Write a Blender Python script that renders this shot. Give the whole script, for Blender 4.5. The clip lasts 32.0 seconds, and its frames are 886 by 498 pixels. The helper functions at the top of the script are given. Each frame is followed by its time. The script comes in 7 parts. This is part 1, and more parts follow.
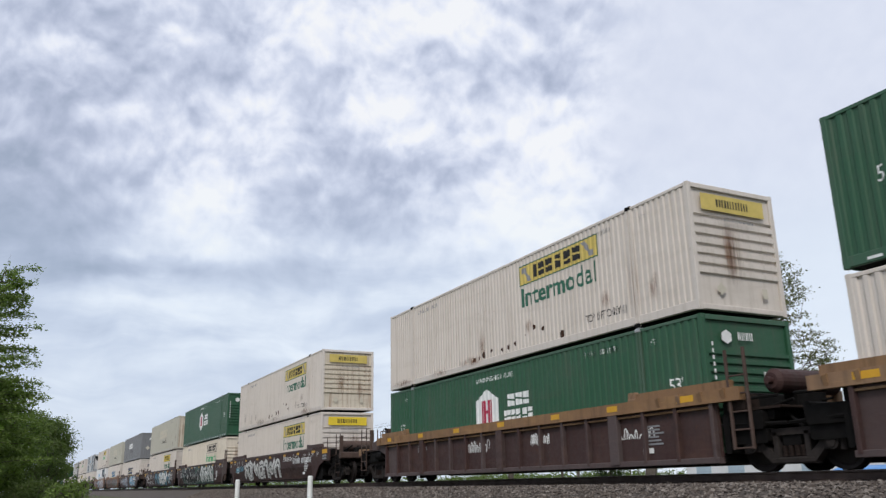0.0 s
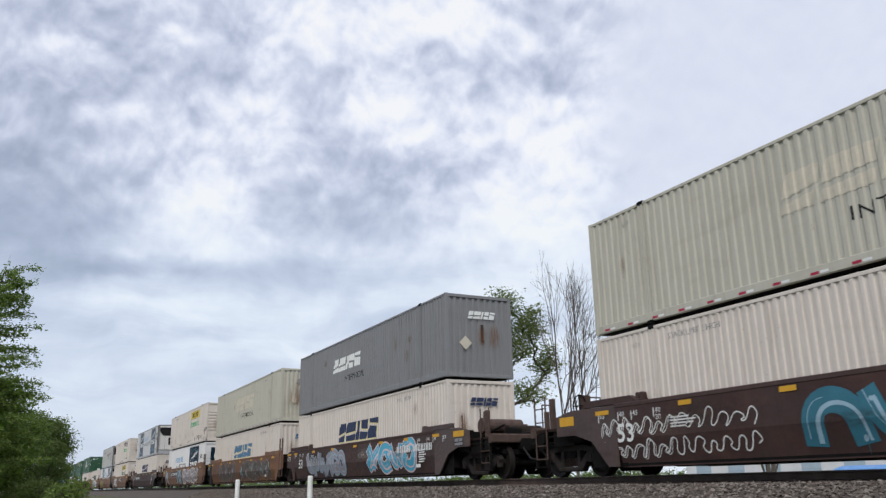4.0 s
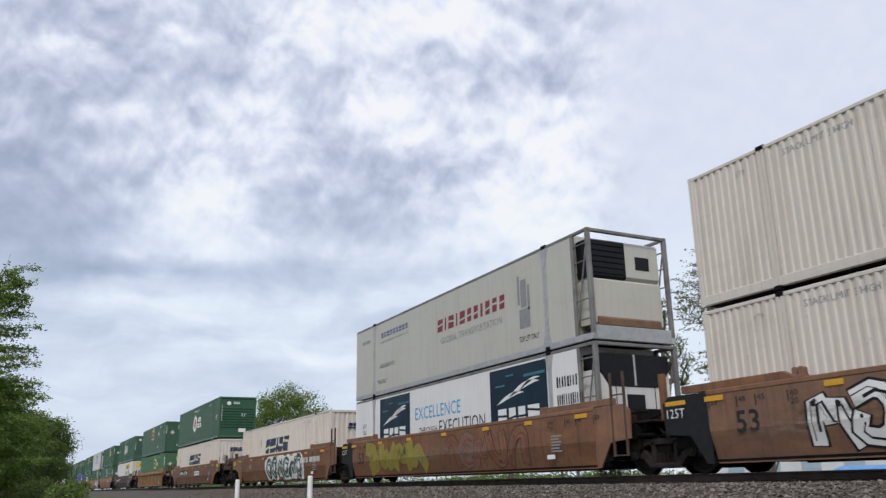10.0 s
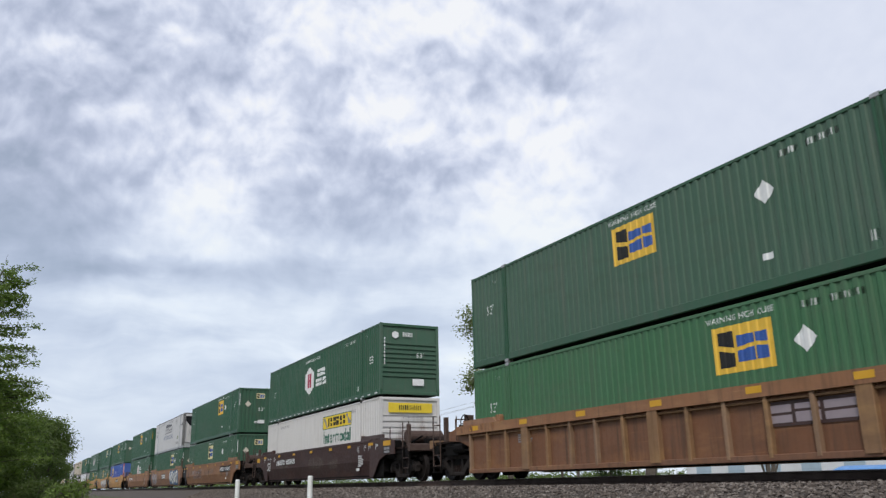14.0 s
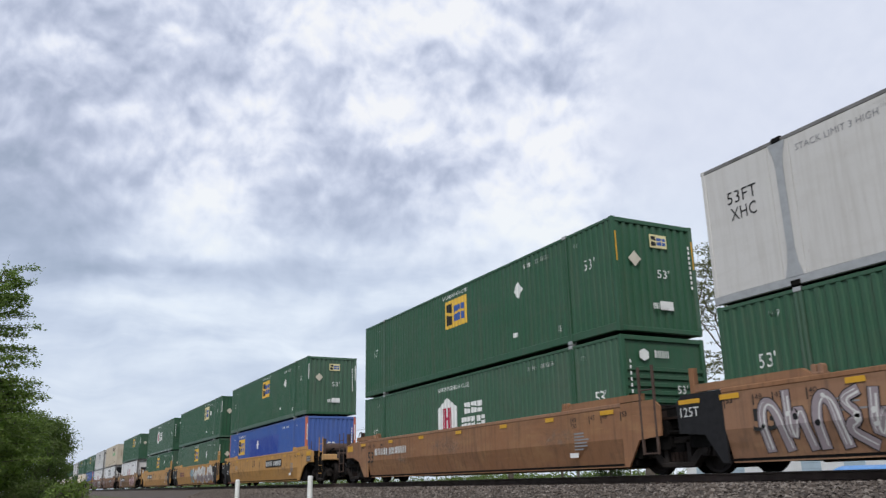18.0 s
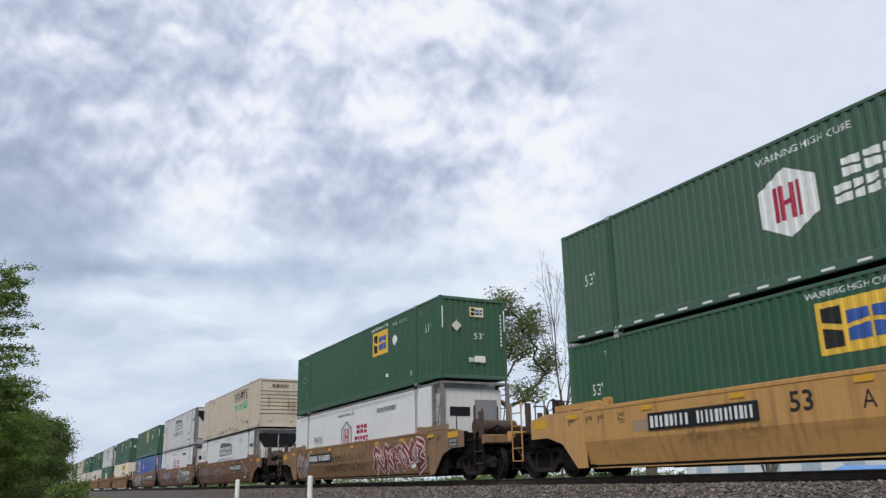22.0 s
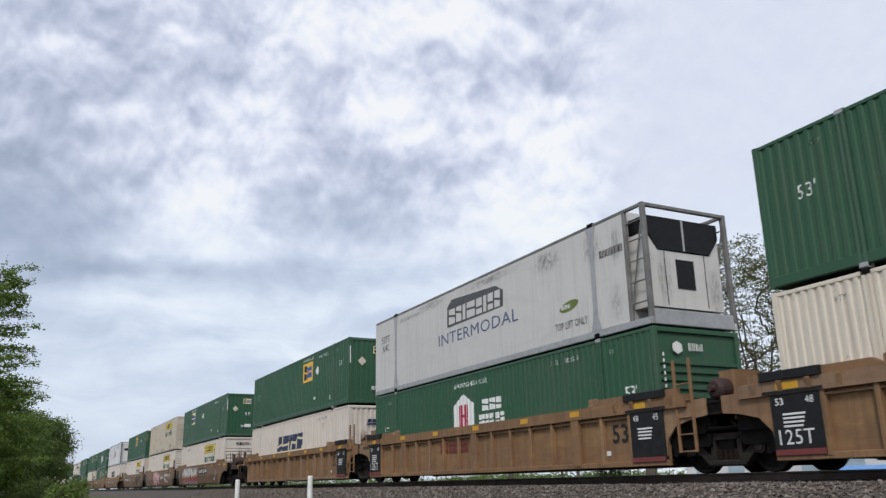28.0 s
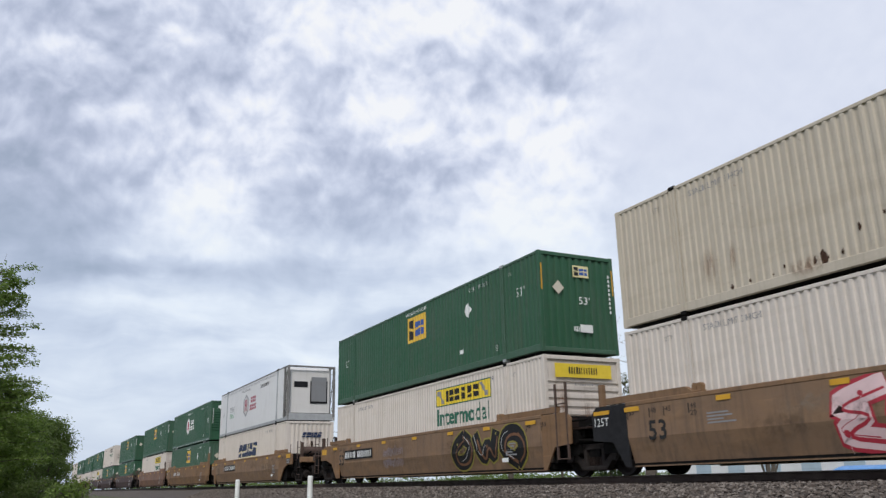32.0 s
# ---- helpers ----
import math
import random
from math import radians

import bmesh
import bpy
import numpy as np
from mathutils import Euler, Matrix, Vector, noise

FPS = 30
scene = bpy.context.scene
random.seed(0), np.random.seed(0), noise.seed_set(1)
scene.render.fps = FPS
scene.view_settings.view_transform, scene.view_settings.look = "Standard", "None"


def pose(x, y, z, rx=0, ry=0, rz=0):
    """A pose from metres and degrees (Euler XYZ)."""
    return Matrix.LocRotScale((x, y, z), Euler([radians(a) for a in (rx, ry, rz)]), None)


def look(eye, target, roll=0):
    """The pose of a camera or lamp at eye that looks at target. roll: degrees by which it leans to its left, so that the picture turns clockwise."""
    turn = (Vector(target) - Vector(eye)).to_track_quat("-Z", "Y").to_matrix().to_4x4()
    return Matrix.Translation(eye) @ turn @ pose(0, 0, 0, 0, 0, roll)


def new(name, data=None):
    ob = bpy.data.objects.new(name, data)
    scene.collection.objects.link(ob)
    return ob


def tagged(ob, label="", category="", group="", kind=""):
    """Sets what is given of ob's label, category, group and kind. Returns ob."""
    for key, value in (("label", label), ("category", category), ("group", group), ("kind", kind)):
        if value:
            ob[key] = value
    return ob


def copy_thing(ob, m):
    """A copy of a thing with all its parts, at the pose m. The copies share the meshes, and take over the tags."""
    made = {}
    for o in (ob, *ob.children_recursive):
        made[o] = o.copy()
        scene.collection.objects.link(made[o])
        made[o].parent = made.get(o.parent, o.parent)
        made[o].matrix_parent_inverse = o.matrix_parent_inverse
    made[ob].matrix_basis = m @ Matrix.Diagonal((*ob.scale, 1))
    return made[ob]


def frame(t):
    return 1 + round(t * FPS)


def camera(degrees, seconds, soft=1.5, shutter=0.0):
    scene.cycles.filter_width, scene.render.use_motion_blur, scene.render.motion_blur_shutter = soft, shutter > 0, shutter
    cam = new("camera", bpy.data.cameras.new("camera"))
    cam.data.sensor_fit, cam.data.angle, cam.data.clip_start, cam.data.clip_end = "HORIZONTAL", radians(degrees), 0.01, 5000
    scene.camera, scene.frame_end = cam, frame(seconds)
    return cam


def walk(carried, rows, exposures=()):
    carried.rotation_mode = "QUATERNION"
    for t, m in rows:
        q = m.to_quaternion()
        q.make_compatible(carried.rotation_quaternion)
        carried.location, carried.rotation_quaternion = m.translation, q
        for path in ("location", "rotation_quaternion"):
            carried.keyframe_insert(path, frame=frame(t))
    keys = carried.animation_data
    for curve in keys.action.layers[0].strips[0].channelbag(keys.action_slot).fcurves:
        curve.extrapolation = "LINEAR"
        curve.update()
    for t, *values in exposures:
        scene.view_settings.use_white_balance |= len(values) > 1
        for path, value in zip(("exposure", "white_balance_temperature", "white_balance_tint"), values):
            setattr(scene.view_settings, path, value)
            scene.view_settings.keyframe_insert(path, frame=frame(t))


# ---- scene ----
# ------------------------------------------------------------------ camera
cam = camera(57.53, 32.0, soft=1.35, shutter=0.05)
EYE = Vector((0.0, 0.0, -0.087))          # rail top is z = 0, the track runs along x
AIM = Vector((-85.345, 44.033, 27.879))
walk(cam, [(0.0, look(EYE, EYE + AIM, -1.152)), (32.0, look(EYE, EYE + AIM, -1.152))],
     exposures=[(0.0, 0.0), (32.0, 0.0)])

# ------------------------------------------------------------------ world, sun
YC = 13.577                               # centre line of the track
SUN_AZ, SUN_EL = 50.0, 46.0               # degrees; the sun stands behind the camera, veiled by cloud
sun_from = Vector((math.sin(radians(SUN_AZ)) * math.cos(radians(SUN_EL)),
                   -math.cos(radians(SUN_AZ)) * math.cos(radians(SUN_EL)), math.sin(radians(SUN_EL))))


class Tree:
    """Short-hand for building node trees."""

    def __init__(self, nt):
        self.nt = nt

    def node(self, kind):
        return self.nt.nodes.new(kind)

    def put(self, sock, value):
        if isinstance(value, bpy.types.NodeSocket):
            self.nt.links.new(value, sock)
        else:
            sock.default_value = value

    def math(self, op, a, b=0.0, c=0.0, clamp=False):
        n = self.node("ShaderNodeMath")
        n.operation, n.use_clamp = op, clamp
        for s, v in zip(n.inputs, (a, b, c)):
            self.put(s, v)
        return n.outputs[0]

    def vec(self, op, a, b=(0, 0, 0)):
        n = self.node("ShaderNodeVectorMath")
        n.operation = op
        self.put(n.inputs[0], a)
        if op == "SCALE":
            self.put(n.inputs["Scale"], b)
        else:
            self.put(n.inputs[1], b)
        return n.outputs["Value" if op in ("DOT_PRODUCT", "LENGTH") else "Vector"]

    def noise(self, v, scale, detail=4.0, rough=0.55, dist=0.0, out="Fac"):
        n = self.node("ShaderNodeTexNoise")
        self.put(n.inputs["Vector"], v)
        n.inputs["Scale"].default_value = scale
        n.inputs["Detail"].default_value = detail
        n.inputs["Roughness"].default_value = rough
        n.inputs["Distortion"].default_value = dist
        return n.outputs[out]

    def remap(self, v, a, b, c=0.0, d=1.0, smooth=True):
        n = self.node("ShaderNodeMapRange")
        n.interpolation_type = "SMOOTHSTEP" if smooth else "LINEAR"
        for s, x in zip(n.inputs, (v, a, b, c, d)):
            self.put(s, x)
        return n.outputs[0]

    def mix(self, f, a, b, kind="MIX"):
        n = self.node("ShaderNodeMix")
        n.data_type, n.blend_type = "RGBA", kind
        self.put(n.inputs[0], f)
        self.put(n.inputs[6], a)
        self.put(n.inputs[7], b)
        return n.outputs[2]

    def ramp(self, f, stops):
        n = self.node("ShaderNodeValToRGB")
        el = n.color_ramp.elements
        while len(el) < len(stops):
            el.new(0.5)
        for e, (p, c) in zip(el, stops):
            e.position, e.color = p, (*c, 1)
        self.put(n.inputs[0], f)
        return n.outputs[0]


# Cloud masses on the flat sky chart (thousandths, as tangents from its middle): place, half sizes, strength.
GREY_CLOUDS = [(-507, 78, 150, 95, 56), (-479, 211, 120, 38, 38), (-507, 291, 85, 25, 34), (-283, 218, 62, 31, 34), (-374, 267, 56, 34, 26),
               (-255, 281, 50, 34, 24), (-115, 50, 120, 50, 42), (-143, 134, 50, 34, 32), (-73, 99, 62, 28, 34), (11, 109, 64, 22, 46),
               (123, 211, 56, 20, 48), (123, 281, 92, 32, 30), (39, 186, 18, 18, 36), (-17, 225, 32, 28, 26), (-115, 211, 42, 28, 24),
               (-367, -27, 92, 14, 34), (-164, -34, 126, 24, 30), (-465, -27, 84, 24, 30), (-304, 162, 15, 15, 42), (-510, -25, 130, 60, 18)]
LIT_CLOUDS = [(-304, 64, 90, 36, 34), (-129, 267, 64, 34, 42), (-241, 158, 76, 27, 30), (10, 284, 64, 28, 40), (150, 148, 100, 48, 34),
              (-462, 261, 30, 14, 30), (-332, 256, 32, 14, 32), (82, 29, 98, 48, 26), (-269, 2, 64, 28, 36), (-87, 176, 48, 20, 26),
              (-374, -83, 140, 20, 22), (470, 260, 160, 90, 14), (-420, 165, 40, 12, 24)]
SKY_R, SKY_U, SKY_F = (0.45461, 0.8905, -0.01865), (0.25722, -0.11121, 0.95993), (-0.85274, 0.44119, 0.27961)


def build_world():
    w = bpy.data.worlds.new("sky")
    scene.world = w
    w.use_nodes = True
    t = Tree(w.node_tree)
    w.node_tree.nodes.clear()
    way = t.node("ShaderNodeTexCoord").outputs["Generated"]
    sep = t.node("ShaderNodeSeparateXYZ")
    t.put(sep.inputs[0], way)
    z = t.math("MAXIMUM", sep.outputs[2], 0.0)
    flat = t.math("DIVIDE", 1.0, t.math("ADD", z, 0.13))
    layer = t.vec("MULTIPLY", t.vec("SCALE", way, flat), (1, 1, 0))
    # chart of the seen part of the sky
    fwd = t.math("MAXIMUM", t.vec("DOT_PRODUCT", way, SKY_F), 0.15)
    comb = t.node("ShaderNodeCombineXYZ")
    t.put(comb.inputs[0], t.math("DIVIDE", t.vec("DOT_PRODUCT", way, SKY_R), fwd))
    t.put(comb.inputs[1], t.math("DIVIDE", t.vec("DOT_PRODUCT", way, SKY_U), fwd))
    soft = t.vec("SUBTRACT", t.noise(way, 8.0, 2, 0.5, out="Color"), (0.5, 0.5, 0.5))
    fine = t.vec("SUBTRACT", t.noise(way, 22.0, 3, 0.5, out="Color"), (0.5, 0.5, 0.5))
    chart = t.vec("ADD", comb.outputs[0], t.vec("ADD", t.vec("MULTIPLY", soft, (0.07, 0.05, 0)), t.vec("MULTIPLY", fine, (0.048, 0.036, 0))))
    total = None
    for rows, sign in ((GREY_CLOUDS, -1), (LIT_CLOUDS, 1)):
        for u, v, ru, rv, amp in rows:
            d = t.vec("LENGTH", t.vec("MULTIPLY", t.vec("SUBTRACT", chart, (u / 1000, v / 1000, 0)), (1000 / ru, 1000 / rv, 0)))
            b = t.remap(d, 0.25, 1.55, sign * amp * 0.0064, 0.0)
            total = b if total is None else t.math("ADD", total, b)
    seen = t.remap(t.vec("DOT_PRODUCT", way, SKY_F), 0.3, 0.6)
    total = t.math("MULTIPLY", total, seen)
    big = t.noise(layer, 1.3, 5, 0.55, 0.4)
    # cloudlets: swirled noise, each with a lit upper edge and a grey base
    swirl = t.vec("ADD", way, t.vec("SCALE", soft, 0.05))

    def cloudlets(p):
        return t.math("MULTIPLY_ADD", t.noise(p, 15.0, 3, 0.45), 0.52, t.math("MULTIPLY", t.noise(p, 36.0, 4, 0.48), 0.48))

    puff = cloudlets(swirl)
    relief = t.math("SUBTRACT", puff, cloudlets(t.vec("ADD", swirl, (0.004, -0.003, 0.012))))
    puff = t.math("MULTIPLY_ADD", relief, 0.55, puff)
    wisp = t.noise(t.vec("MULTIPLY", swirl, (1.0, 1.0, 4.2)), 5.5, 6, 0.52, 0.25)
    # low down the puffs flatten into long bands, to one side they thin into smooth pale haze
    low = t.remap(sep.outputs[2], 0.40, 0.20)
    side = t.vec("DOT_PRODUCT", way, SKY_R)
    right = t.remap(t.math("MULTIPLY_ADD", t.math("SUBTRACT", t.noise(way, 7.0, 4, 0.55), 0.5), 0.16, side), 0.13, 0.27)
    left = t.remap(side, -0.10, -0.40)
    tex = t.math("MULTIPLY_ADD", t.math("SUBTRACT", t.math("MULTIPLY_ADD", wisp, 0.8, 0.1), puff), t.math("MULTIPLY", low, 0.85), puff)
    tex = t.math("SUBTRACT", tex, 0.5)
    val = t.math("ADD", t.math("MULTIPLY_ADD", tex, 1.36, 0.675), total)
    val = t.math("MULTIPLY_ADD", left, -0.10, val)
    val = t.math("MULTIPLY_ADD", t.math("SUBTRACT", big, 0.5), 0.20, val)
    hazy = t.math("MAXIMUM", t.math("MULTIPLY", right, 0.88), t.math("MULTIPLY", t.remap(sep.outputs[2], 0.16, 0.0), 0.7))
    val = t.math("MULTIPLY_ADD", t.math("SUBTRACT", t.math("MULTIPLY_ADD", left, -0.10, t.math("MULTIPLY_ADD", t.math("MULTIPLY", right, t.remap(sep.outputs[2], 0.42, 0.10)), 0.15, 0.645)), val), hazy, val)
    cloud = t.ramp(val, [(0.02, (0.37, 0.43, 0.56)), (0.28, (0.485, 0.54, 0.69)), (0.54, (0.645, 0.70, 0.85)),
                         (0.78, (0.84, 0.88, 0.99)), (0.95, (0.95, 0.965, 1.0))])
    cloud = t.mix(t.math("MULTIPLY", low, 0.8), cloud, t.vec("MULTIPLY", cloud, (0.93, 0.985, 0.985)))
    sky = t.node("ShaderNodeTexSky")
    sky.sky_type, sky.sun_disc, sky.sun_elevation = "NISHITA", False, radians(SUN_EL)
    sky.sun_rotation = math.atan2(sun_from.x, sun_from.y)
    bluesky = t.vec("SCALE", sky.outputs[0], 0.10)
    bg = t.node("ShaderNodeBackground")
    t.put(bg.inputs[0], t.mix(0.93, bluesky, cloud))
    bg.inputs[1].default_value = 1.0
    out = t.node("ShaderNodeOutputWorld")
    t.put(out.inputs[0], bg.outputs[0])


build_world()
sun = new("sun", bpy.data.lights.new("sun", "SUN"))
sun.data.energy, sun.data.angle, sun.data.color = 2.2, radians(12), (1.0, 0.96, 0.90)
sun.matrix_world = look(sun_from * 50, (0, 0, 0))


# ------------------------------------------------------------------ materials
def material(name, rough=0.6, metal=0.0):
    m = bpy.data.materials.new(name)
    m.use_nodes = True
    t = Tree(m.node_tree)
    b = m.node_tree.nodes["Principled BSDF"]
    b.inputs["Roughness"].default_value, b.inputs["Metallic"].default_value = rough, metal
    return m, t, b


def obj_coords(t):
    c = t.node("ShaderNodeTexCoord").outputs["Object"]
    r = t.node("ShaderNodeObjectInfo").outputs["Random"]
    k = t.node("ShaderNodeCombineXYZ")
    t.put(k.inputs[0], t.math("MULTIPLY", r, 37.0))
    t.put(k.inputs[1], t.math("MULTIPLY", r, 91.0))
    return t.vec("ADD", c, k.outputs[0]), r


def bump(t, b, height, strength=0.3, distance=0.01):
    n = t.node("ShaderNodeBump")
    n.inputs["Strength"].default_value, n.inputs["Distance"].default_value = strength, distance
    t.put(n.inputs["Height"], height)
    t.put(b.inputs["Normal"], n.outputs[0])


def paint(name, col, rough=0.5, dirt=0.35, rust=0.06, grime=(0.10, 0.085, 0.07), bleach=None):
    """Weathered vehicle paint: fading, vertical runs of dirt, rust freckles."""
    m, t, b = material(name, rough)
    c, r = obj_coords(t)
    fade = t.noise(c, 0.6, 4, 0.6)
    streak = t.noise(t.vec("MULTIPLY", c, (7.0, 7.0, 0.35)), 1.0, 6, 0.68)
    speck = t.noise(c, 9.0, 6, 0.7)
    base = t.mix(t.remap(fade, 0.3, 0.75, 0.0, 0.30), (*col, 1), tuple(min(1, x * 0.8 + 0.045) for x in col) + (1,))
    if bleach:                              # worn, sun-faded areas and long scuffs
        worn = t.noise(t.vec("MULTIPLY", c, (0.5, 0.5, 1.3)), 1.1, 6, 0.6, 0.5)
        scuff = t.noise(t.vec("MULTIPLY", c, (0.7, 0.7, 16.0)), 1.0, 5, 0.65)
        base = t.mix(t.math("MULTIPLY", t.remap(worn, 0.46, 0.70), 0.70), base, (*bleach, 1))
        base = t.mix(t.math("MULTIPLY", t.remap(scuff, 0.60, 0.72), 0.40), base, tuple(min(1, x * 1.3) for x in bleach) + (1,))
    base = t.mix(t.math("MULTIPLY", t.remap(streak, 0.44, 0.72), t.math("MULTIPLY", t.remap(fade, 0.25, 0.65, 0.45, 1.0), dirt)), base, (*grime, 1))
    base = t.mix(t.math("MULTIPLY", t.remap(speck, 0.62, 0.70), t.math("MULTIPLY", t.remap(fade, 0.45, 0.7), min(1.0, rust * 8))), base,
                 (0.16, 0.065, 0.03, 1))
    base = t.mix(t.math("MULTIPLY", t.math("SUBTRACT", r, 0.5), 0.16), base, (0.5, 0.5, 0.5, 1), "MIX")
    smear = t.noise(t.vec("MULTIPLY", c, (0.45, 0.45, 2.2)), 1.0, 6, 0.62, 0.6)
    base = t.mix(t.math("MULTIPLY", t.remap(smear, 0.50, 0.72), dirt * 0.9), base, tuple(0.5 * x + 0.5 * g for x, g in zip(col, grime)) + (1,))
    grain = t.noise(c, 42.0, 3, 0.7)
    base = t.mix(t.remap(grain, 0.35, 0.75, 0.0, 0.22), base, tuple(x * 0.72 for x in col) + (1,))
    t.put(b.inputs["Base Color"], base)
    b.inputs["Specular IOR Level"].default_value = 0.22
    t.put(b.inputs["Roughness"], t.remap(speck, 0.3, 0.7, rough - 0.08, rough + 0.15))
    bump(t, b, t.noise(c, 3.0, 4), 0.12, 0.02)
    return m


def plain(name, col, rough=0.55, metal=0.0, vary=0.25, scale=6.0):
    m, t, b = material(name, rough, metal)
    c, r = obj_coords(t)
    n = t.noise(c, scale, 5, 0.65)
    b.inputs["Specular IOR Level"].default_value = 0.15 if max(col) < 0.04 else 0.4
    t.put(b.inputs["Base Color"], t.mix(t.remap(n, 0.3, 0.75, 0.0, vary), (*col, 1), tuple(x * 0.45 for x in col) + (1,)))
    t.put(b.inputs["Roughness"], t.remap(n, 0.3, 0.7, rough - 0.06, rough + 0.12))
    return m


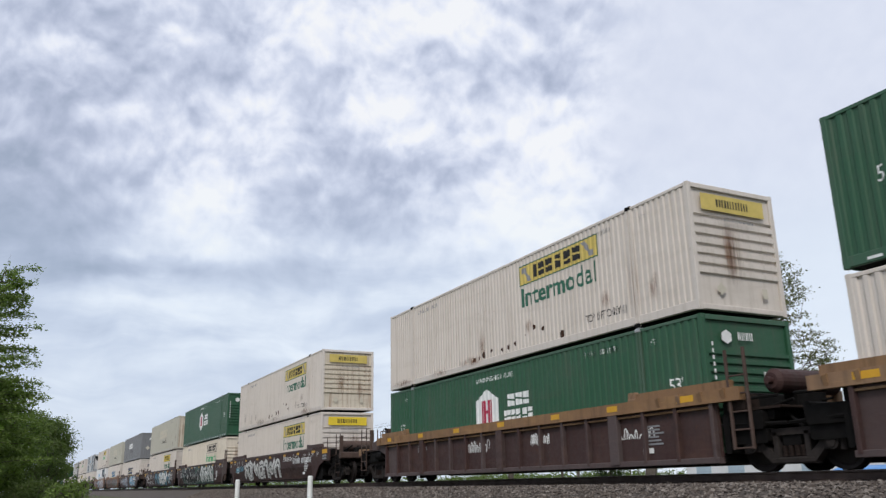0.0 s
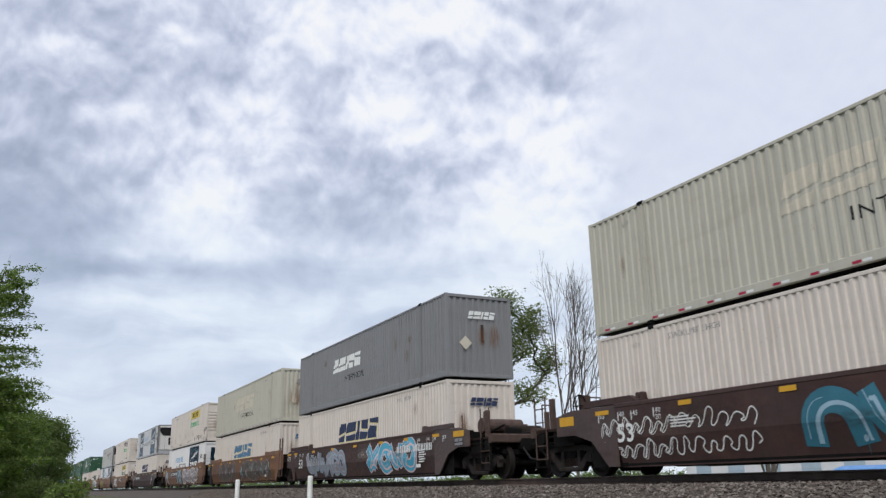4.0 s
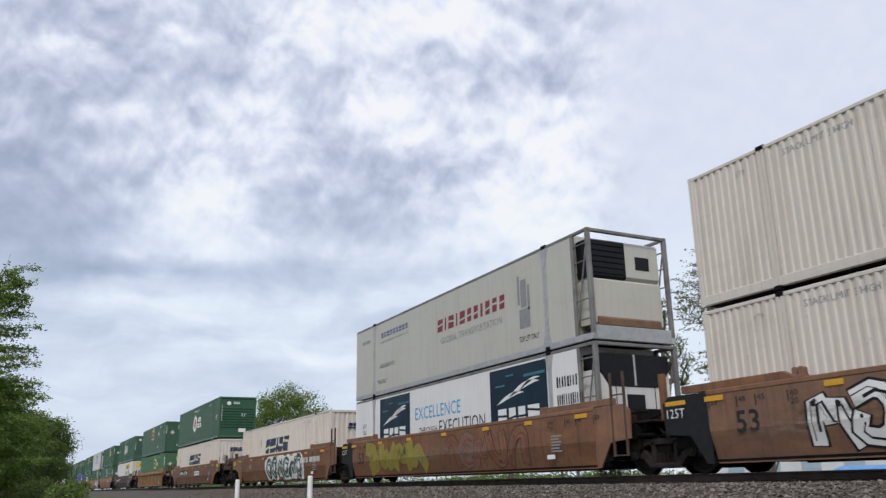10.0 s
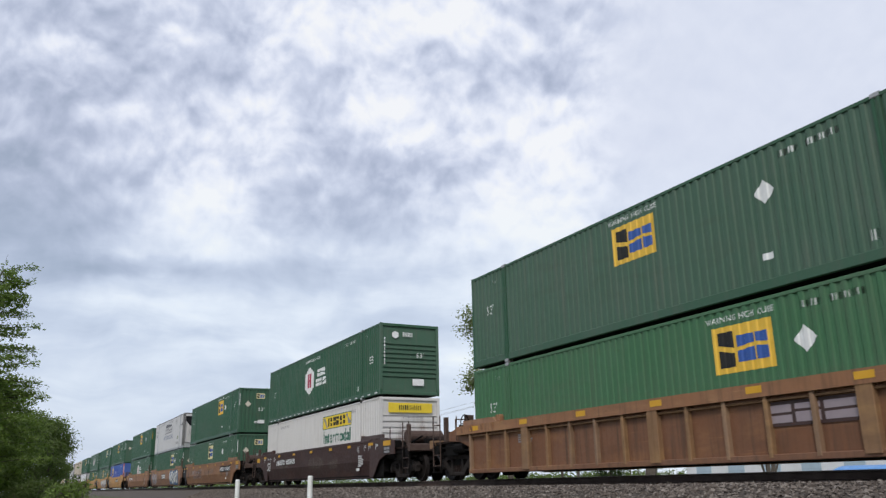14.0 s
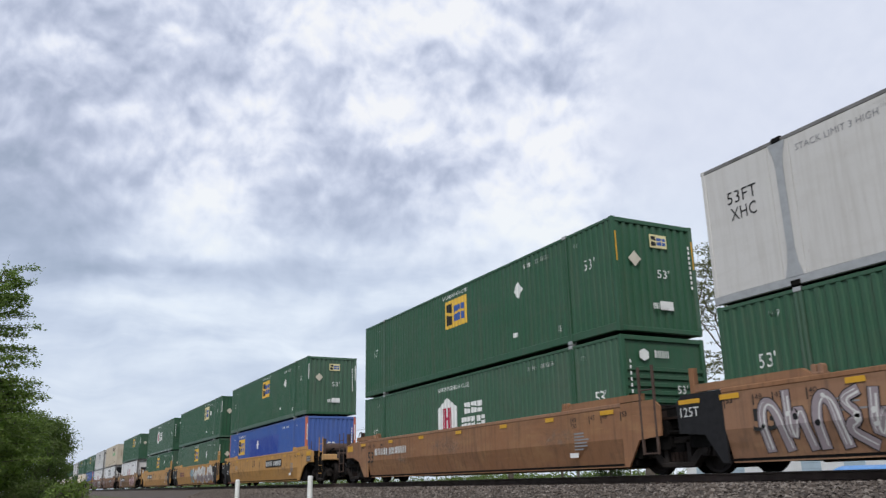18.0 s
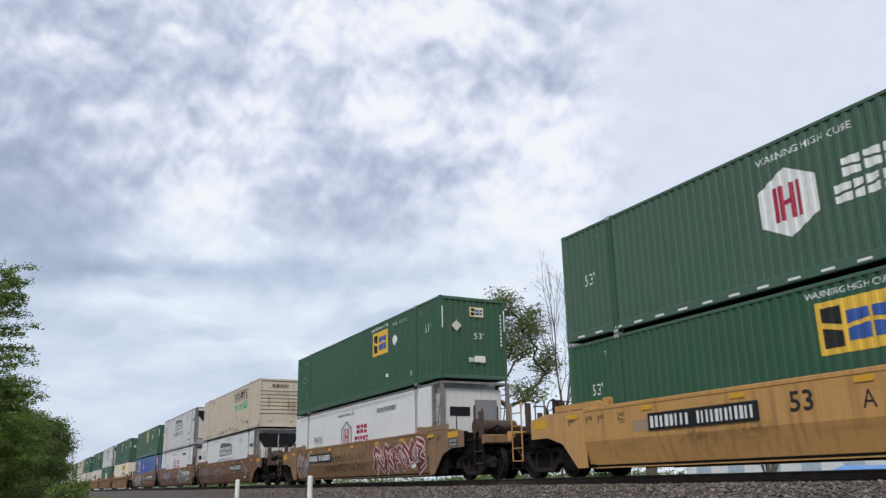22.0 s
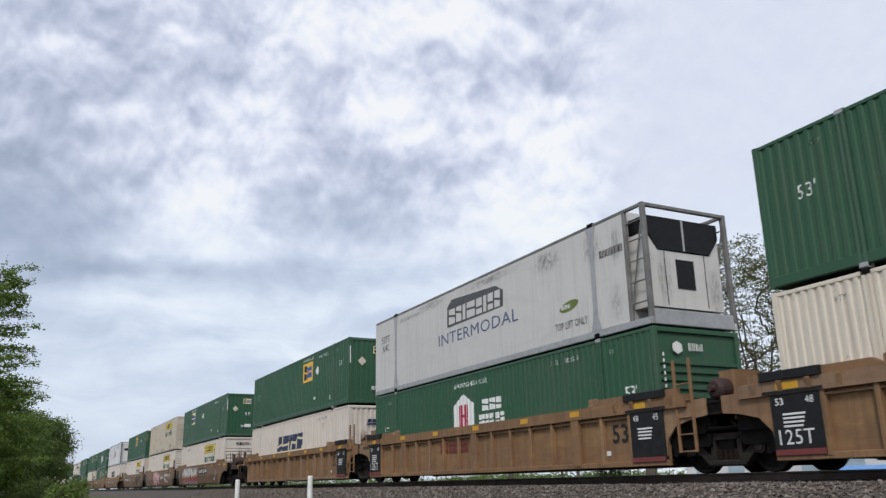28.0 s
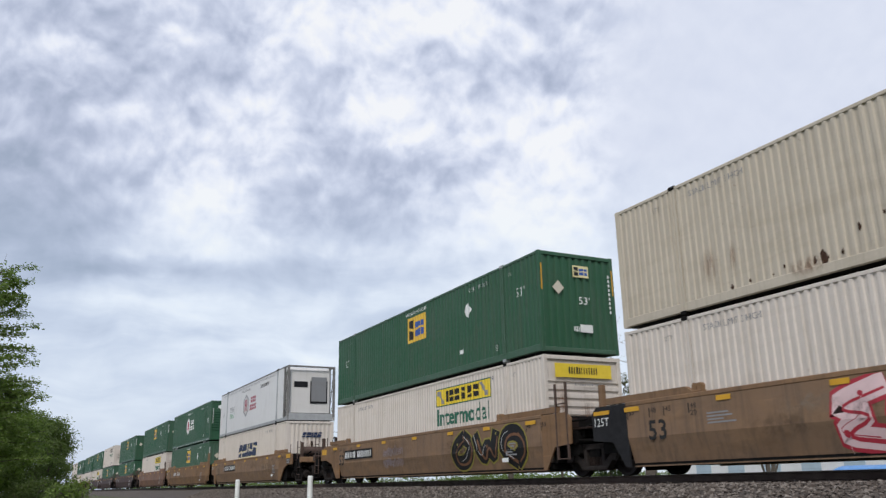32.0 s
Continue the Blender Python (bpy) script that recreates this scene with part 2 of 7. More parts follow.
M = {
    "green": paint("green paint", (0.026, 0.092, 0.049), 0.45, 0.35, 0.03),
    "lightgreen": paint("faded green paint", (0.052, 0.146, 0.070), 0.5, 0.35, 0.03),
    "white": paint("white paint", (0.625, 0.568, 0.515), 0.5, 0.42, 0.10, (0.34, 0.29, 0.23)),
    "cream": paint("cream paint", (0.70, 0.63, 0.53), 0.55, 0.40, 0.09, (0.27, 0.21, 0.15)),
    "sand": paint("sandy cream paint", (0.52, 0.46, 0.37), 0.55, 0.40, 0.10, (0.25, 0.20, 0.14)),
    # white raised above pale, mostly for lower boxes: missing light put into the colour
    "bright": paint("brightened white panel", (0.72, 0.715, 0.715), 0.4, 0.22, 0.02, (0.40, 0.38, 0.36)),
    "ivory": paint("weathered ivory paint", (0.47, 0.455, 0.385), 0.55, 0.40, 0.10, (0.25, 0.21, 0.15)),
    "ivorypanel": paint("ivory panel", (0.475, 0.465, 0.415), 0.4, 0.30, 0.02, (0.32, 0.29, 0.24)),
    "pale": paint("clean white panel", (0.60, 0.585, 0.57), 0.4, 0.35, 0.03, (0.36, 0.33, 0.30)),
    "grey": paint("grey paint", (0.20, 0.205, 0.215), 0.5, 0.25, 0.03),
    "blue": paint("blue paint", (0.042, 0.105, 0.36), 0.5, 0.3, 0.05),
    "fadedblue": paint("faded blue paint", (0.07, 0.15, 0.33), 0.6, 0.4, 0.10),
    "post_red": paint("faded red post paint", (0.52, 0.15, 0.09), 0.55, 0.3, 0.05),
    "brown": paint("brown car paint", (0.178, 0.082, 0.043), 0.56, 0.60, 0.10, (0.05, 0.038, 0.030), (0.27, 0.135, 0.062)),
    "maroon": paint("dark brown car paint", (0.050, 0.025, 0.023), 0.60, 0.5, 0.08, (0.03, 0.026, 0.024), (0.085, 0.045, 0.035)),
    "amber": paint("sunbleached brown car paint", (0.265, 0.130, 0.066), 0.60, 0.55, 0.10, (0.06, 0.042, 0.032), (0.34, 0.19, 0.095)),
    "umber": paint("faded umber car paint", (0.195, 0.112, 0.058), 0.60, 0.60, 0.10, (0.05, 0.038, 0.030), (0.27, 0.155, 0.075)),
    "tan": paint("ochre car paint", (0.50, 0.270, 0.088), 0.58, 0.5, 0.06, (0.09, 0.06, 0.04)),
    "dirtytan": paint("dusty ochre car paint", (0.225, 0.128, 0.066), 0.65, 0.6, 0.08, (0.07, 0.045, 0.03), (0.32, 0.19, 0.085)),
    "rustwhite": paint("rust-streaked white paint", (0.60, 0.54, 0.44), 0.6, 0.95, 0.12, (0.20, 0.085, 0.035)),
    "black": plain("black paint", (0.018, 0.018, 0.020), 0.6),
    # albedo pulled near black, so deep shade under the cars is in the colour
    "iron": plain("grimy cast iron, shaded dark", (0.0055, 0.0048, 0.0045), 0.8, 0.0, 0.5, 4.0),
    "sideframe": plain("dusty cast steel", (0.030, 0.025, 0.023), 0.85, 0.0, 0.6, 5.0),
    "wheel": plain("wheel steel", (0.022, 0.018, 0.017), 0.55, 0.3, 0.5, 3.0),
    "tread": plain("polished tread steel", (0.45, 0.44, 0.43), 0.3, 0.9, 0.2),
    "brakegear": plain("rusty brake gear", (0.026, 0.017, 0.014), 0.75, 0.0, 0.5, 5.0),
    "rigsteel": plain("rusty brown steel", (0.075, 0.047, 0.037), 0.75, 0.0, 0.55, 4.0),
    "yellow": plain("yellow reflective sheet", (0.60, 0.32, 0.02), 0.5, 0, 0.15),
    "banner": plain("yellow banner", (0.72, 0.53, 0.035), 0.45, 0, 0.18),
    "wornbanner": plain("worn yellow banner", (0.58, 0.45, 0.12), 0.55, 0, 0.35, 3.0),
    "ink": plain("black lettering", (0.025, 0.025, 0.025), 0.5, 0, 0.2),
    "inkgreen": plain("green lettering", (0.018, 0.115, 0.072), 0.5, 0, 0.2),
    "inkleaf": plain("bright green lettering", (0.07, 0.36, 0.16), 0.5, 0, 0.2),
    "inkwhite": plain("white lettering", (0.72, 0.73, 0.72), 0.5, 0, 0.2),
    "slab": plain("charcoal block", (0.075, 0.075, 0.080), 0.5, 0, 0.2),
    "inkgrey": plain("grey lettering", (0.24, 0.24, 0.25), 0.5, 0, 0.2),
    "wornblue": plain("worn blue lettering", (0.085, 0.19, 0.32), 0.55, 0, 0.5, 2.5),
    "faint": plain("faded lettering", (0.54, 0.50, 0.41), 0.6, 0, 0.2),
    "navy": plain("navy lettering", (0.018, 0.032, 0.085), 0.45, 0, 0.3),
    "sky": plain("light blue lettering", (0.06, 0.32, 0.58), 0.45, 0, 0.15),
    "petrol": plain("dark blue panel", (0.005, 0.020, 0.037), 0.35, 0, 0.35, 1.2),
    "petrol_light": plain("petrol blue glint", (0.02, 0.14, 0.20), 0.4, 0, 0.5, 1.5),
    "violet": plain("violet lettering", (0.08, 0.12, 0.22), 0.45, 0, 0.15),
    "red": plain("red lettering", (0.36, 0.012, 0.05), 0.45, 0, 0.15),
    "oxblood": plain("dark red lettering", (0.20, 0.022, 0.035), 0.5, 0, 0.3),
    "lime": plain("olive leaf mark", (0.13, 0.17, 0.03), 0.45, 0, 0.15),
    "logo_yellow": plain("logo yellow", (0.74, 0.46, 0.05), 0.45, 0, 0.25, 2.5),
    "logo_pale": plain("logo pale yellow", (0.72, 0.64, 0.34), 0.5, 0, 0.3, 2.5),
    "logo_blue": plain("logo blue", (0.03, 0.09, 0.33), 0.45, 0, 0.2),
    "steel": plain("galvanised steel", (0.38, 0.39, 0.40), 0.45, 0.2, 0.35, 5.0),
    "framesteel": plain("sooty frame steel", (0.20, 0.195, 0.19), 0.6, 0.1, 0.75, 2.2),
    "repaint": plain("fresh blue touch-up paint", (0.020, 0.055, 0.30), 0.4, 0, 0.25, 1.5),
    "grille": plain("dark grille", (0.012, 0.012, 0.014), 0.4, 0, 0.3),
    "darkgap": plain("dark underside", (0.02, 0.02, 0.02), 0.8, 0, 0.2),
    "stain": plain("rust stain", (0.17, 0.10, 0.06), 0.75, 0, 0.5, 3.0),
    "soot": plain("soot", (0.05, 0.048, 0.045), 0.8, 0, 0.5, 3.0),
    "silver": plain("silver spray paint", (0.62, 0.62, 0.60), 0.5, 0, 0.25, 2.0),
    "spraywhite": plain("white spray paint", (0.74, 0.74, 0.72), 0.5, 0, 0.2, 2.0),
    "sprayblack": plain("black spray paint", (0.016, 0.016, 0.018), 0.5, 0, 0.2, 2.0),
    "spraygreen": plain("dark green spray paint", (0.012, 0.06, 0.045), 0.5, 0, 0.3, 2.0),
    "sprayolive": plain("olive spray paint", (0.26, 0.22, 0.035), 0.5, 0, 0.3, 2.0),
    "sprayblue": plain("pale blue spray paint", (0.30, 0.45, 0.55), 0.5, 0, 0.3, 2.0),
    "spraycyan": plain("cyan spray paint", (0.08, 0.42, 0.60), 0.5, 0, 0.3, 2.0),
    "spraymauve": plain("grey mauve spray paint", (0.30, 0.25, 0.27), 0.5, 0, 0.3, 2.0),
    "spraydeep": plain("deep blue spray paint", (0.03, 0.13, 0.30), 0.5, 0, 0.3, 2.0),
    "sprayteal": plain("teal spray paint", (0.03, 0.15, 0.21), 0.5, 0, 0.35, 2.0),
    "sprayyellow": plain("yellow spray paint", (0.55, 0.50, 0.08), 0.5, 0, 0.3, 2.0),
    "sprayred": plain("red spray paint", (0.42, 0.03, 0.05), 0.5, 0, 0.3, 2.0),
    "spraysmoke": plain("smoky black spray paint", (0.088, 0.070, 0.060), 0.55, 0, 0.5, 1.2),
    "sprayaqua": plain("pale aqua spray paint", (0.20, 0.38, 0.36), 0.5, 0, 0.4, 2.0),
    "sprayrose": plain("pink spray paint", (0.75, 0.55, 0.56), 0.5, 0, 0.3, 2.0),
    "spraywine": plain("wine red spray paint", (0.17, 0.035, 0.03), 0.5, 0, 0.3, 2.0),
    "post_white": plain("white plastic post", (0.74, 0.74, 0.72), 0.5, 0, 0.25, 8.0),
    "timber": plain("weathered timber", (0.11, 0.085, 0.065), 0.85, 0, 0.5, 4.0),
    "bark": plain("grey bark", (0.095, 0.080, 0.065), 0.9, 0, 0.5, 3.0),
    "rail": plain("rail steel", (0.062, 0.041, 0.033), 0.65, 0.1, 0.45, 3.0),
}


def patch_material(name, col, rough=0.85, streaky=0.0, amount=0.9):
    """A stain that thins out from its middle, broken up by noise."""
    m, t, b = material(name, rough)
    c = t.node("ShaderNodeTexCoord").outputs["Object"]
    r = t.node("ShaderNodeObjectInfo").outputs["Random"]
    far = t.vec("LENGTH", c)
    shift = t.vec("ADD", c, t.vec("SCALE", (1.0, 0.7, 0.3), t.math("MULTIPLY", r, 60.0)))
    n = t.noise(t.vec("MULTIPLY", shift, (3.0 + 5.0 * streaky, 3.0, 3.0 - 2.3 * streaky)), 1.3, 6, 0.65)
    a = t.math("MULTIPLY", t.remap(far, 1.0, 0.1), t.remap(n, 0.38, 0.66))
    t.put(b.inputs["Base Color"], (*col, 1))
    t.put(b.inputs["Alpha"], t.math("MULTIPLY", a, amount))
    return m


M["sootpatch"] = patch_material("soot smear", (0.05, 0.046, 0.042), 0.85, 0.3, 0.42)
M["rustpatch"] = patch_material("rust run", (0.22, 0.095, 0.038), 0.9, 1.0, 0.7)
M["dustpatch"] = patch_material("pale dust", (0.30, 0.26, 0.21), 0.95, 0.4, 0.35)
M["grimepatch"] = patch_material("dark grime", (0.030, 0.025, 0.022), 0.9, 0.5, 0.40)

M["ghostpatch"] = patch_material("worn pale paint", (0.36, 0.32, 0.30), 0.9, 0.0, 0.6)
M["rustchip"] = plain("bare rusted steel", (0.055, 0.026, 0.015), 0.85, 0, 0.6, 8.0)


# ------------------------------------------------------------------ mesh helpers
class Shape:
    """Collects simple solids and makes one mesh of them."""

    def __init__(self):
        self.v, self.f = [], []

    def add(self, verts, faces):
        o = len(self.v)
        self.v += [tuple(p) for p in verts]
        self.f += [tuple(o + i for i in f) for f in faces]
        return self

    def box(self, x0, x1, y0, y1, z0, z1):
        v = [(x, y, z) for x in (x0, x1) for y in (y0, y1) for z in (z0, z1)]
        return self.add(v, [(0, 1, 3, 2), (4, 6, 7, 5), (0, 4, 5, 1), (2, 3, 7, 6), (0, 2, 6, 4), (1, 5, 7, 3)])

    def bar(self, x0, x1, y0, y1, z0, z1, c=0.012):
        """A box with its long edges chamfered."""
        lo, hi = (x0, y0, z0), (x1, y1, z1)
        size = [hi[i] - lo[i] for i in range(3)]
        k = size.index(max(size))
        i, j = [a for a in range(3) if a != k]
        c = min(c, size[i] * 0.3, size[j] * 0.3)
        ring = [(lo[i] + c, lo[j]), (hi[i] - c, lo[j]), (hi[i], lo[j] + c), (hi[i], hi[j] - c),
                (hi[i] - c, hi[j]), (lo[i] + c, hi[j]), (lo[i], hi[j] - c), (lo[i], lo[j] + c)]
        v = []
        for e in (lo[k], hi[k]):
            for a, b in ring:
                p = [0, 0, 0]
                p[k], p[i], p[j] = e, a, b
                v.append(p)
        f = [(n, (n + 1) % 8, 8 + (n + 1) % 8, 8 + n) for n in range(8)] + [tuple(range(7, -1, -1)), tuple(range(8, 16))]
        return self.add(v, f)

    def extrude(self, ring, y0, y1):
        """A closed ring of (x, z), pushed from y0 to y1."""
        n = len(ring)
        v = [(x, y0, z) for x, z in ring] + [(x, y1, z) for x, z in ring]
        f = [(i, (i + 1) % n, n + (i + 1) % n, n + i) for i in range(n)] + [tuple(range(n)), tuple(range(2 * n - 1, n - 1, -1))]
        return self.add(v, f)

    def along(self, ring, x0, x1):
        """A closed ring of (y, z), pushed from x0 to x1."""
        n = len(ring)
        v = [(x0, y, z) for y, z in ring] + [(x1, y, z) for y, z in ring]
        f = [(i, (i + 1) % n, n + (i + 1) % n, n + i) for i in range(n)] + [tuple(range(n)), tuple(range(2 * n - 1, n - 1, -1))]
        return self.add(v, f)

    def upright(self, ring, z0, z1):
        """A closed ring of (x, y), pushed from z0 to z1."""
        n = len(ring)
        v = [(x, y, z0) for x, y in ring] + [(x, y, z1) for x, y in ring]
        f = [(i, (i + 1) % n, n + (i + 1) % n, n + i) for i in range(n)] + [tuple(range(n)), tuple(range(2 * n - 1, n - 1, -1))]
        return self.add(v, f)

    def tube(self, a, b, r0, r1=None, sides=8):
        a, b = Vector(a), Vector(b)
        r1 = r0 if r1 is None else r1
        w = (b - a).normalized()
        u = w.orthogonal().normalized()
        q = w.cross(u)
        v = []
        for p, r in ((a, r0), (b, r1)):
            v += [p + (u * math.cos(k * 2 * math.pi / sides) + q * math.sin(k * 2 * math.pi / sides)) * r for k in range(sides)]
        f = [(k, (k + 1) % sides, sides + (k + 1) % sides, sides + k) for k in range(sides)]
        return self.add(v, f + [tuple(range(sides - 1, -1, -1)), tuple(range(sides, 2 * sides))])

    def lathe(self, prof, sides=24, y0=0.0):
        """A ring solid about the y axis from (radius, y) pairs."""
        n = len(prof)
        v = [(r * math.cos(k * 2 * math.pi / sides), y0 + y, r * math.sin(k * 2 * math.pi / sides)) for k in range(sides) for r, y in prof]
        f = [(k * n + i, k * n + (i + 1) % n, ((k + 1) % sides) * n + (i + 1) % n, ((k + 1) % sides) * n + i)
             for k in range(sides) for i in range(n)]
        return self.add(v, f)

    def sheet(self, pts):
        """A flat polygon of (x, z) facing -y."""
        return self.add([(x, 0, z) for x, z in pts], [tuple(range(len(pts)))])

    def rect(self, x0, x1, z0, z1, lean=0.0):
        h = lean * (z1 - z0)
        return self.sheet([(x0, z0), (x1, z0), (x1 + h, z1), (x0 + h, z1)])

    def mesh(self, name, recalc=False):
        me = bpy.data.meshes.new(name)
        me.from_pydata(self.v, [], self.f)
        if recalc:
            bm = bmesh.new()
            bm.from_mesh(me)
            bmesh.ops.recalc_face_normals(bm, faces=bm.faces)
            bm.to_mesh(me)
            bm.free()
        return me


def link(name, me, mat, parent=None, label="", m=None):
    ob = new(name, me)
    if mat and not me.materials:
        me.materials.append(M[mat])
    elif mat and me.materials[0] != M[mat]:
        ob.material_slots[0].link = "OBJECT"
        ob.material_slots[0].material = M[mat]
    if parent:
        ob.parent = parent
    if m is not None:
        ob.matrix_basis = m
    if label:
        ob["label"] = label
    return ob


def part(name, shape, mat, parent, label="", m=None):
    return link(name, shape.mesh(name, True), mat, parent, label, m)


TEXT = {}


def make_texts(words):
    obs = []
    for s in words:
        cu = bpy.data.curves.new("lettering", "FONT")
        cu.body, cu.size, cu.resolution_u, cu.space_character = s, 1.0, 2, 1.05
        cu.offset = 0.018 if s in ("Intermodal", "53") else 0.0
        obs.append((s, new("lettering", cu)))
    bpy.context.view_layer.update()
    dg = bpy.context.evaluated_depsgraph_get()
    for s, ob in obs:
        me = bpy.data.meshes.new_from_object(ob.evaluated_get(dg))
        co = np.empty(len(me.vertices) * 3)
        me.vertices.foreach_get("co", co)
        co = co.reshape(-1, 3)
        lo, hi = co.min(0), co.max(0)
        co = (co - lo) / (hi[0] - lo[0], hi[1] - lo[1], 1)
        co = np.stack([co[:, 0], 0 * co[:, 0], co[:, 1]], 1)
        me.vertices.foreach_set("co", co.ravel())
        me.update()
        TEXT[s] = me
    for s, ob in obs:
        cu = ob.data
        bpy.data.objects.remove(ob)
        bpy.data.curves.remove(cu)


make_texts(["Intermodal", "INTERMODAL", "53'", "53", "48", "45", "40", "20", "A", "B", "TOP LIFT ONLY", "WARNING HIGH CUBE", "WTP", "STACK LIMIT 3 HIGH",
            "EXCELLENCE", "THROUGH", "EXECUTION", "GLOBAL TRANSPORTATION", "TEMPERATURE", "CONTROLLED", "53FT", "XHC", "125T",
            "REFRIGERATED INTERMODAL", "TRANSPORT SERVICES"])


def scaled(x, y, z, sx, sz, turn=0.0):
    return Matrix.Translation((x, y, z)) @ Matrix.Rotation(turn, 4, "Z") @ Matrix.Diagonal((sx, 1, sz, 1))


def stain_mesh(ring):
    if "stain" not in SHARED:
        SHARED["stain"] = Shape().sheet(ring).mesh("stain")
    return SHARED["stain"]


SHARED = {}


# the folds of the side sheets: pitch and depth
FINE_FOLD, MID_FOLD, SHALLOW_FOLD = (0.181, 0.030), (0.222, 0.035), (0.222, 0.027)
FOLD_START = -8.077 + 0.10


def fold_lines(fold):
    n = int(15.954 / fold[0]) + 1
    return [FOLD_START + fold[0] * (k + q) for k in range(n) for q in (0.0, 0.38, 0.50, 0.88)]


FOLD_LINES = {f: fold_lines(f) for f in (FINE_FOLD, MID_FOLD, SHALLOW_FOLD)}


def fold_depth(x, fold):
    """How far the folded side sheet lies back at a place along it."""
    if abs(abs(x) - 6.096) < 0.1:
        return 0.0
    q = ((x - FOLD_START) / fold[0]) % 1.0
    return fold[1] * (0.0 if q < 0.38 else (q - 0.38) / 0.12 if q < 0.50 else 1.0 if q < 0.88 else (1.0 - q) / 0.12) + 0.006


def cut(poly, x, keep):
    """The part of a polygon on one side of an upright line; keep is +1 for the right side."""
    out = []
    for (ax, az), (bx, bz) in zip(poly, poly[1:] + poly[:1]):
        ina, inb = (ax - x) * keep >= 0, (bx - x) * keep >= 0
        if ina:
            out.append((ax, az))
        if ina != inb:
            u = (x - ax) / (bx - ax)
            out.append((x, az + (bz - az) * u))
    return out


def wrapped(polys, fold):
    """Flat polygons of (x, z) laid over the folds of a side sheet."""
    sh = Shape()
    for poly in polys:
        lo, hi = min(p[0] for p in poly), max(p[0] for p in poly)
        seen = {}
        low = sum(p[1] for p in poly) / len(poly) < 0.25
        lines = [] if low else [x for x in FOLD_LINES[fold] if lo + 1e-5 < x < hi - 1e-5]
        for a, b in zip([lo - 1] + lines, lines + [hi + 1]):
            bit = cut(cut(poly, a, 1), b, -1) if lines else poly
            if len(bit) >= 3:
                ids = []
                for x, z in bit:
                    key = (round(x, 4), round(z, 4))
                    if key not in seen:
                        seen[key] = len(sh.v)
                        sh.v.append((x, 0.0 if low else fold_depth(min(max(x, a + 1e-6), b - 1e-6), fold), z))
                    if not ids or (seen[key] != ids[-1] and seen[key] != ids[0]):
                        ids.append(seen[key])
                if len(ids) >= 3:
                    sh.f.append(tuple(ids))
    return sh


class Face:
    """A place to put marks on: the near side of a container or car (turn 0) or its leading end (turn 90 degrees)."""

    def __init__(self, owner, off, end=False, fold=None):
        self.owner, self.off, self.end, self.fold = owner, off, end, fold

    def at(self, x, z, sx=1.0, sz=1.0, lift=0.0):
        if self.end:
            return scaled(self.off + lift, x, z, sx, sz, radians(90))
        return scaled(x, self.off - lift, z, sx, sz)

    def text(self, s, x, z, w, h, mat="ink", lift=0.0):
        if self.fold:
            key = (s, x, z, w, h, self.fold)
            if key not in TEXT:
                me = TEXT[s]
                co = [(x + v.co.x * w, z + v.co.z * h) for v in me.vertices]
                TEXT[key] = wrapped([[co[i] for i in p.vertices] for p in me.polygons], self.fold).mesh("lettering")
            return tagged(link("lettering", TEXT[key], mat, self.owner, "", self.at(0, 0, 1, 1, lift)), kind="stuff")
        return tagged(link("lettering", TEXT[s], mat, self.owner, "", self.at(x, z, w, h, lift)), kind="stuff")

    def shape(self, name, sh, mat, lift=0.0, x=0.0, z=0.0, label=""):
        if self.fold:
            sh = wrapped([[(sh.v[i][0], sh.v[i][2]) for i in p] for p in sh.f], self.fold)
        return link(name, sh.mesh(name), mat, self.owner, label, self.at(x, z, 1, 1, lift))

    def bars(self, x, z, w, h, n, mat="ink", lift=0.0, gap=0.3, seed=1, name="marking"):
        """A word that cannot be read, as a row of plain upright bars."""
        n, gap = 2 * n, max(gap, 0.5)
        r, sh, step = random.Random(seed), Shape(), w / n
        for i in range(n):
            sh.rect(x + i * step, x + (i + 1 - gap * r.uniform(0.6, 1.3)) * step, z, z + h * r.uniform(0.92, 1.0))
        return tagged(self.shape(name, sh, mat, lift), kind="stuff")

    def blocks(self, name, x, z, w, h, widths, mat, lift, lean=0.0, gap=0.13, seed=0):
        """A name as split blocks, each a part of its own."""
        for sh in slit_blocks([], x, z, w, h, widths, lean, gap, seed):
            self.shape(name, sh, mat, lift)

    def stain(self, name, x, z, rx, rz, mat, lift=0.012):
        """A soft-edged stain about the point x, z."""
        ring = [(math.cos(a), math.sin(a)) for a in np.linspace(0, 2 * math.pi, 13)[:-1]]
        return link(name, stain_mesh(ring), mat, self.owner, "", self.at(x, z, rx, rz, lift))

    def lines(self, x, z, w, h, n, mat="inkwhite", lift=0.0, seed=1):
        r, sh, step = random.Random(seed), Shape(), h / n
        for i in range(n):
            sh.rect(x, x + w * r.uniform(0.55, 1.0), z + i * step, z + (i + 0.5) * step)
        return tagged(self.shape("marking", sh, mat, lift), kind="stuff")


# ------------------------------------------------------------------ containers
CL, CW, CH = 16.154, 2.59, 2.88
CX, CY = CL / 2, CW / 2
POST = 6.096                               # the lifting posts stand 40 feet apart


def corrugation(x0, x1, pitch, depth, share=0.5, slope=0.12):
    pts, x = [], x0
    a, s = pitch * (share - slope), pitch * slope
    b = pitch - a - 2 * s
    while x < x1 - 1e-6:
        for dx, d in ((0, 0), (a, 0), (a + s, depth), (a + s + b, depth)):
            if x + dx <= x1:
                pts.append((x + dx, d))
        x += pitch
    pts.append((x1, 0))
    return pts


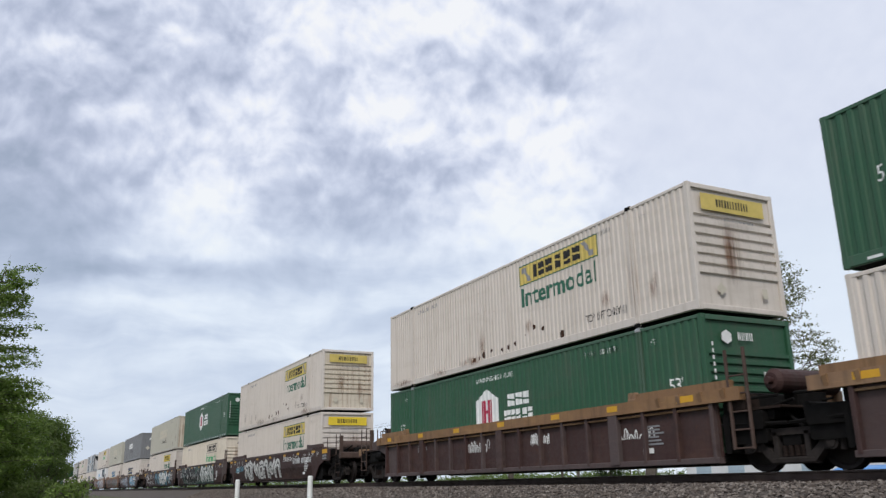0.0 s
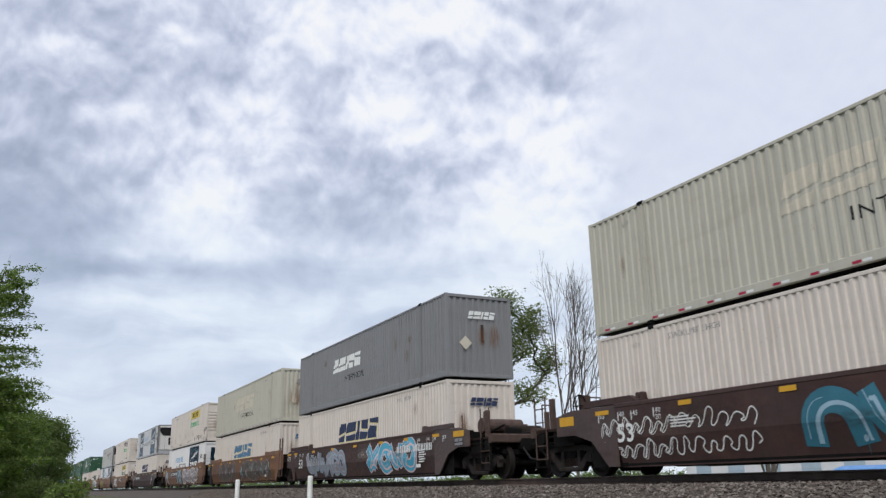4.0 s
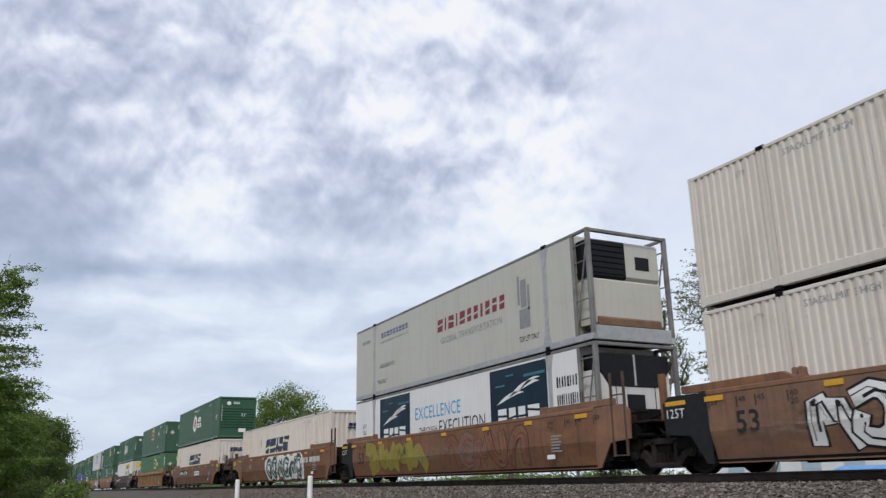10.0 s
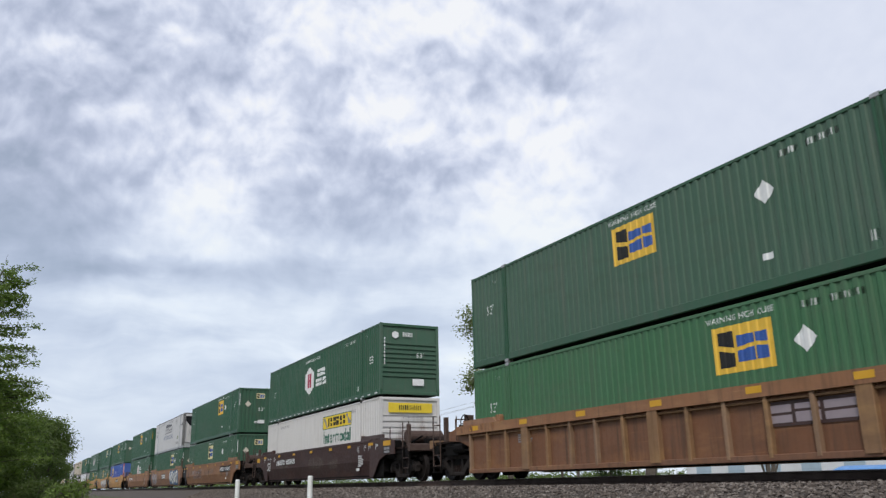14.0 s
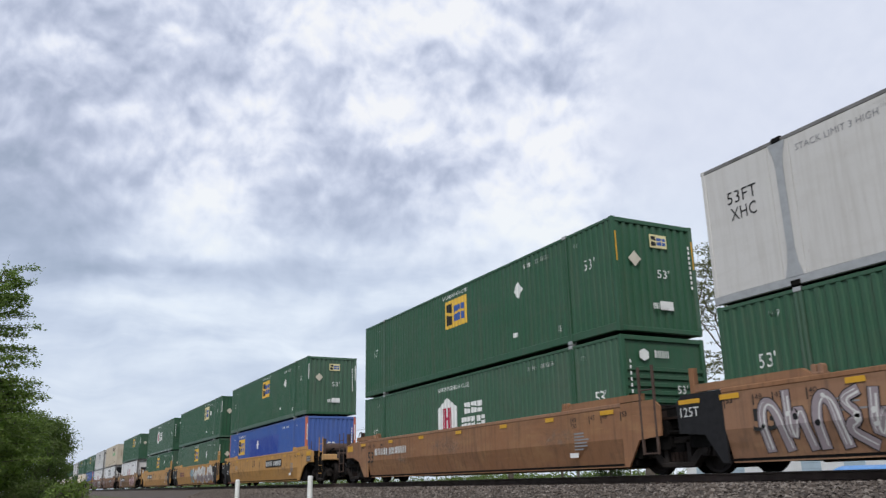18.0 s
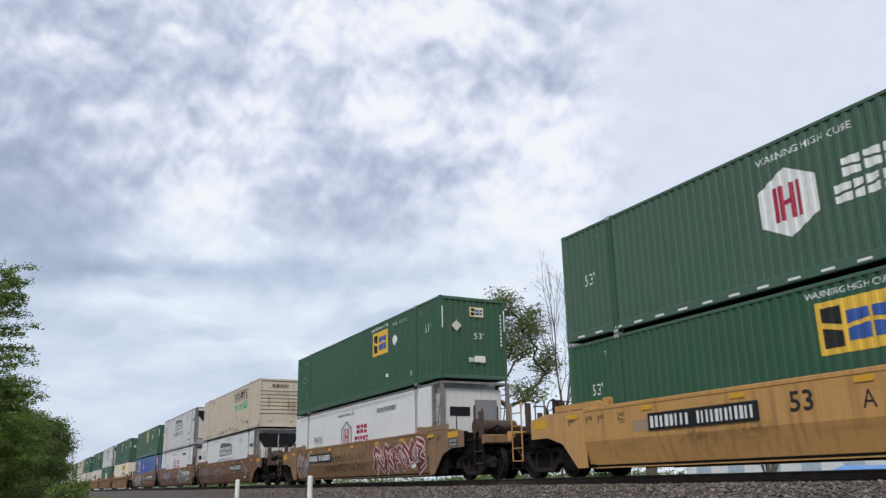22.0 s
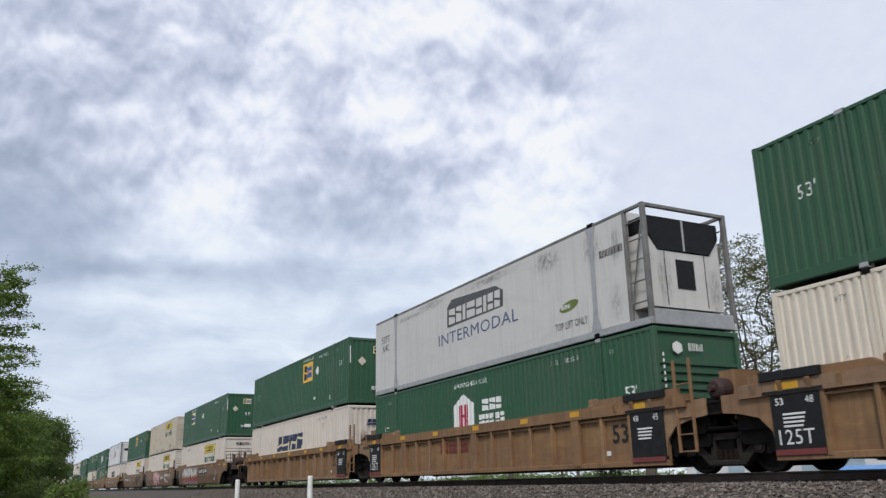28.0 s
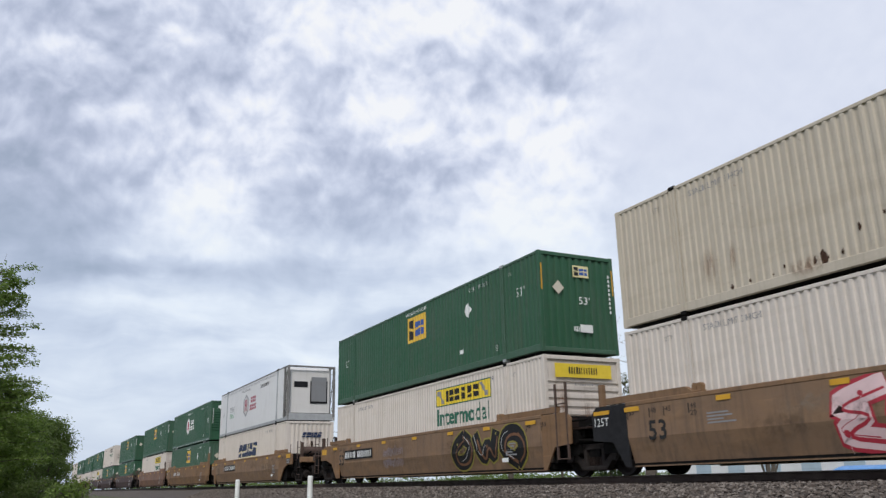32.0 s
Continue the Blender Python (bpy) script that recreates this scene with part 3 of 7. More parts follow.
def fold_side(y, sign, z0, z1, pitch, depth):
    """A folded side sheet between the corner posts; sign: -1 for the near side."""
    sh = Shape()
    pts = corrugation(-CX + 0.10, CX - 0.10, pitch, depth)
    n = len(pts)
    v = [(x, y - sign * d, z0) for x, d in pts] + [(x, y - sign * d, z1) for x, d in pts]
    sh.add(v, [(i, i + 1, n + i + 1, n + i) if sign < 0 else (i + 1, i, n + i, n + i + 1) for i in range(n - 1)])
    return sh


def fold_end(x, y0, y1, z0, z1, pitch, depth):
    """An end sheet with upright folds, facing +x."""
    sh = Shape()
    pts = corrugation(y0, y1, pitch, depth)
    n = len(pts)
    v = [(x - d, y, z0) for y, d in pts] + [(x - d, y, z1) for y, d in pts]
    return sh.add(v, [(i, i + 1, n + i + 1, n + i) for i in range(n - 1)])


def rib_end(x, y0, y1, z0, z1, zs):
    """An end sheet with lying ribs: folds run across, their crests proud."""
    pts = [(z0, 0.0)]
    for a, b in zs:
        pts += [(a, 0.0), (a + 0.035, 0.05), (b - 0.01, 0.05), (b, 0.0)]
    pts.append((z1, 0.0))
    n = len(pts)
    v = [(x + d, y0, z) for z, d in pts] + [(x + d, y1, z) for z, d in pts]
    return Shape().add(v, [(i, n + i, n + i + 1, i + 1) for i in range(n - 1)])


PROTO = {}


def frame_parts(root, col, posts, cast="steel"):
    """Rails, posts, castings, roof and floor common to the boxes."""
    for s in (-1, 1):
        part("bottom_rail", Shape().bar(-CX, CX, s * CY - (0.10 if s > 0 else 0), s * CY + (0.10 if s < 0 else 0), 0.055, 0.25), col, root)
        part("top_rail", Shape().bar(-CX, CX, s * CY - (0.07 if s > 0 else 0), s * CY + (0.07 if s < 0 else 0), CH - 0.085, CH - 0.006), col, root)
        for e in (-1, 1):
            part("corner_post", Shape().bar(e * CX - (0.12 if e > 0 else 0), e * CX + (0.12 if e < 0 else 0),
                                            s * (CY + 0.004) - (0.12 if s > 0 else 0), s * (CY + 0.004) + (0.12 if s < 0 else 0), 0.04, CH), posts, root)
    for e in (-1, 1):
        g = [(-0.085, -CY + 0.06), (-0.085, -CY - 0.012), (-0.025, -CY - 0.012), (-0.02, -CY + 0.045), (0.012, -CY + 0.045), (0.017, -CY - 0.012), (0.085, -CY - 0.012), (0.085, -CY + 0.06)]
        part("lift_post", Shape().upright([(e * POST + a, b) for a, b in g], 0.0, CH + 0.005), col, root)
        for z in (-0.02, CH - 0.088):
            part("corner_casting", Shape().bar(e * POST - 0.085, e * POST + 0.085, -CY - 0.022, -CY + 0.14, z, z + 0.105, 0.02), cast, root)
    part("roof", Shape().box(-CX + 0.03, CX - 0.03, -CY + 0.03, CY - 0.03, CH - 0.05, CH - 0.02), col, root)
    part("underframe", Shape().box(-CX + 0.05, CX - 0.05, -CY + 0.11, CY - 0.11, 0.065, 0.14), "darkgap", root)


def fold_box(col, posts, end, fold=MID_FOLD, cast="iron"):
    """A folded-sheet box with lifting posts. end: 'ribs', 'louvre' or 'folds'."""
    key, (pitch, depth) = (col, posts, end, fold), fold
    if key in PROTO:
        return PROTO[key]
    root = new("container")
    frame_parts(root, col, posts, "steel" if col in ("green", "lightgreen", "blue") else cast)
    part("side_panel", fold_side(-CY + 0.006, -1, 0.245, CH - 0.08, pitch, depth), col, root)
    part("side_panel", fold_side(CY - 0.006, 1, 0.245, CH - 0.08, pitch, depth), col, root)
    y = CY - 0.11
    if end == "folds":
        part("end_wall", fold_end(CX - 0.02, -y, y, 0.17, CH - 0.10, 0.235, 0.045), col, root)
    elif end == "louvre":
        part("end_wall", rib_end(CX - 0.06, -y, y, 0.16, CH - 0.10, [(0.72 + 0.185 * i, 0.845 + 0.185 * i) for i in range(8)]), col, root)
    else:
        part("end_wall", rib_end(CX - 0.06, -y, y, 0.16, CH - 0.10, [(0.82 + 0.22 * i, 0.97 + 0.22 * i) for i in range(6)] + [(2.14, 2.19)]), col, root)
    part("end_sill", Shape().bar(CX - 0.13, CX, -y, y, 0.05, 0.17), col, root)
    part("end_header", Shape().bar(CX - 0.13, CX, -y, y, CH - 0.12, CH - 0.006), col, root)
    part("door", Shape().box(-CX + 0.03, -CX + 0.07, -y, y, 0.05, CH - 0.05), col, root)
    PROTO[key] = root
    return root


def cold_box(skin="pale", unit="pale", front="split"):
    """A smooth insulated box with a cooling unit in an open frame at its leading end. front: 'split', 'square' or 'grey'."""
    key = (skin, unit, front)
    if key in PROTO:
        return PROTO[key]
    root = new("container")
    e = 7.32                                # the body ends here, the open frame follows
    for s in (-1, 1):
        a, b = (s * CY - (0.06 if s > 0 else 0), s * CY + (0.06 if s < 0 else 0))
        cuts = [-CX + 0.1, -POST - 0.25, -POST + 0.25, -3.6, -1.2, 1.2, 3.6, POST - 0.25, POST + 0.25, e]
        for i in range(len(cuts) - 1):
            part("side_panel", Shape().bar(cuts[i] + 0.004, cuts[i + 1] - 0.004, a, b, 0.17, CH - 0.085, 0.006), skin, root)
        part("bottom_rail", Shape().bar(-CX, CX, a - 0.012, b + 0.012, 0.0, 0.165), "pale" if s > 0 else "steel", root)
        part("top_rail", Shape().bar(-CX, CX, a - 0.008, b + 0.008, CH - 0.085, CH), "framesteel", root)
        part("corner_post", Shape().bar(-CX, -CX + 0.1, a - 0.01, b + 0.01, 0.0, CH), skin, root)
        part("corner_post", Shape().bar(CX - 0.11, CX, a - 0.01, b + 0.05, 0.0, CH), "framesteel", root)
        part("frame_post", Shape().bar(e, e + 0.11, a - 0.006, b + 0.02, 0.0, CH), "framesteel", root)
        for z in (0.55, 1.05, 1.55, 2.05, 2.5):
            part("rung", Shape().tube((e + 0.05, (a + b) / 2, z), (CX - 0.05, (a + b) / 2, z), 0.018, sides=6), "framesteel", root)
        part("brace", Shape().tube((e + 0.06, (a + b) / 2, 0.3), (CX - 0.06, (a + b) / 2, CH - 0.25), 0.022, sides=6), "framesteel", root)
    for q in (-1, 1):
        ring = [(-.20, 0.16), (.20, 0.16), (.12, 0.42), (.085, 0.7), (.085, 2.3), (.12, 2.56), (.20, CH - 0.08), (-.20, CH - 0.08), (-.12, 2.56),
                (-.085, 2.3), (-.085, 0.7), (-.12, 0.42)]
        part("lift_post", Shape().extrude([(q * POST + x, z) for x, z in ring], -CY - 0.016, -CY + 0.02), "steel", root, "flared grey lifting post")
        for z in (-0.02, CH - 0.088):
            part("corner_casting", Shape().bar(q * POST - 0.10, q * POST + 0.10, -CY - 0.028, -CY + 0.14, z, z + 0.12, 0.02), "iron", root)
    part("roof", Shape().box(-CX + 0.05, e, -CY + 0.03, CY - 0.03, CH - 0.06, CH - 0.01), skin, root)
    part("underframe", Shape().box(-CX + 0.05, CX - 0.05, -CY + 0.11, CY - 0.11, 0.02, 0.15), "darkgap", root)
    part("end_wall", Shape().box(e - 0.06, e, -CY + 0.06, CY - 0.06, 0.17, CH - 0.06), skin, root)
    part("door", Shape().box(-CX + 0.02, -CX + 0.07, -CY + 0.1, CY - 0.1, 0.05, CH - 0.05), skin, root)
    part("end_sill", Shape().bar(CX - 0.14, CX, -CY + 0.08, CY - 0.08, 0.0, 0.36), "steel", root)
    part("end_header", Shape().bar(CX - 0.10, CX, -CY + 0.08, CY - 0.08, CH - 0.09, CH), "framesteel", root)
    f, yy = CX - 0.13, CY - 0.17
    if front == "split":
        hood = Shape()
        ring = [(-yy, 2.62), (yy, 2.62), (yy, 2.25), (yy * 0.72, 1.83), (-yy * 0.72, 1.83), (-yy, 2.25)]
        hood.along(ring, e + 0.02, f)
        part("grille", hood, "grille", root, "black angled air grille of the cooling unit")
        part("grille_bar", Shape().bar(f - 0.01, f + 0.012, -0.03, 0.03, 1.84, 2.62), "steel", root)
        ring = [(-yy, 0.45), (yy, 0.45), (yy, 2.22), (yy * 0.72, 1.81), (-yy * 0.72, 1.81), (-yy, 2.22)]
        part("cooling_unit", Shape().along(ring, e + 0.02, f - 0.03), unit, root, "white housing of the cooling unit")
        part("vent", Shape().bar(f - 0.04, f - 0.012, -0.28, 0.28, 0.92, 1.62, 0.03), "grille", root)
        for y in (-0.62, 0.62):
            part("door_seam", Shape().box(f - 0.031, f - 0.022, y, y + 0.02, 0.5, 1.8), "grille", root)
    elif front == "square":
        part("cooling_unit", Shape().bar(e + 0.02, f - 0.03, -yy, yy, 0.42, 1.62, 0.05), unit, root, "stained white housing of the cooling unit")
        part("cooling_unit_top", Shape().bar(e + 0.02, f - 0.04, 0.02, yy, 1.64, 2.68, 0.08), unit, root)
        part("grille", Shape().bar(e + 0.02, f - 0.02, -yy, 0.0, 1.64, 2.66, 0.05), "grille", root)
        for i in range(6):
            part("grille_slat", Shape().bar(f - 0.02, f, -yy + 0.06, -0.06, 1.74 + i * 0.15, 1.77 + i * 0.15), "iron", root)
        part("vent", Shape().bar(f - 0.05, f - 0.02, 0.35, 0.8, 1.95, 2.3, 0.03), "grille", root)
        part("fuel_tank", Shape().bar(e + 0.03, f + 0.02, -yy * 0.9, yy * 0.9, 0.36, 0.62, 0.05), "stain", root, "rust-stained fuel tank")
    else:
        part("cooling_unit", Shape().bar(e + 0.02, f - 0.06, -yy, yy, 0.40, 2.66, 0.05), unit, root)
        part("grille", Shape().bar(f - 0.07, f - 0.02, 0.0, yy * 0.85, 0.9, 2.1, 0.05), "grille", root)
        part("hose", Shape().bar(f - 0.05, f, 0.05, yy * 0.8, 1.0, 2.3, 0.1), "grey", root)
        part("vent", Shape().bar(f - 0.07, f - 0.03, -yy * 0.8, -0.15, 1.75, 2.05, 0.02), "grille", root)
    PROTO[key] = root
    return root


def rust_chips(f, seed, n=9, low=0.3, high=1.1):
    """Knocks where the paint is gone, ragged and dark."""
    r, sh, x = random.Random(seed), Shape(), random.Random(seed).uniform(-5, 1)
    for i in range(n):
        cx, cz, q = x + r.uniform(-0.2, 0.2) + 8.0 / max(n, 20) * i, low + (high - low) * r.random() * (i / n), r.choice((0.02, 0.03, 0.05, 0.06, 0.10))
        sh.sheet([(cx + q * r.uniform(0.5, 1.3) * math.cos(a), cz + 1.5 * q * r.uniform(0.5, 1.3) * math.sin(a)) for a in np.linspace(0, 6.28, 9)[:-1]])
    tagged(f.shape("chipped_paint", sh, "rustchip", 0.005), kind="stuff")


def place_box(proto, label, group="stacked freight containers"):
    ob = copy_thing(proto, Matrix.Identity(4))
    ob.name = "container"
    return tagged(ob, label, "freight container", group)


def fine_print(f, col, seed=0):
    """Small stencils that nearly every box carries."""
    f.text("WTP", -POST - 0.70, 2.45, 0.24, 0.12, col)
    f.text("WTP", POST + 0.32, 2.45, 0.24, 0.12, col)
    f.bars(4.0, 2.50, 0.5, 0.13, 4, col, gap=0.5, seed=seed)
    f.bars(4.62, 2.50, 0.75, 0.13, 6, col, gap=0.5, seed=seed + 7)
    f.bars(POST - 0.5, 0.40, 0.22, 0.20, 2, col, seed=seed + 1)


def end_print(g, col, seed=0):
    sh = Shape()
    for i in range(9):
        sh.rect(1.03, 1.085, 2.25 - i * 0.13, 2.33 - i * 0.13)
    tagged(g.shape("marking", sh, col, 0.055), kind="stuff")
    g.bars(-0.25, 0.62, 0.5, 0.16, 6, col, 0.055, seed=seed)


def slit_blocks(sh, x, z, w, h, widths, lean=0.0, gap=0.13, seed=0):
    """A row of split blocks: a name drawn as plain shapes."""
    r, total = random.Random(seed), sum(widths) + gap * (len(widths) - 1)
    u = w / total
    for k in widths:
        b = k * u
        if k < 0.5:
            rings = [[(0, 0), (b, 0), (b, h), (0, h)]]
        else:
            c, q, e = r.uniform(0.32, 0.56) * h, r.uniform(-0.16, 0.16) * h, 0.15 * h
            rings = [[(0, 0), (b, 0), (b, c), (0, c - q)], [(0, c - q + e), (b, c + e), (b, h), (0, h)]]
        piece = Shape()
        for ring in rings:
            piece.sheet([(x + p + lean * q, z + q) for p, q in ring])
        sh.append(piece)
        x += (k + gap) * u
    return sh


def banner_mark(f, x, z, w, sheet, word):
    """A framed banner with a dark name in bars between two scrolls, and a word under it."""
    h = w * 0.160
    if sheet:
        f.shape("banner", Shape().rect(x, x + w, z, z + h), sheet, 0.004)
    b = 0.03
    f.shape("banner_frame", Shape().rect(x, x + w, z, z + b).rect(x, x + w, z + h - b, z + h).rect(x, x + b, z + b, z + h - b).rect(x + w - b, x + w, z + b, z + h - b),
            "inkgreen" if sheet else "ink", 0.008)
    for q in (0, 1):
        ring = [(0.04, 0.86), (0.04, 0.60), (0.08, 0.60), (0.13, 0.12), (0.18, 0.14), (0.11, 0.62), (0.10, 0.86)]
        ring = ring if not q else [(1 - a, 1 - c) for a, c in ring]
        f.shape("scroll", Shape().sheet([(x + a * w, z + c * h) for a, c in ring]), "inkgrey" if sheet else "ink", 0.008)
    f.blocks("name_bar", x + 0.20 * w, z + 0.20 * h, 0.60 * w, 0.62 * h, (0.45, 0.6, 0.75, 0.75, 0.75, 0.75), "ink", 0.010, 0.0, 0.3, 3)
    if word:
        f.text("Intermodal", x + 0.03 * w, z - 0.172 * w, 0.94 * w, 0.150 * w, word, 0.006)


def diamond(f, x, z, r, mat="inkwhite", lift=0.006):
    f.shape("placard", Shape().sheet([(x, z - r), (x + r, z), (x, z + r), (x - r, z)]), mat, lift)


STAINS = [1]


def banner_box(col, sheet="banner", word="inkgreen", label="", mark_x=1.6, end_sheet=None):
    """White or cream folded box with a framed banner on its side and end."""
    ob = place_box(fold_box(col, col, "ribs", FINE_FOLD), label)
    f, g = Face(ob, -CY, fold=FINE_FOLD), Face(ob, CX, True)
    banner_mark(f, mark_x, 2.02, 3.65, sheet, word)
    f.text("TOP LIFT ONLY", POST - 1.9, 0.42, 1.35, 0.20, "ink", 0.004)
    f.text("STACK LIMIT 3 HIGH", -POST + 0.5, 2.50, 1.5, 0.13, "inkgrey", 0.004)
    fine_print(f, "inkgrey", len(label))
    g.shape("banner", Shape().rect(-0.95, 0.95, 2.28, 2.66), end_sheet or "faint", 0.012) if end_sheet else None
    g.bars(-0.5, 2.38, 1.0, 0.19, 6, "ink", 0.016, 0.35, 3, "name_mark")
    g.bars(-0.35, 2.06, 0.9, 0.06, 8, "inkgrey", 0.052)
    diamond(g, -0.62, 0.52, 0.14, "faint", 0.008)
    g.shape("placard", Shape().rect(0.60, 0.75, 0.40, 0.62), "faint", 0.008)
    r = random.Random(STAINS[0])
    STAINS[0] += 1
    for i in range(5):
        f.stain("rust_run", r.uniform(-7.5, 7.5), r.uniform(0.55, 1.0), r.uniform(0.1, 0.35), r.uniform(0.2, 0.5), "rustpatch", 0.004)
    for i in range(3):
        f.stain("rust_run", r.uniform(-7.5, 7.5), r.uniform(0.20, 0.30), r.uniform(0.5, 1.5), r.uniform(0.14, 0.24), "rustpatch", 0.004)
    f.stain("rust_run", POST, 1.0, 0.22, 1.1, "rustpatch", 0.006)
    rust_chips(f, STAINS[0] + 7, 26 if sheet == "banner" and word == "inkleaf" else r.choice((5, 9, 13)))
    for i in range(3):
        g.stain("rust_run", r.uniform(-0.85, 0.85), r.uniform(1.05, 1.7), r.uniform(0.15, 0.35), r.uniform(0.4, 0.9), "rustpatch", 0.006)
    return ob


def slant_mark(f, x, z, w, h, main="navy", under="logo_pale"):
    """Five slanted bold blocks with a pale under-shadow."""
    widths = (1.0, 1.45, 0.42, 1.0, 1.15)
    if under:
        edge = Shape()
        for sh in slit_blocks([], x + 0.045, z - 0.05, w - 0.3 * h, h, widths, 0.3, 0.17, 8):
            edge.add(sh.v, sh.f)
        f.shape("block_edge", edge, under, 0.004)
    f.blocks("slanted_block", x, z, w - 0.3 * h, h, widths, main, 0.008, 0.3, 0.17, 8)


def slant_box(col="white", main="navy", under="logo_pale", label="", z=1.36, w=4.5, x=-2.3):
    ob = place_box(fold_box(col, col, "folds"), label)
    f, g = Face(ob, -CY, fold=MID_FOLD), Face(ob, CX, True)
    slant_mark(f, x, z, w, w * 0.168, main, under)
    f.text("INTERMODAL", x + 1.45, z - 0.52, w * 0.68, 0.26, "ink", 0.006)
    fine_print(f, "inkgrey", len(label) + 3)
    slant_mark(g, -0.45, 2.05, 1.1, 0.26, main if main != "faint" else "inkgrey", None)
    diamond(g, -0.55, 1.2, 0.24, "faint", 0.008)
    g.shape("placard", Shape().rect(0.05, 0.16, 1.25, 1.85), "ink", 0.008)
    if main == "faint":
        for j, mat in enumerate(("red", "inkwhite")):
            sh = Shape()
            for i in range(19):
                sh.rect(-7.7 + i * 0.84 + j * 0.2, -7.52 + i * 0.84 + j * 0.2, 0.09, 0.14)
            tagged(f.shape("reflective_tape", sh, mat, 0.006), kind="stuff")
    r = random.Random(STAINS[0] + 50)
    STAINS[0] += 1
    for i in range(4):
        f.stain("rust_run", r.uniform(-7.5, 7.5), r.uniform(0.55, 2.2), r.uniform(0.1, 0.3), r.uniform(0.2, 0.5), "rustpatch", 0.004)
    for i in range(2 if main != "faint" else 6):
        g.stain("rust_run", r.uniform(-0.85, 0.6), r.uniform(1.2, 1.5), r.uniform(0.15, 0.4), r.uniform(0.5, 1.1), "rustpatch", 0.012 + 0.001 * i)
    return ob


def hex_mark(f, x, z, s, plate="inkwhite", core="red", words="inkwhite", outline=False):
    """A tall hexagon with twin uprights and a cross bar, and two rows of blocks beside it."""
    ring = [(x, z + 0.26 * s), (x + 0.5 * s, z), (x + s, z + 0.26 * s), (x + s, z + 0.80 * s), (x + 0.5 * s, z + 1.06 * s), (x, z + 0.80 * s)]
    if outline:
        inner = [(x + 0.5 * s + (a - x - 0.5 * s) * 0.82, z + 0.53 * s + (b - z - 0.53 * s) * 0.84) for a, b in ring]
        f.shape("hexagon", Shape().sheet(ring), "inkgrey", 0.003)
        f.shape("hexagon", Shape().sheet(inner), "pale", 0.005)
    else:
        f.shape("hexagon", Shape().sheet(ring), plate, 0.004)
    if core:
        bars = Shape().rect(x + 0.44 * s, x + 0.56 * s, z + 0.50 * s, z + 0.57 * s)
        for a, b in ((0.26, 0.33), (0.37, 0.44), (0.56, 0.63), (0.67, 0.74)):
            bars.rect(x + a * s, x + b * s, z + 0.27 * s, z + 0.80 * s)
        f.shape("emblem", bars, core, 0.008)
    if words:
        u = x + 1.27 * s
        f.blocks("name_block", u + 0.16 * s, z + 0.58 * s, 0.86 * s, 0.26 * s, (1.0, 0.85, 0.85), words, 0.006, 0.0, 0.22, 4)
        f.blocks("name_block", u, z + 0.24 * s, 1.12 * s, 0.26 * s, (1.1, 0.6, 0.8, 0.8, 0.8), words, 0.006, 0.0, 0.22, 5)


def hex_box(label="", z=0.90, s=1.30, x=-1.55, col="green", stripes=True):
    ob = place_box(fold_box(col, col, "louvre", SHALLOW_FOLD), label)
    f, g = Face(ob, -CY, fold=SHALLOW_FOLD), Face(ob, CX, True)
    hex_mark(f, x, z, s)
    f.text("WARNING HIGH CUBE", -1.5, 2.48, 2.1, 0.14, "inkwhite", 0.004)
    f.text("53'", POST + 0.85, 1.35, 0.42, 0.3, "inkwhite", 0.004)
    f.text("53'", -POST - 1.1, 1.35, 0.42, 0.3, "inkwhite", 0.004)
    fine_print(f, "inkwhite", 5)
    if stripes:
        sh = Shape()
        for i in range(22):
            sh.rect(-7.6 + i * 0.72, -7.32 + i * 0.72, 0.10, 0.15)
        tagged(f.shape("reflective_tape", sh, "inkwhite", 0.008), kind="stuff")
    hex_mark(g, -0.78, 2.27, 0.28, core=None, words=None)
    g.bars(-0.32, 2.36, 0.45, 0.18, 4, "inkwhite", 0.012, name="name_mark")
    g.text("53'", 0.25, 1.52, 0.32, 0.2, "inkwhite", 0.06)
    g.shape("placard", Shape().rect(0.1, 0.6, 0.42, 0.68), "inkwhite", 0.012)
    sh = Shape()
    for i in range(8):
        sh.rect(-1.16, -1.11, 2.2 - i * 0.14, 2.28 - i * 0.14)
    tagged(g.shape("marking", sh, "inkwhite", 0.07), kind="stuff")
    return ob


def square_mark(f, x, z, w, plate="logo_yellow"):
    """A square sign with a tall dark block and two blue blocks."""
    h = w * 0.62
    f.shape("square_logo", Shape().rect(x, x + w, z, z + h), plate, 0.004)
    f.blocks("dark_block", x + 0.08 * w, z + 0.12 * h, 0.27 * w, 0.76 * h, (1.0,), "ink", 0.008, 0.0, 0.1, 4)
    f.blocks("blue_block", x + 0.40 * w, z + 0.20 * h, 0.52 * w, 0.56 * h, (1.2, 0.8), "logo_blue", 0.008, 0.0, 0.16, 6)


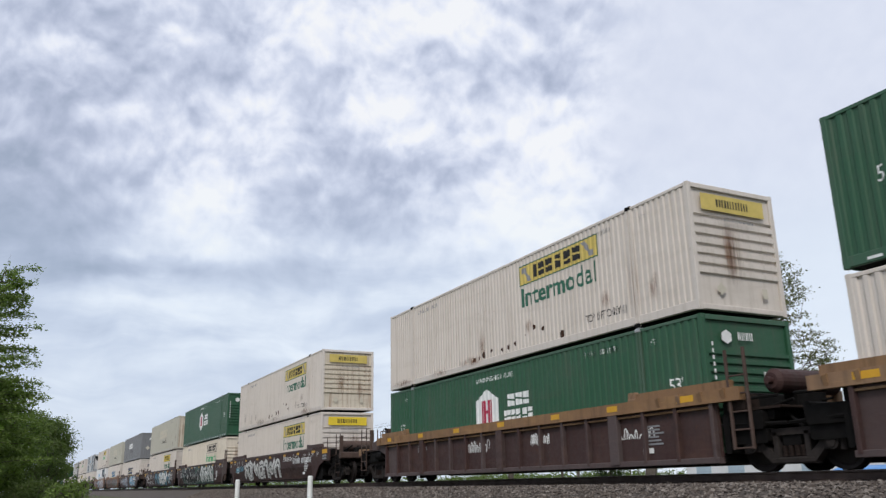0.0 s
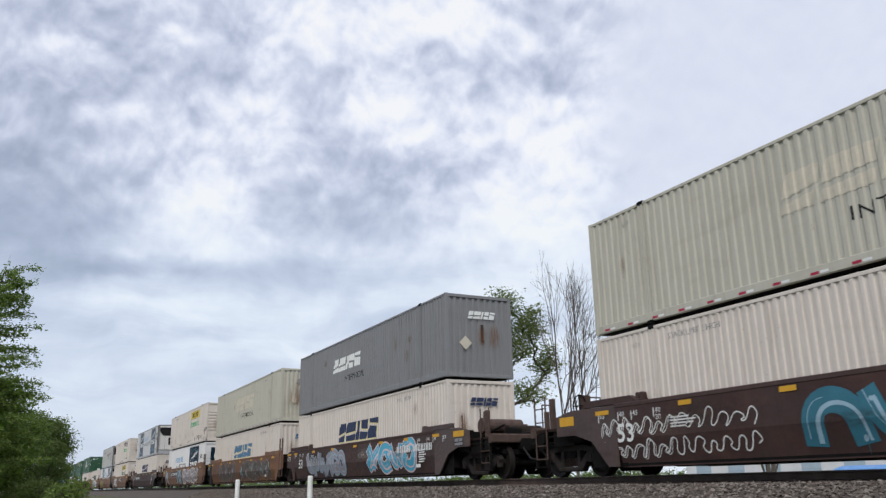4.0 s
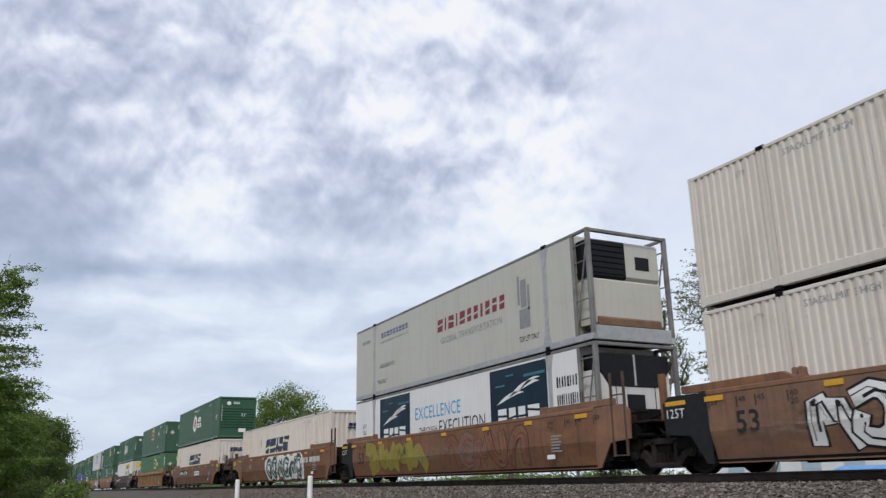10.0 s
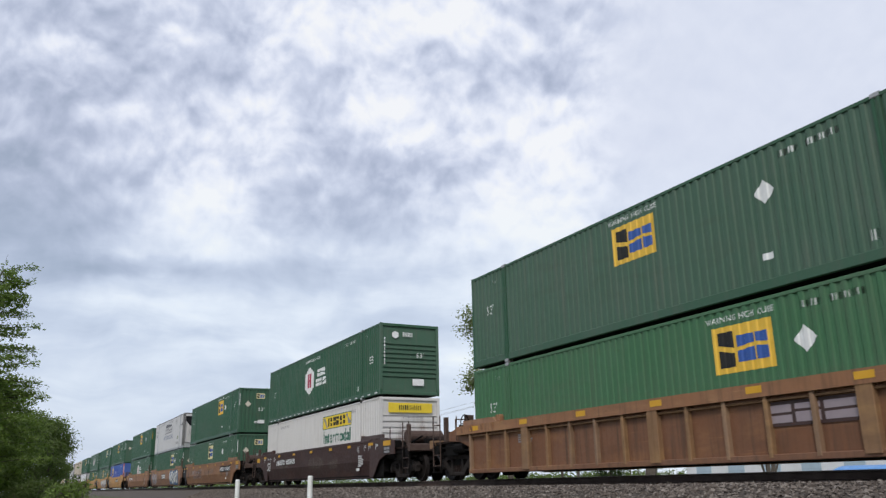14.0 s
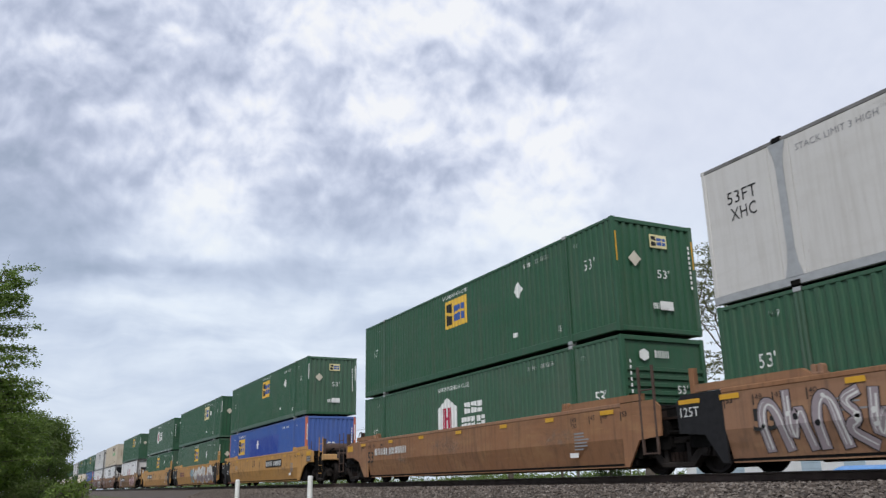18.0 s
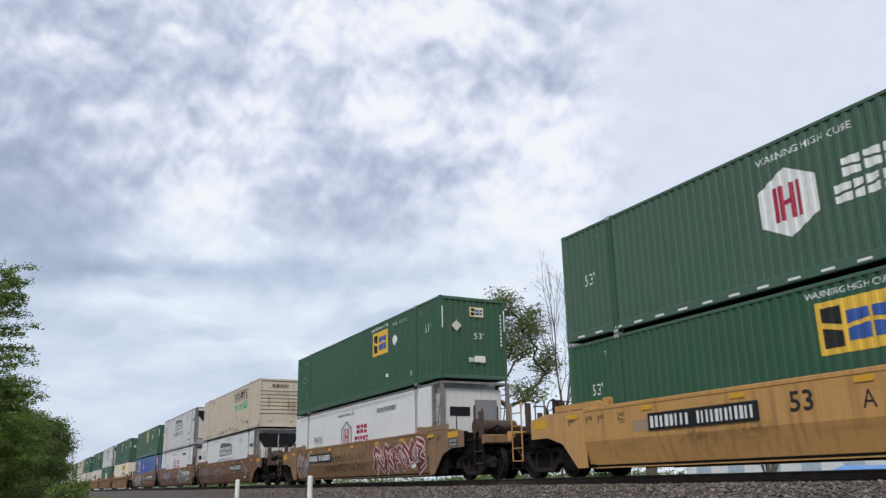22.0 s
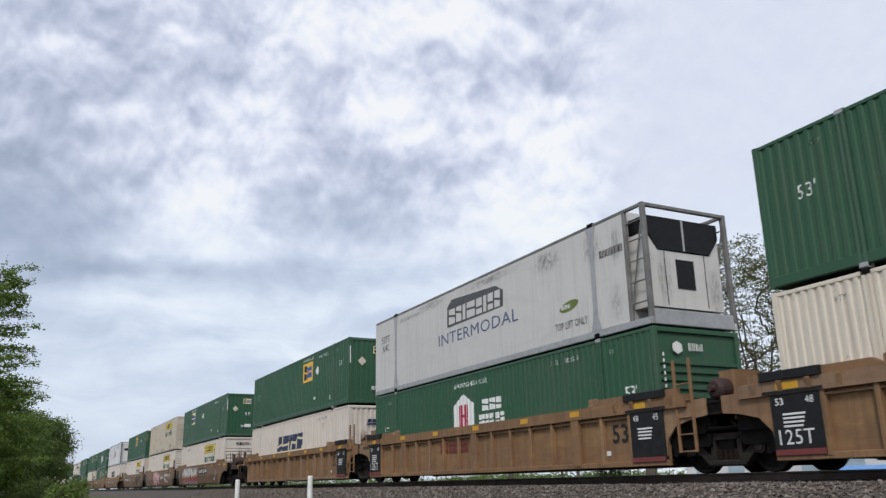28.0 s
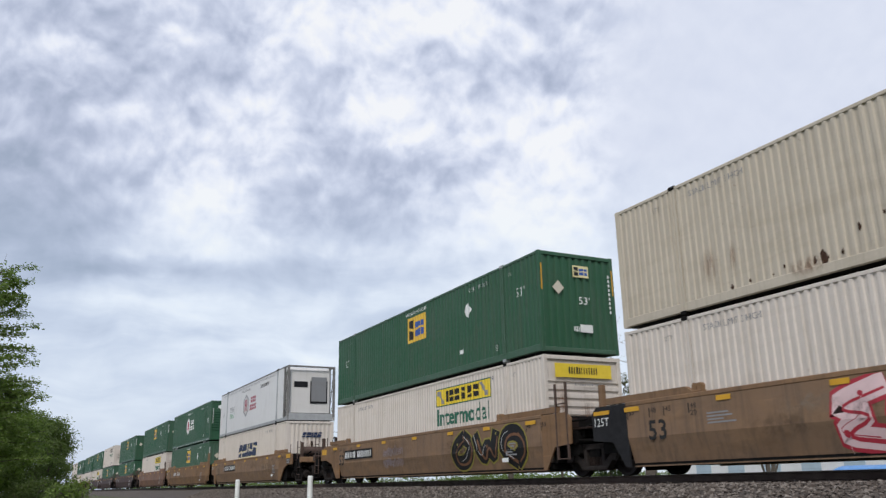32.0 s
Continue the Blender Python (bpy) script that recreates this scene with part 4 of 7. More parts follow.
def square_box(col="green", posts=None, label="", plate="logo_yellow", z=1.58, x=-0.7, w=1.5, edge="inkwhite", end_plate="logo_pale"):
    ob = place_box(fold_box(col, posts or col, "folds", SHALLOW_FOLD), label)
    f, g = Face(ob, -CY, fold=SHALLOW_FOLD), Face(ob, CX, True)
    square_mark(f, x, z, w, plate)
    f.text("WARNING HIGH CUBE", x - 0.15, z + 1.02, 1.75, 0.12, "inkwhite", 0.004)
    diamond(f, x + 4.6 if x < 1.0 else x + 2.2, 1.95, 0.25, "inkwhite")
    if col != "blue":
        f.text("53'", POST + 0.75, 1.75, 0.42, 0.28, "inkwhite", 0.004)
    f.text("53'", -POST - 1.1, 1.55, 0.42, 0.28, "inkwhite", 0.004)
    f.shape("placard", Shape().rect(3.35, 3.6, 0.62, 0.75), "inkwhite", 0.004)
    fine_print(f, "inkwhite", 9)
    if col in ("blue", "fadedblue"):
        f.shape("repainted_patch", Shape().rect(-2.9, 3.3, 1.15, 2.30), "repaint", 0.002)
    if col == "blue":
        g.text("53", -0.2, 1.30, 0.42, 0.36, "inkwhite", 0.012)
        f.text("53", POST + 0.75, 1.10, 0.40, 0.34, "inkwhite", 0.004)
    else:
        square_mark(g, -0.15, 2.20, 0.55, end_plate)
        diamond(g, -0.68, 1.85, 0.20, "faint", 0.012)
        g.text("53'", 0.0, 1.42, 0.38, 0.22, "inkwhite", 0.012)
    g.shape("placard", Shape().rect(0.0, 0.42, 0.62, 0.84), "inkwhite", 0.012)
    end_print(g, "inkwhite", 4)
    for yy in (-CY + 0.05, CY - 0.09):
        g.shape("reflector", Shape().rect(yy, yy + 0.04, 1.75, 2.5), edge, 0.012)
    return ob


def block_cold_box(label="", skin="pale"):
    """Smooth white cold box with a dark slab of a logo and violet lettering."""
    ob = place_box(cold_box(skin), label)
    f = Face(ob, -CY)
    f.shape("dark_slab", Shape().sheet([(-1.85, 1.62), (1.75, 1.66), (1.78, 2.15), (1.35, 2.36), (-1.5, 2.52), (-1.82, 2.3)]), "slab", 0.006)
    f.blocks("name_block", -1.72, 1.70, 3.3, 0.50, (0.8, 0.7, 0.35, 1.0, 0.7, 0.35, 0.6, 0.6), "pale", 0.010, 0.05, 0.16, 7)
    f.text("INTERMODAL", -2.5, 1.08, 5.05, 0.38, "violet", 0.006)
    f.shape("leaf_mark", Shape().sheet([(5.0 + 0.42 * math.cos(a), 1.0 + 0.13 * math.sin(a) + 0.05 * math.cos(a)) for a in np.linspace(0, 6.28, 20)[:-1]]), "lime", 0.006)
    f.bars(4.68, 0.94, 0.42, 0.12, 3, "inkwhite", 0.010)
    f.text("TOP LIFT ONLY", 4.35, 0.42, 1.4, 0.2, "ink", 0.006)
    f.text("53FT", -POST - 1.35, 1.95, 0.75, 0.26, "ink", 0.006)
    f.text("XHC", -POST - 1.3, 1.6, 0.65, 0.26, "ink", 0.006)
    f.text("STACK LIMIT 3 HIGH", -POST + 0.4, 2.48, 1.7, 0.13, "inkgrey", 0.006)
    f.bars(POST + 0.3, 1.9, 0.9, 0.2, 8, "ink", 0.006)
    for x, z, rx, rz in ((4.1, 2.42, 0.9, 0.4), (6.1, 2.25, 0.5, 0.55), (6.95, 0.75, 0.33, 0.55), (7.03, 2.1, 0.27, 0.7), (1.0, 2.64, 2.2, 0.2), (-3.0, 2.64, 1.5, 0.2)):
        f.stain("soot_smear", x, z, rx, rz, "sootpatch")
    Face(ob, CX - 0.14, True).stain("soot_smear", -0.7, 1.2, 0.35, 0.9, "sootpatch", 0.03)
    Face(ob, CX - 0.14, True).stain("soot_smear", 0.85, 0.9, 0.3, 0.8, "sootpatch", 0.03)
    return ob


def panel_mark(f, x0, x1, z0, z1):
    """A dark blue panel with a pale running form and a name in bars."""
    f.shape("blue_panel", Shape().rect(x0, x1, z0, z1), "petrol", 0.005)
    w, h = x1 - x0, z1 - z0
    sw = Shape()
    for z, rise, a, b, fat in ((0.60, 0.10, 0.12, 0.62, 0.035), (0.66, 0.13, 0.34, 0.88, 0.045), (0.71, 0.12, 0.52, 0.90, 0.025)):
        us = np.linspace(0, 1, 9)
        top = [(x0 + (a + (b - a) * u) * w, z0 + (z + rise * math.sin(1.7 * u) + fat * math.sin(math.pi * u)) * h) for u in us]
        under = [(x0 + (a + (b - a) * u) * w, z0 + (z + rise * math.sin(1.7 * u) - 0.4 * fat * math.sin(math.pi * u)) * h) for u in us[-2:0:-1]]
        sw.sheet(top[::-1] + under[::-1])
    glint = Shape().rect(x0 + 0.62 * w, x0 + 0.97 * w, z0 + 0.86 * h, z0 + 0.89 * h).rect(x0 + 0.10 * w, x0 + 0.28 * w, z0 + 0.80 * h, z0 + 0.82 * h).rect(x0 + 0.30 * w, x0 + 0.44 * w, z0 + 0.90 * h, z0 + 0.92 * h)
    f.shape("glint", glint, "petrol_light", 0.007)
    f.shape("running_form", sw, "inkwhite", 0.009)
    f.blocks("name_bar", x0 + 0.14 * w, z0 + 0.38 * h, 0.72 * w, 0.17 * h, (0.9, 0.7, 0.7, 1.1), "inkwhite", 0.009, 0.0, 0.25, 9)
    f.bars(x0 + 0.14 * w, z0 + 0.12 * h, 0.7 * w, 0.05 * h, 12, "sky", 0.009)


def panel_marks(f, folded):
    if not folded:
        panel_mark(f, -5.5, -2.75, 0.2, 2.74)
        panel_mark(f, 2.95, 5.95, 0.2, 2.74)
        x = -2.3
    else:
        panel_mark(f, 1.95, 5.85, 0.2, 2.74)
        x = -4.35
    f.text("EXCELLENCE", x, 1.72, 3.35, 0.42, "sky", 0.006)
    f.text("THROUGH", x + 0.3, 1.22, 1.4, 0.22, "ink", 0.006)
    f.text("EXECUTION", x + 1.85, 1.16, 3.05, 0.42, "ink", 0.006)


def panel_cold_box(label="", skin="pale"):
    ob = place_box(cold_box(skin, "pale", "split"), label)
    f = Face(ob, -CY)
    panel_marks(f, False)
    f.bars(POST + 0.28, 1.9, 0.95, 0.28, 4, "ink", 0.006)
    f.bars(POST + 0.28, 1.45, 1.15, 0.28, 6, "ink", 0.006, seed=4)
    f.text("TOP LIFT ONLY", POST + 0.1, 0.42, 1.1, 0.17, "ink", 0.006)
    f.text("53FT", -POST - 1.2, 1.75, 0.4, 0.16, "ink", 0.006)
    f.text("XHC", -POST - 1.2, 1.5, 0.4, 0.16, "ink", 0.006)
    return ob


def panel_fold_box(label=""):
    ob = place_box(fold_box("bright", "bright", "ribs", FINE_FOLD), label)
    f, g = Face(ob, -CY, fold=FINE_FOLD), Face(ob, CX, True)
    panel_marks(f, True)
    f.bars(POST + 0.2, 1.75, 1.0, 0.3, 4, "ink", 0.006)
    f.bars(POST + 0.2, 1.2, 1.0, 0.3, 6, "ink", 0.006, seed=8)
    fine_print(f, "ink", 2)
    g.shape("blue_panel", Shape().rect(-0.85, 0.95, 1.55, 2.5), "petrol", 0.054)
    g.bars(-0.6, 1.75, 1.1, 0.28, 4, "inkwhite", 0.058, 0.5, name="name_mark")
    return ob


def red_cold_box(label=""):
    ob = place_box(cold_box("ivorypanel", "ivorypanel", "square"), label)
    f = Face(ob, -CY)
    f.blocks("name_block", -0.45, 1.58, 4.4, 0.42, (0.8, 0.2, 0.8, 0.2, 0.75, 0.55, 0.55, 0.3, 0.55, 0.55, 0.6), "oxblood", 0.006, 0.06, 0.34, 6)
    f.text("GLOBAL TRANSPORTATION", -0.2, 1.15, 4.0, 0.22, "inkgrey", 0.006)
    f.blocks("name_block", -5.4, 2.2, 2.5, 0.20, (0.8, 0.6, 1.0, 0.7, 0.7, 0.7, 0.9, 0.8, 0.7), "violet", 0.006, 0.0, 0.3, 12)
    f.text("REFRIGERATED INTERMODAL", -5.4, 1.98, 2.6, 0.09, "inkgrey", 0.006)
    f.bars(-5.5, 1.02, 1.4, 0.16, 13, "inkgrey", 0.006)
    f.text("TOP LIFT ONLY", -5.8, 0.42, 0.9, 0.16, "ink", 0.006)
    f.text("TOP LIFT ONLY", POST - 1.4, 0.42, 1.0, 0.16, "ink", 0.006)
    k = Shape().rect(4.75, 5.3, 0.8, 1.35).rect(4.85, 5.15, 1.4, 2.2).rect(4.68, 4.80, 1.5, 2.35).rect(5.2, 5.32, 1.3, 2.0)
    f.shape("dark_figure_mark", k, "inkgrey", 0.006)
    f.bars(-POST - 1.3, 2.2, 0.85, 0.15, 9, "inkgrey", 0.006)
    return ob


def hex_cold_box(label="", skin="bright"):
    ob = place_box(cold_box(skin, "pale", "grey"), label)
    f = Face(ob, -CY)
    hex_mark(f, -1.55, 0.85, 1.30, core="red", words="red", outline=True)
    f.text("WARNING HIGH CUBE", -2.0, 2.40, 2.0, 0.13, "ink", 0.006)
    f.text("TEMPERATURE", -5.24, 1.42, 1.2, 0.32, "inkgrey", 0.006)
    f.text("CONTROLLED", -5.24, 1.02, 1.2, 0.32, "inkleaf", 0.006)
    f.bars(2.5, 2.25, 1.9, 0.2, 10, "ink", 0.006)
    f.text("53'", -POST - 1.1, 1.3, 0.35, 0.2, "ink", 0.006)
    for i in range(3):
        f.shape("louvre_line", Shape().rect(-7.3, POST - 0.3, 2.62 + i * 0.045, 2.632 + i * 0.045), "inkgrey", 0.004)
    return ob


# ------------------------------------------------------------------ trucks and well cars
WR = 0.48                                  # wheel radius
AXLE = 0.89                                # half the wheelbase


def shared(name, shape):
    if name not in SHARED:
        SHARED[name] = shape.mesh(name, True)
    return SHARED[name]


def wheel_profile(side):
    pr = [(0.075, -0.09), (0.14, -0.09), (0.15, -0.045), (0.36, -0.02), (0.405, -0.055), (WR - 0.012, -0.07), (WR, -0.055), (WR + 0.004, 0.03),
          (WR + 0.028, 0.045), (WR + 0.028, 0.065), (0.41, 0.07), (0.36, 0.035), (0.15, 0.02), (0.13, 0.09), (0.075, 0.09)]
    return pr if side < 0 else [(r, -y) for r, y in reversed(pr)]


def wheelset_shape():
    sh = Shape()
    sh.lathe(wheel_profile(-1), 32, -0.755)
    sh.lathe(wheel_profile(1), 32, 0.755)
    sh.tube((0, -1.02, 0), (0, 1.02, 0), 0.075, sides=14)
    for k in range(4):                      # cap screws on the axle ends
        a = k * math.pi / 2
        for s in (-1, 1):
            sh.tube((0.04 * math.cos(a), s * 1.02, 0.04 * math.sin(a)), (0.04 * math.cos(a), s * 1.04, 0.04 * math.sin(a)), 0.013, sides=6)
    return sh


def tread_shape():
    sh = Shape()
    for s in (-1, 1):
        sh.lathe([(WR - 0.02, s * 0.755 - 0.052), (WR + 0.0015, s * 0.755 - 0.05), (WR + 0.005, s * 0.755 + 0.028), (WR - 0.02, s * 0.755 + 0.03)], 32)
    return sh


def side_frame_shape(y):
    """A cast side frame: arched top member, two slanting struts, a spring seat, and a jaw over each bearing."""
    sh, a, b = Shape(), y - 0.085, y + 0.085
    sh.extrude([(-1.16, 0.56), (-1.02, 0.68), (-0.58, 0.77), (0.58, 0.77), (1.02, 0.68), (1.16, 0.56), (1.12, 0.46), (0.94, 0.56), (0.52, 0.645), (-0.52, 0.645), (-0.94, 0.56), (-1.12, 0.46)], a, b)
    for s in (-1, 1):
        d = [(s * 0.93, 0.60), (s * 0.74, 0.61), (s * 0.31, 0.25), (s * 0.47, 0.15)]
        sh.extrude(d if s < 0 else d[::-1], a - 0.004, b + 0.004)
        sh.bar(min(s * 0.29, s * 0.41), max(s * 0.29, s * 0.41), a, b, 0.22, 0.70)
        sh.bar(min(s * 0.70, s * 0.80), max(s * 0.70, s * 0.80), a - 0.012, b + 0.01, 0.36, 0.62, 0.03)
        sh.bar(min(s * 1.00, s * 1.12), max(s * 1.00, s * 1.12), a - 0.012, b + 0.01, 0.34, 0.60, 0.03)
        sh.tube((s * AXLE, a - 0.05, WR), (s * AXLE, b, WR), 0.135, sides=12)
        sh.tube((s * AXLE, a - 0.075, WR), (s * AXLE, a - 0.05, WR), 0.09, sides=8)
    sh.bar(-0.48, 0.48, a - 0.015, b + 0.015, 0.13, 0.255, 0.03)
    return sh


def add_truck(car, x):
    bol = Shape().bar(-0.20, 0.20, -1.05, 1.05, 0.46, 0.66, 0.03)
    tk = link("truck", shared("truck_bolster", bol), "iron", car, "four-wheel truck with cast side frames", Matrix.Translation((x, 0, 0)))
    for y in (-1.0, 1.0):
        link("side_frame", shared("side_frame" + str(y), side_frame_shape(y)), "sideframe", tk)
        sp = Shape()
        for k in (-0.20, -0.07, 0.07, 0.20):
            sp.tube((k, y, 0.26), (k, y, 0.46), 0.052, sides=8)
            for i in range(4):
                sp.tube((k, y, 0.275 + i * 0.05), (k, y, 0.297 + i * 0.05), 0.066, sides=8)
        tagged(link("spring_nest", shared("spring_nest" + str(y), sp), "brakegear", tk), kind="stuff")
    for s in (-1, 1):
        ws = link("wheelset", shared("wheelset", wheelset_shape()), "wheel", tk, "", Matrix.Translation((s * AXLE, 0, WR)))
        ws["axle"] = s
        link("brake_beam", shared("brake_beam", Shape().bar(-0.04, 0.04, -0.85, 0.85, 0.34, 0.42)), "brakegear", tk, "", Matrix.Translation((s * 0.33, 0, 0)))
    return tk


SILL = CY + 0.155                          # outer face of the side sill
TOPZ = 1.575


def sill_end(kind, s):
    """The end panel of a side sill as a ring of (x, z), for the end s = +1 / -1."""
    if kind == "joint":
        ring = [(8.05, 0.18), (8.2, 0.18), (8.6, 0.74), (9.31, 0.80), (9.34, 1.42), (9.15, TOPZ), (8.05, TOPZ)]
    elif kind == "high":
        ring = [(7.4, 0.20), (7.95, 0.20), (8.35, 0.95), (9.0, 1.15), (9.75, 1.20), (9.75, 1.46), (9.1, TOPZ), (7.4, TOPZ)]
    else:
        ring = [(7.4, 0.20), (7.75, 0.20), (8.35, 0.80), (9.0, 0.98), (9.75, 0.98), (9.75, 1.46), (9.1, TOPZ), (7.4, TOPZ)]
    return ring if s > 0 else [(-x, z) for x, z in reversed(ring)]


def well_car(style, col, front, rear, label, group, guide=None, dark_end=False, web=None):
    car = tagged(new("well_car"), label, "well car", group)
    guide = guide or col
    ends = {1: front, -1: rear}
    for s in (-1, 1):
        y0, y1 = sorted((s * SILL, s * (SILL - 0.05)))
        if style == "smooth":
            o, i = s * SILL, s * (SILL - 0.05)
            ring = [(o, TOPZ), (o, 0.80), (s * (SILL - 0.14), 0.24), (s * (SILL - 0.14), 0.18), (s * (SILL - 0.19), 0.18), (s * (SILL - 0.19), 0.26), (i, 0.82), (i, TOPZ)]
            xa, xb = (-8.05 if rear == "joint" else -7.4), (8.05 if front == "joint" else 7.4)
            part("side_sill", Shape().along(ring, xa, xb), col, car)
            part("top_chord", Shape().bar(xa, xb, y0 - 0.012, y1 + 0.012, TOPZ - 0.075, TOPZ + 0.02), col, car)
        else:
            i0, i1 = sorted((s * (SILL - 0.15), s * (SILL - 0.11)))
            part("side_sill", Shape().box(-8.3, 8.3, i0, i1, 0.24, 1.40), web or col, car)
            part("top_chord", Shape().along([(s * (SILL + 0.03), TOPZ - 0.24), (s * (SILL + 0.03), TOPZ + 0.015), (s * (SILL - 0.15), TOPZ + 0.015), (s * (SILL - 0.15), TOPZ - 0.24)], -9.0, 9.0),
                 guide if dark_end else col, car)
            part("bottom_chord", Shape().bar(-8.3, 8.3, *sorted((s * (SILL - 0.01), s * (SILL - 0.16))), 0.18, 0.30), web or col, car)
            part("pipe", Shape().tube((-8.2, s * (SILL - 0.05), 1.26), (8.2, s * (SILL - 0.05), 1.26), 0.025, sides=6), col, car)
            n = 17
            for k in range(n):
                x = -8.2 + 16.4 * k / (n - 1)
                wide = k in (3, 8, 13)
                w = 0.16 if wide else 0.05
                link("rib", shared("rib_wide" if wide else "rib", Shape().bar(-w, w, -0.07, 0.07, 0.24, 1.36)), col if web == "brown" else web or col, car, "", Matrix.Translation((x, s * (SILL - 0.05 - (0 if wide else 0.02)), 0)))
        for e in (-1, 1):
            if style == "ribbed":
                for k in range(4):          # gussets that carry the guide
                    gx = e * (6.75 + 0.62 * k)
                    link("gusset", shared("gusset" + str(s), Shape().along([(s * (SILL + 0.03), TOPZ - 0.20), (s * (SILL + 0.075), TOPZ - 0.02), (s * (SILL + 0.075), TOPZ + 0.01), (s * (SILL + 0.03), TOPZ + 0.01)], -0.05, 0.05)),
                         guide if dark_end else col, car, "", Matrix.Translation((gx, 0, 0)))
            if style == "ribbed" and ends[e] == "joint":
                ring = [(8.2, 0.25), (8.26, 0.26), (8.34, 0.70), (8.62, 0.97), (9.1, 1.08), (9.5, 1.12), (9.5, 1.46), (8.2, 1.46)]
                ring = ring if e > 0 else [(-x, z) for x, z in reversed(ring)]
                if web != "maroon":
                    part("fender", Shape().extrude(ring, *sorted((s * (SILL - 0.04), s * (SILL - 0.09)))), web or col, car)
                if web != "maroon":
                    part("black_chord_band", Shape().bar(*sorted((e * 7.12, e * 8.42)), *sorted((s * (SILL + 0.080), s * (SILL - 0.14))), TOPZ + 0.012, TOPZ + 0.178)
                         .box(*sorted((e * 7.12, e * 8.42)), *sorted((s * (SILL + 0.034), s * (SILL + 0.030))), TOPZ - 0.235, TOPZ - 0.17), "black", car)
            if style == "smooth" or ends[e] == "coupler":
                inset = 0.0 if style == "smooth" else 0.10
                ey = sorted((s * (SILL - 0.003 - inset), s * (SILL - 0.05 - inset)))
                part("sill_end", Shape().extrude(sill_end(ends[e] if style == "smooth" else "high", e), *ey), ("black" if dark_end or (e < 0 and col in ("brown", "umber", "amber")) else col) if ends[e] == "joint" else web or col, car)
            a, b = (5.9, 8.75) if ends[e] == "joint" else (6.6, 8.6)
            g = [(a, TOPZ + 0.02), (b, TOPZ + 0.02), (b, TOPZ + 0.17), (a + 0.25, TOPZ + 0.17)]
            g = g if e > 0 else [(-x, z) for x, z in reversed(g)]
            part("container_guide", Shape().extrude(g, *sorted((s * (SILL - 0.01), s * (SILL - 0.13)))), guide, car)
            pin = Shape().bar(*sorted((e * (a - 0.20), e * (a + 0.08))), *sorted((s * (SILL - 0.02), s * (SILL - 0.16))), TOPZ + 0.02, TOPZ + 0.07, 0.01)
            for x in (a - 0.13, a + 0.01):
                lobe = [(e * x + 0.055 * math.cos(q), TOPZ + 0.16 + 0.055 * math.sin(q)) for q in np.linspace(0, math.pi, 7)] + [(e * x - 0.055, TOPZ + 0.07), (e * x + 0.055, TOPZ + 0.07)]
                pin.extrude(lobe, *sorted((s * (SILL - 0.03), s * (SILL - 0.15))))
            part("lock_pin", pin, guide, car)
    if style == "smooth" and col == "tan":
        for e in (-1, 1):
            if ends[e] == "joint":
                sh = Shape()
                for za, zb in ((0.80, TOPZ - 0.08), (0.24, 0.80)):
                    a, b = 7.12 - 0.2 * (0.8 - za), 7.05 if zb > 1 else 7.12
                    ya, y2 = (-SILL - 0.004 + 0.25 * max(0, 0.8 - z) for z in (za, zb))
                    sh.add([(e * a, ya, za), (e * 8.06, ya, za), (e * 8.06, y2, zb), (e * b, y2, zb)], [(0, 1, 2, 3)])
                part("black_end_panel", sh, "black", car, "black painted end of the side sill")
                f = Face(car, -SILL)
                f.shape("red_stripe", Shape().rect(*sorted((e * 8.0, e * 5.7)), 0.19, 0.25), "spraywine", -0.134)
                f.lines(*((-7.75, 0.72) if e < 0 else (7.3, 0.72)), 0.45, 0.26, 5, "inkwhite", 0.009, 3)
                f.text("53" if e < 0 else "45", e * 8.0, 1.30, 0.16, 0.13, "inkwhite", 0.009)
                f.text("48" if e < 0 else "53", e * 7.3, 1.33, 0.16, 0.13, "inkwhite", 0.009)
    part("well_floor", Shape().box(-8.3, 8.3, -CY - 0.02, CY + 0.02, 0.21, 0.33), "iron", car)
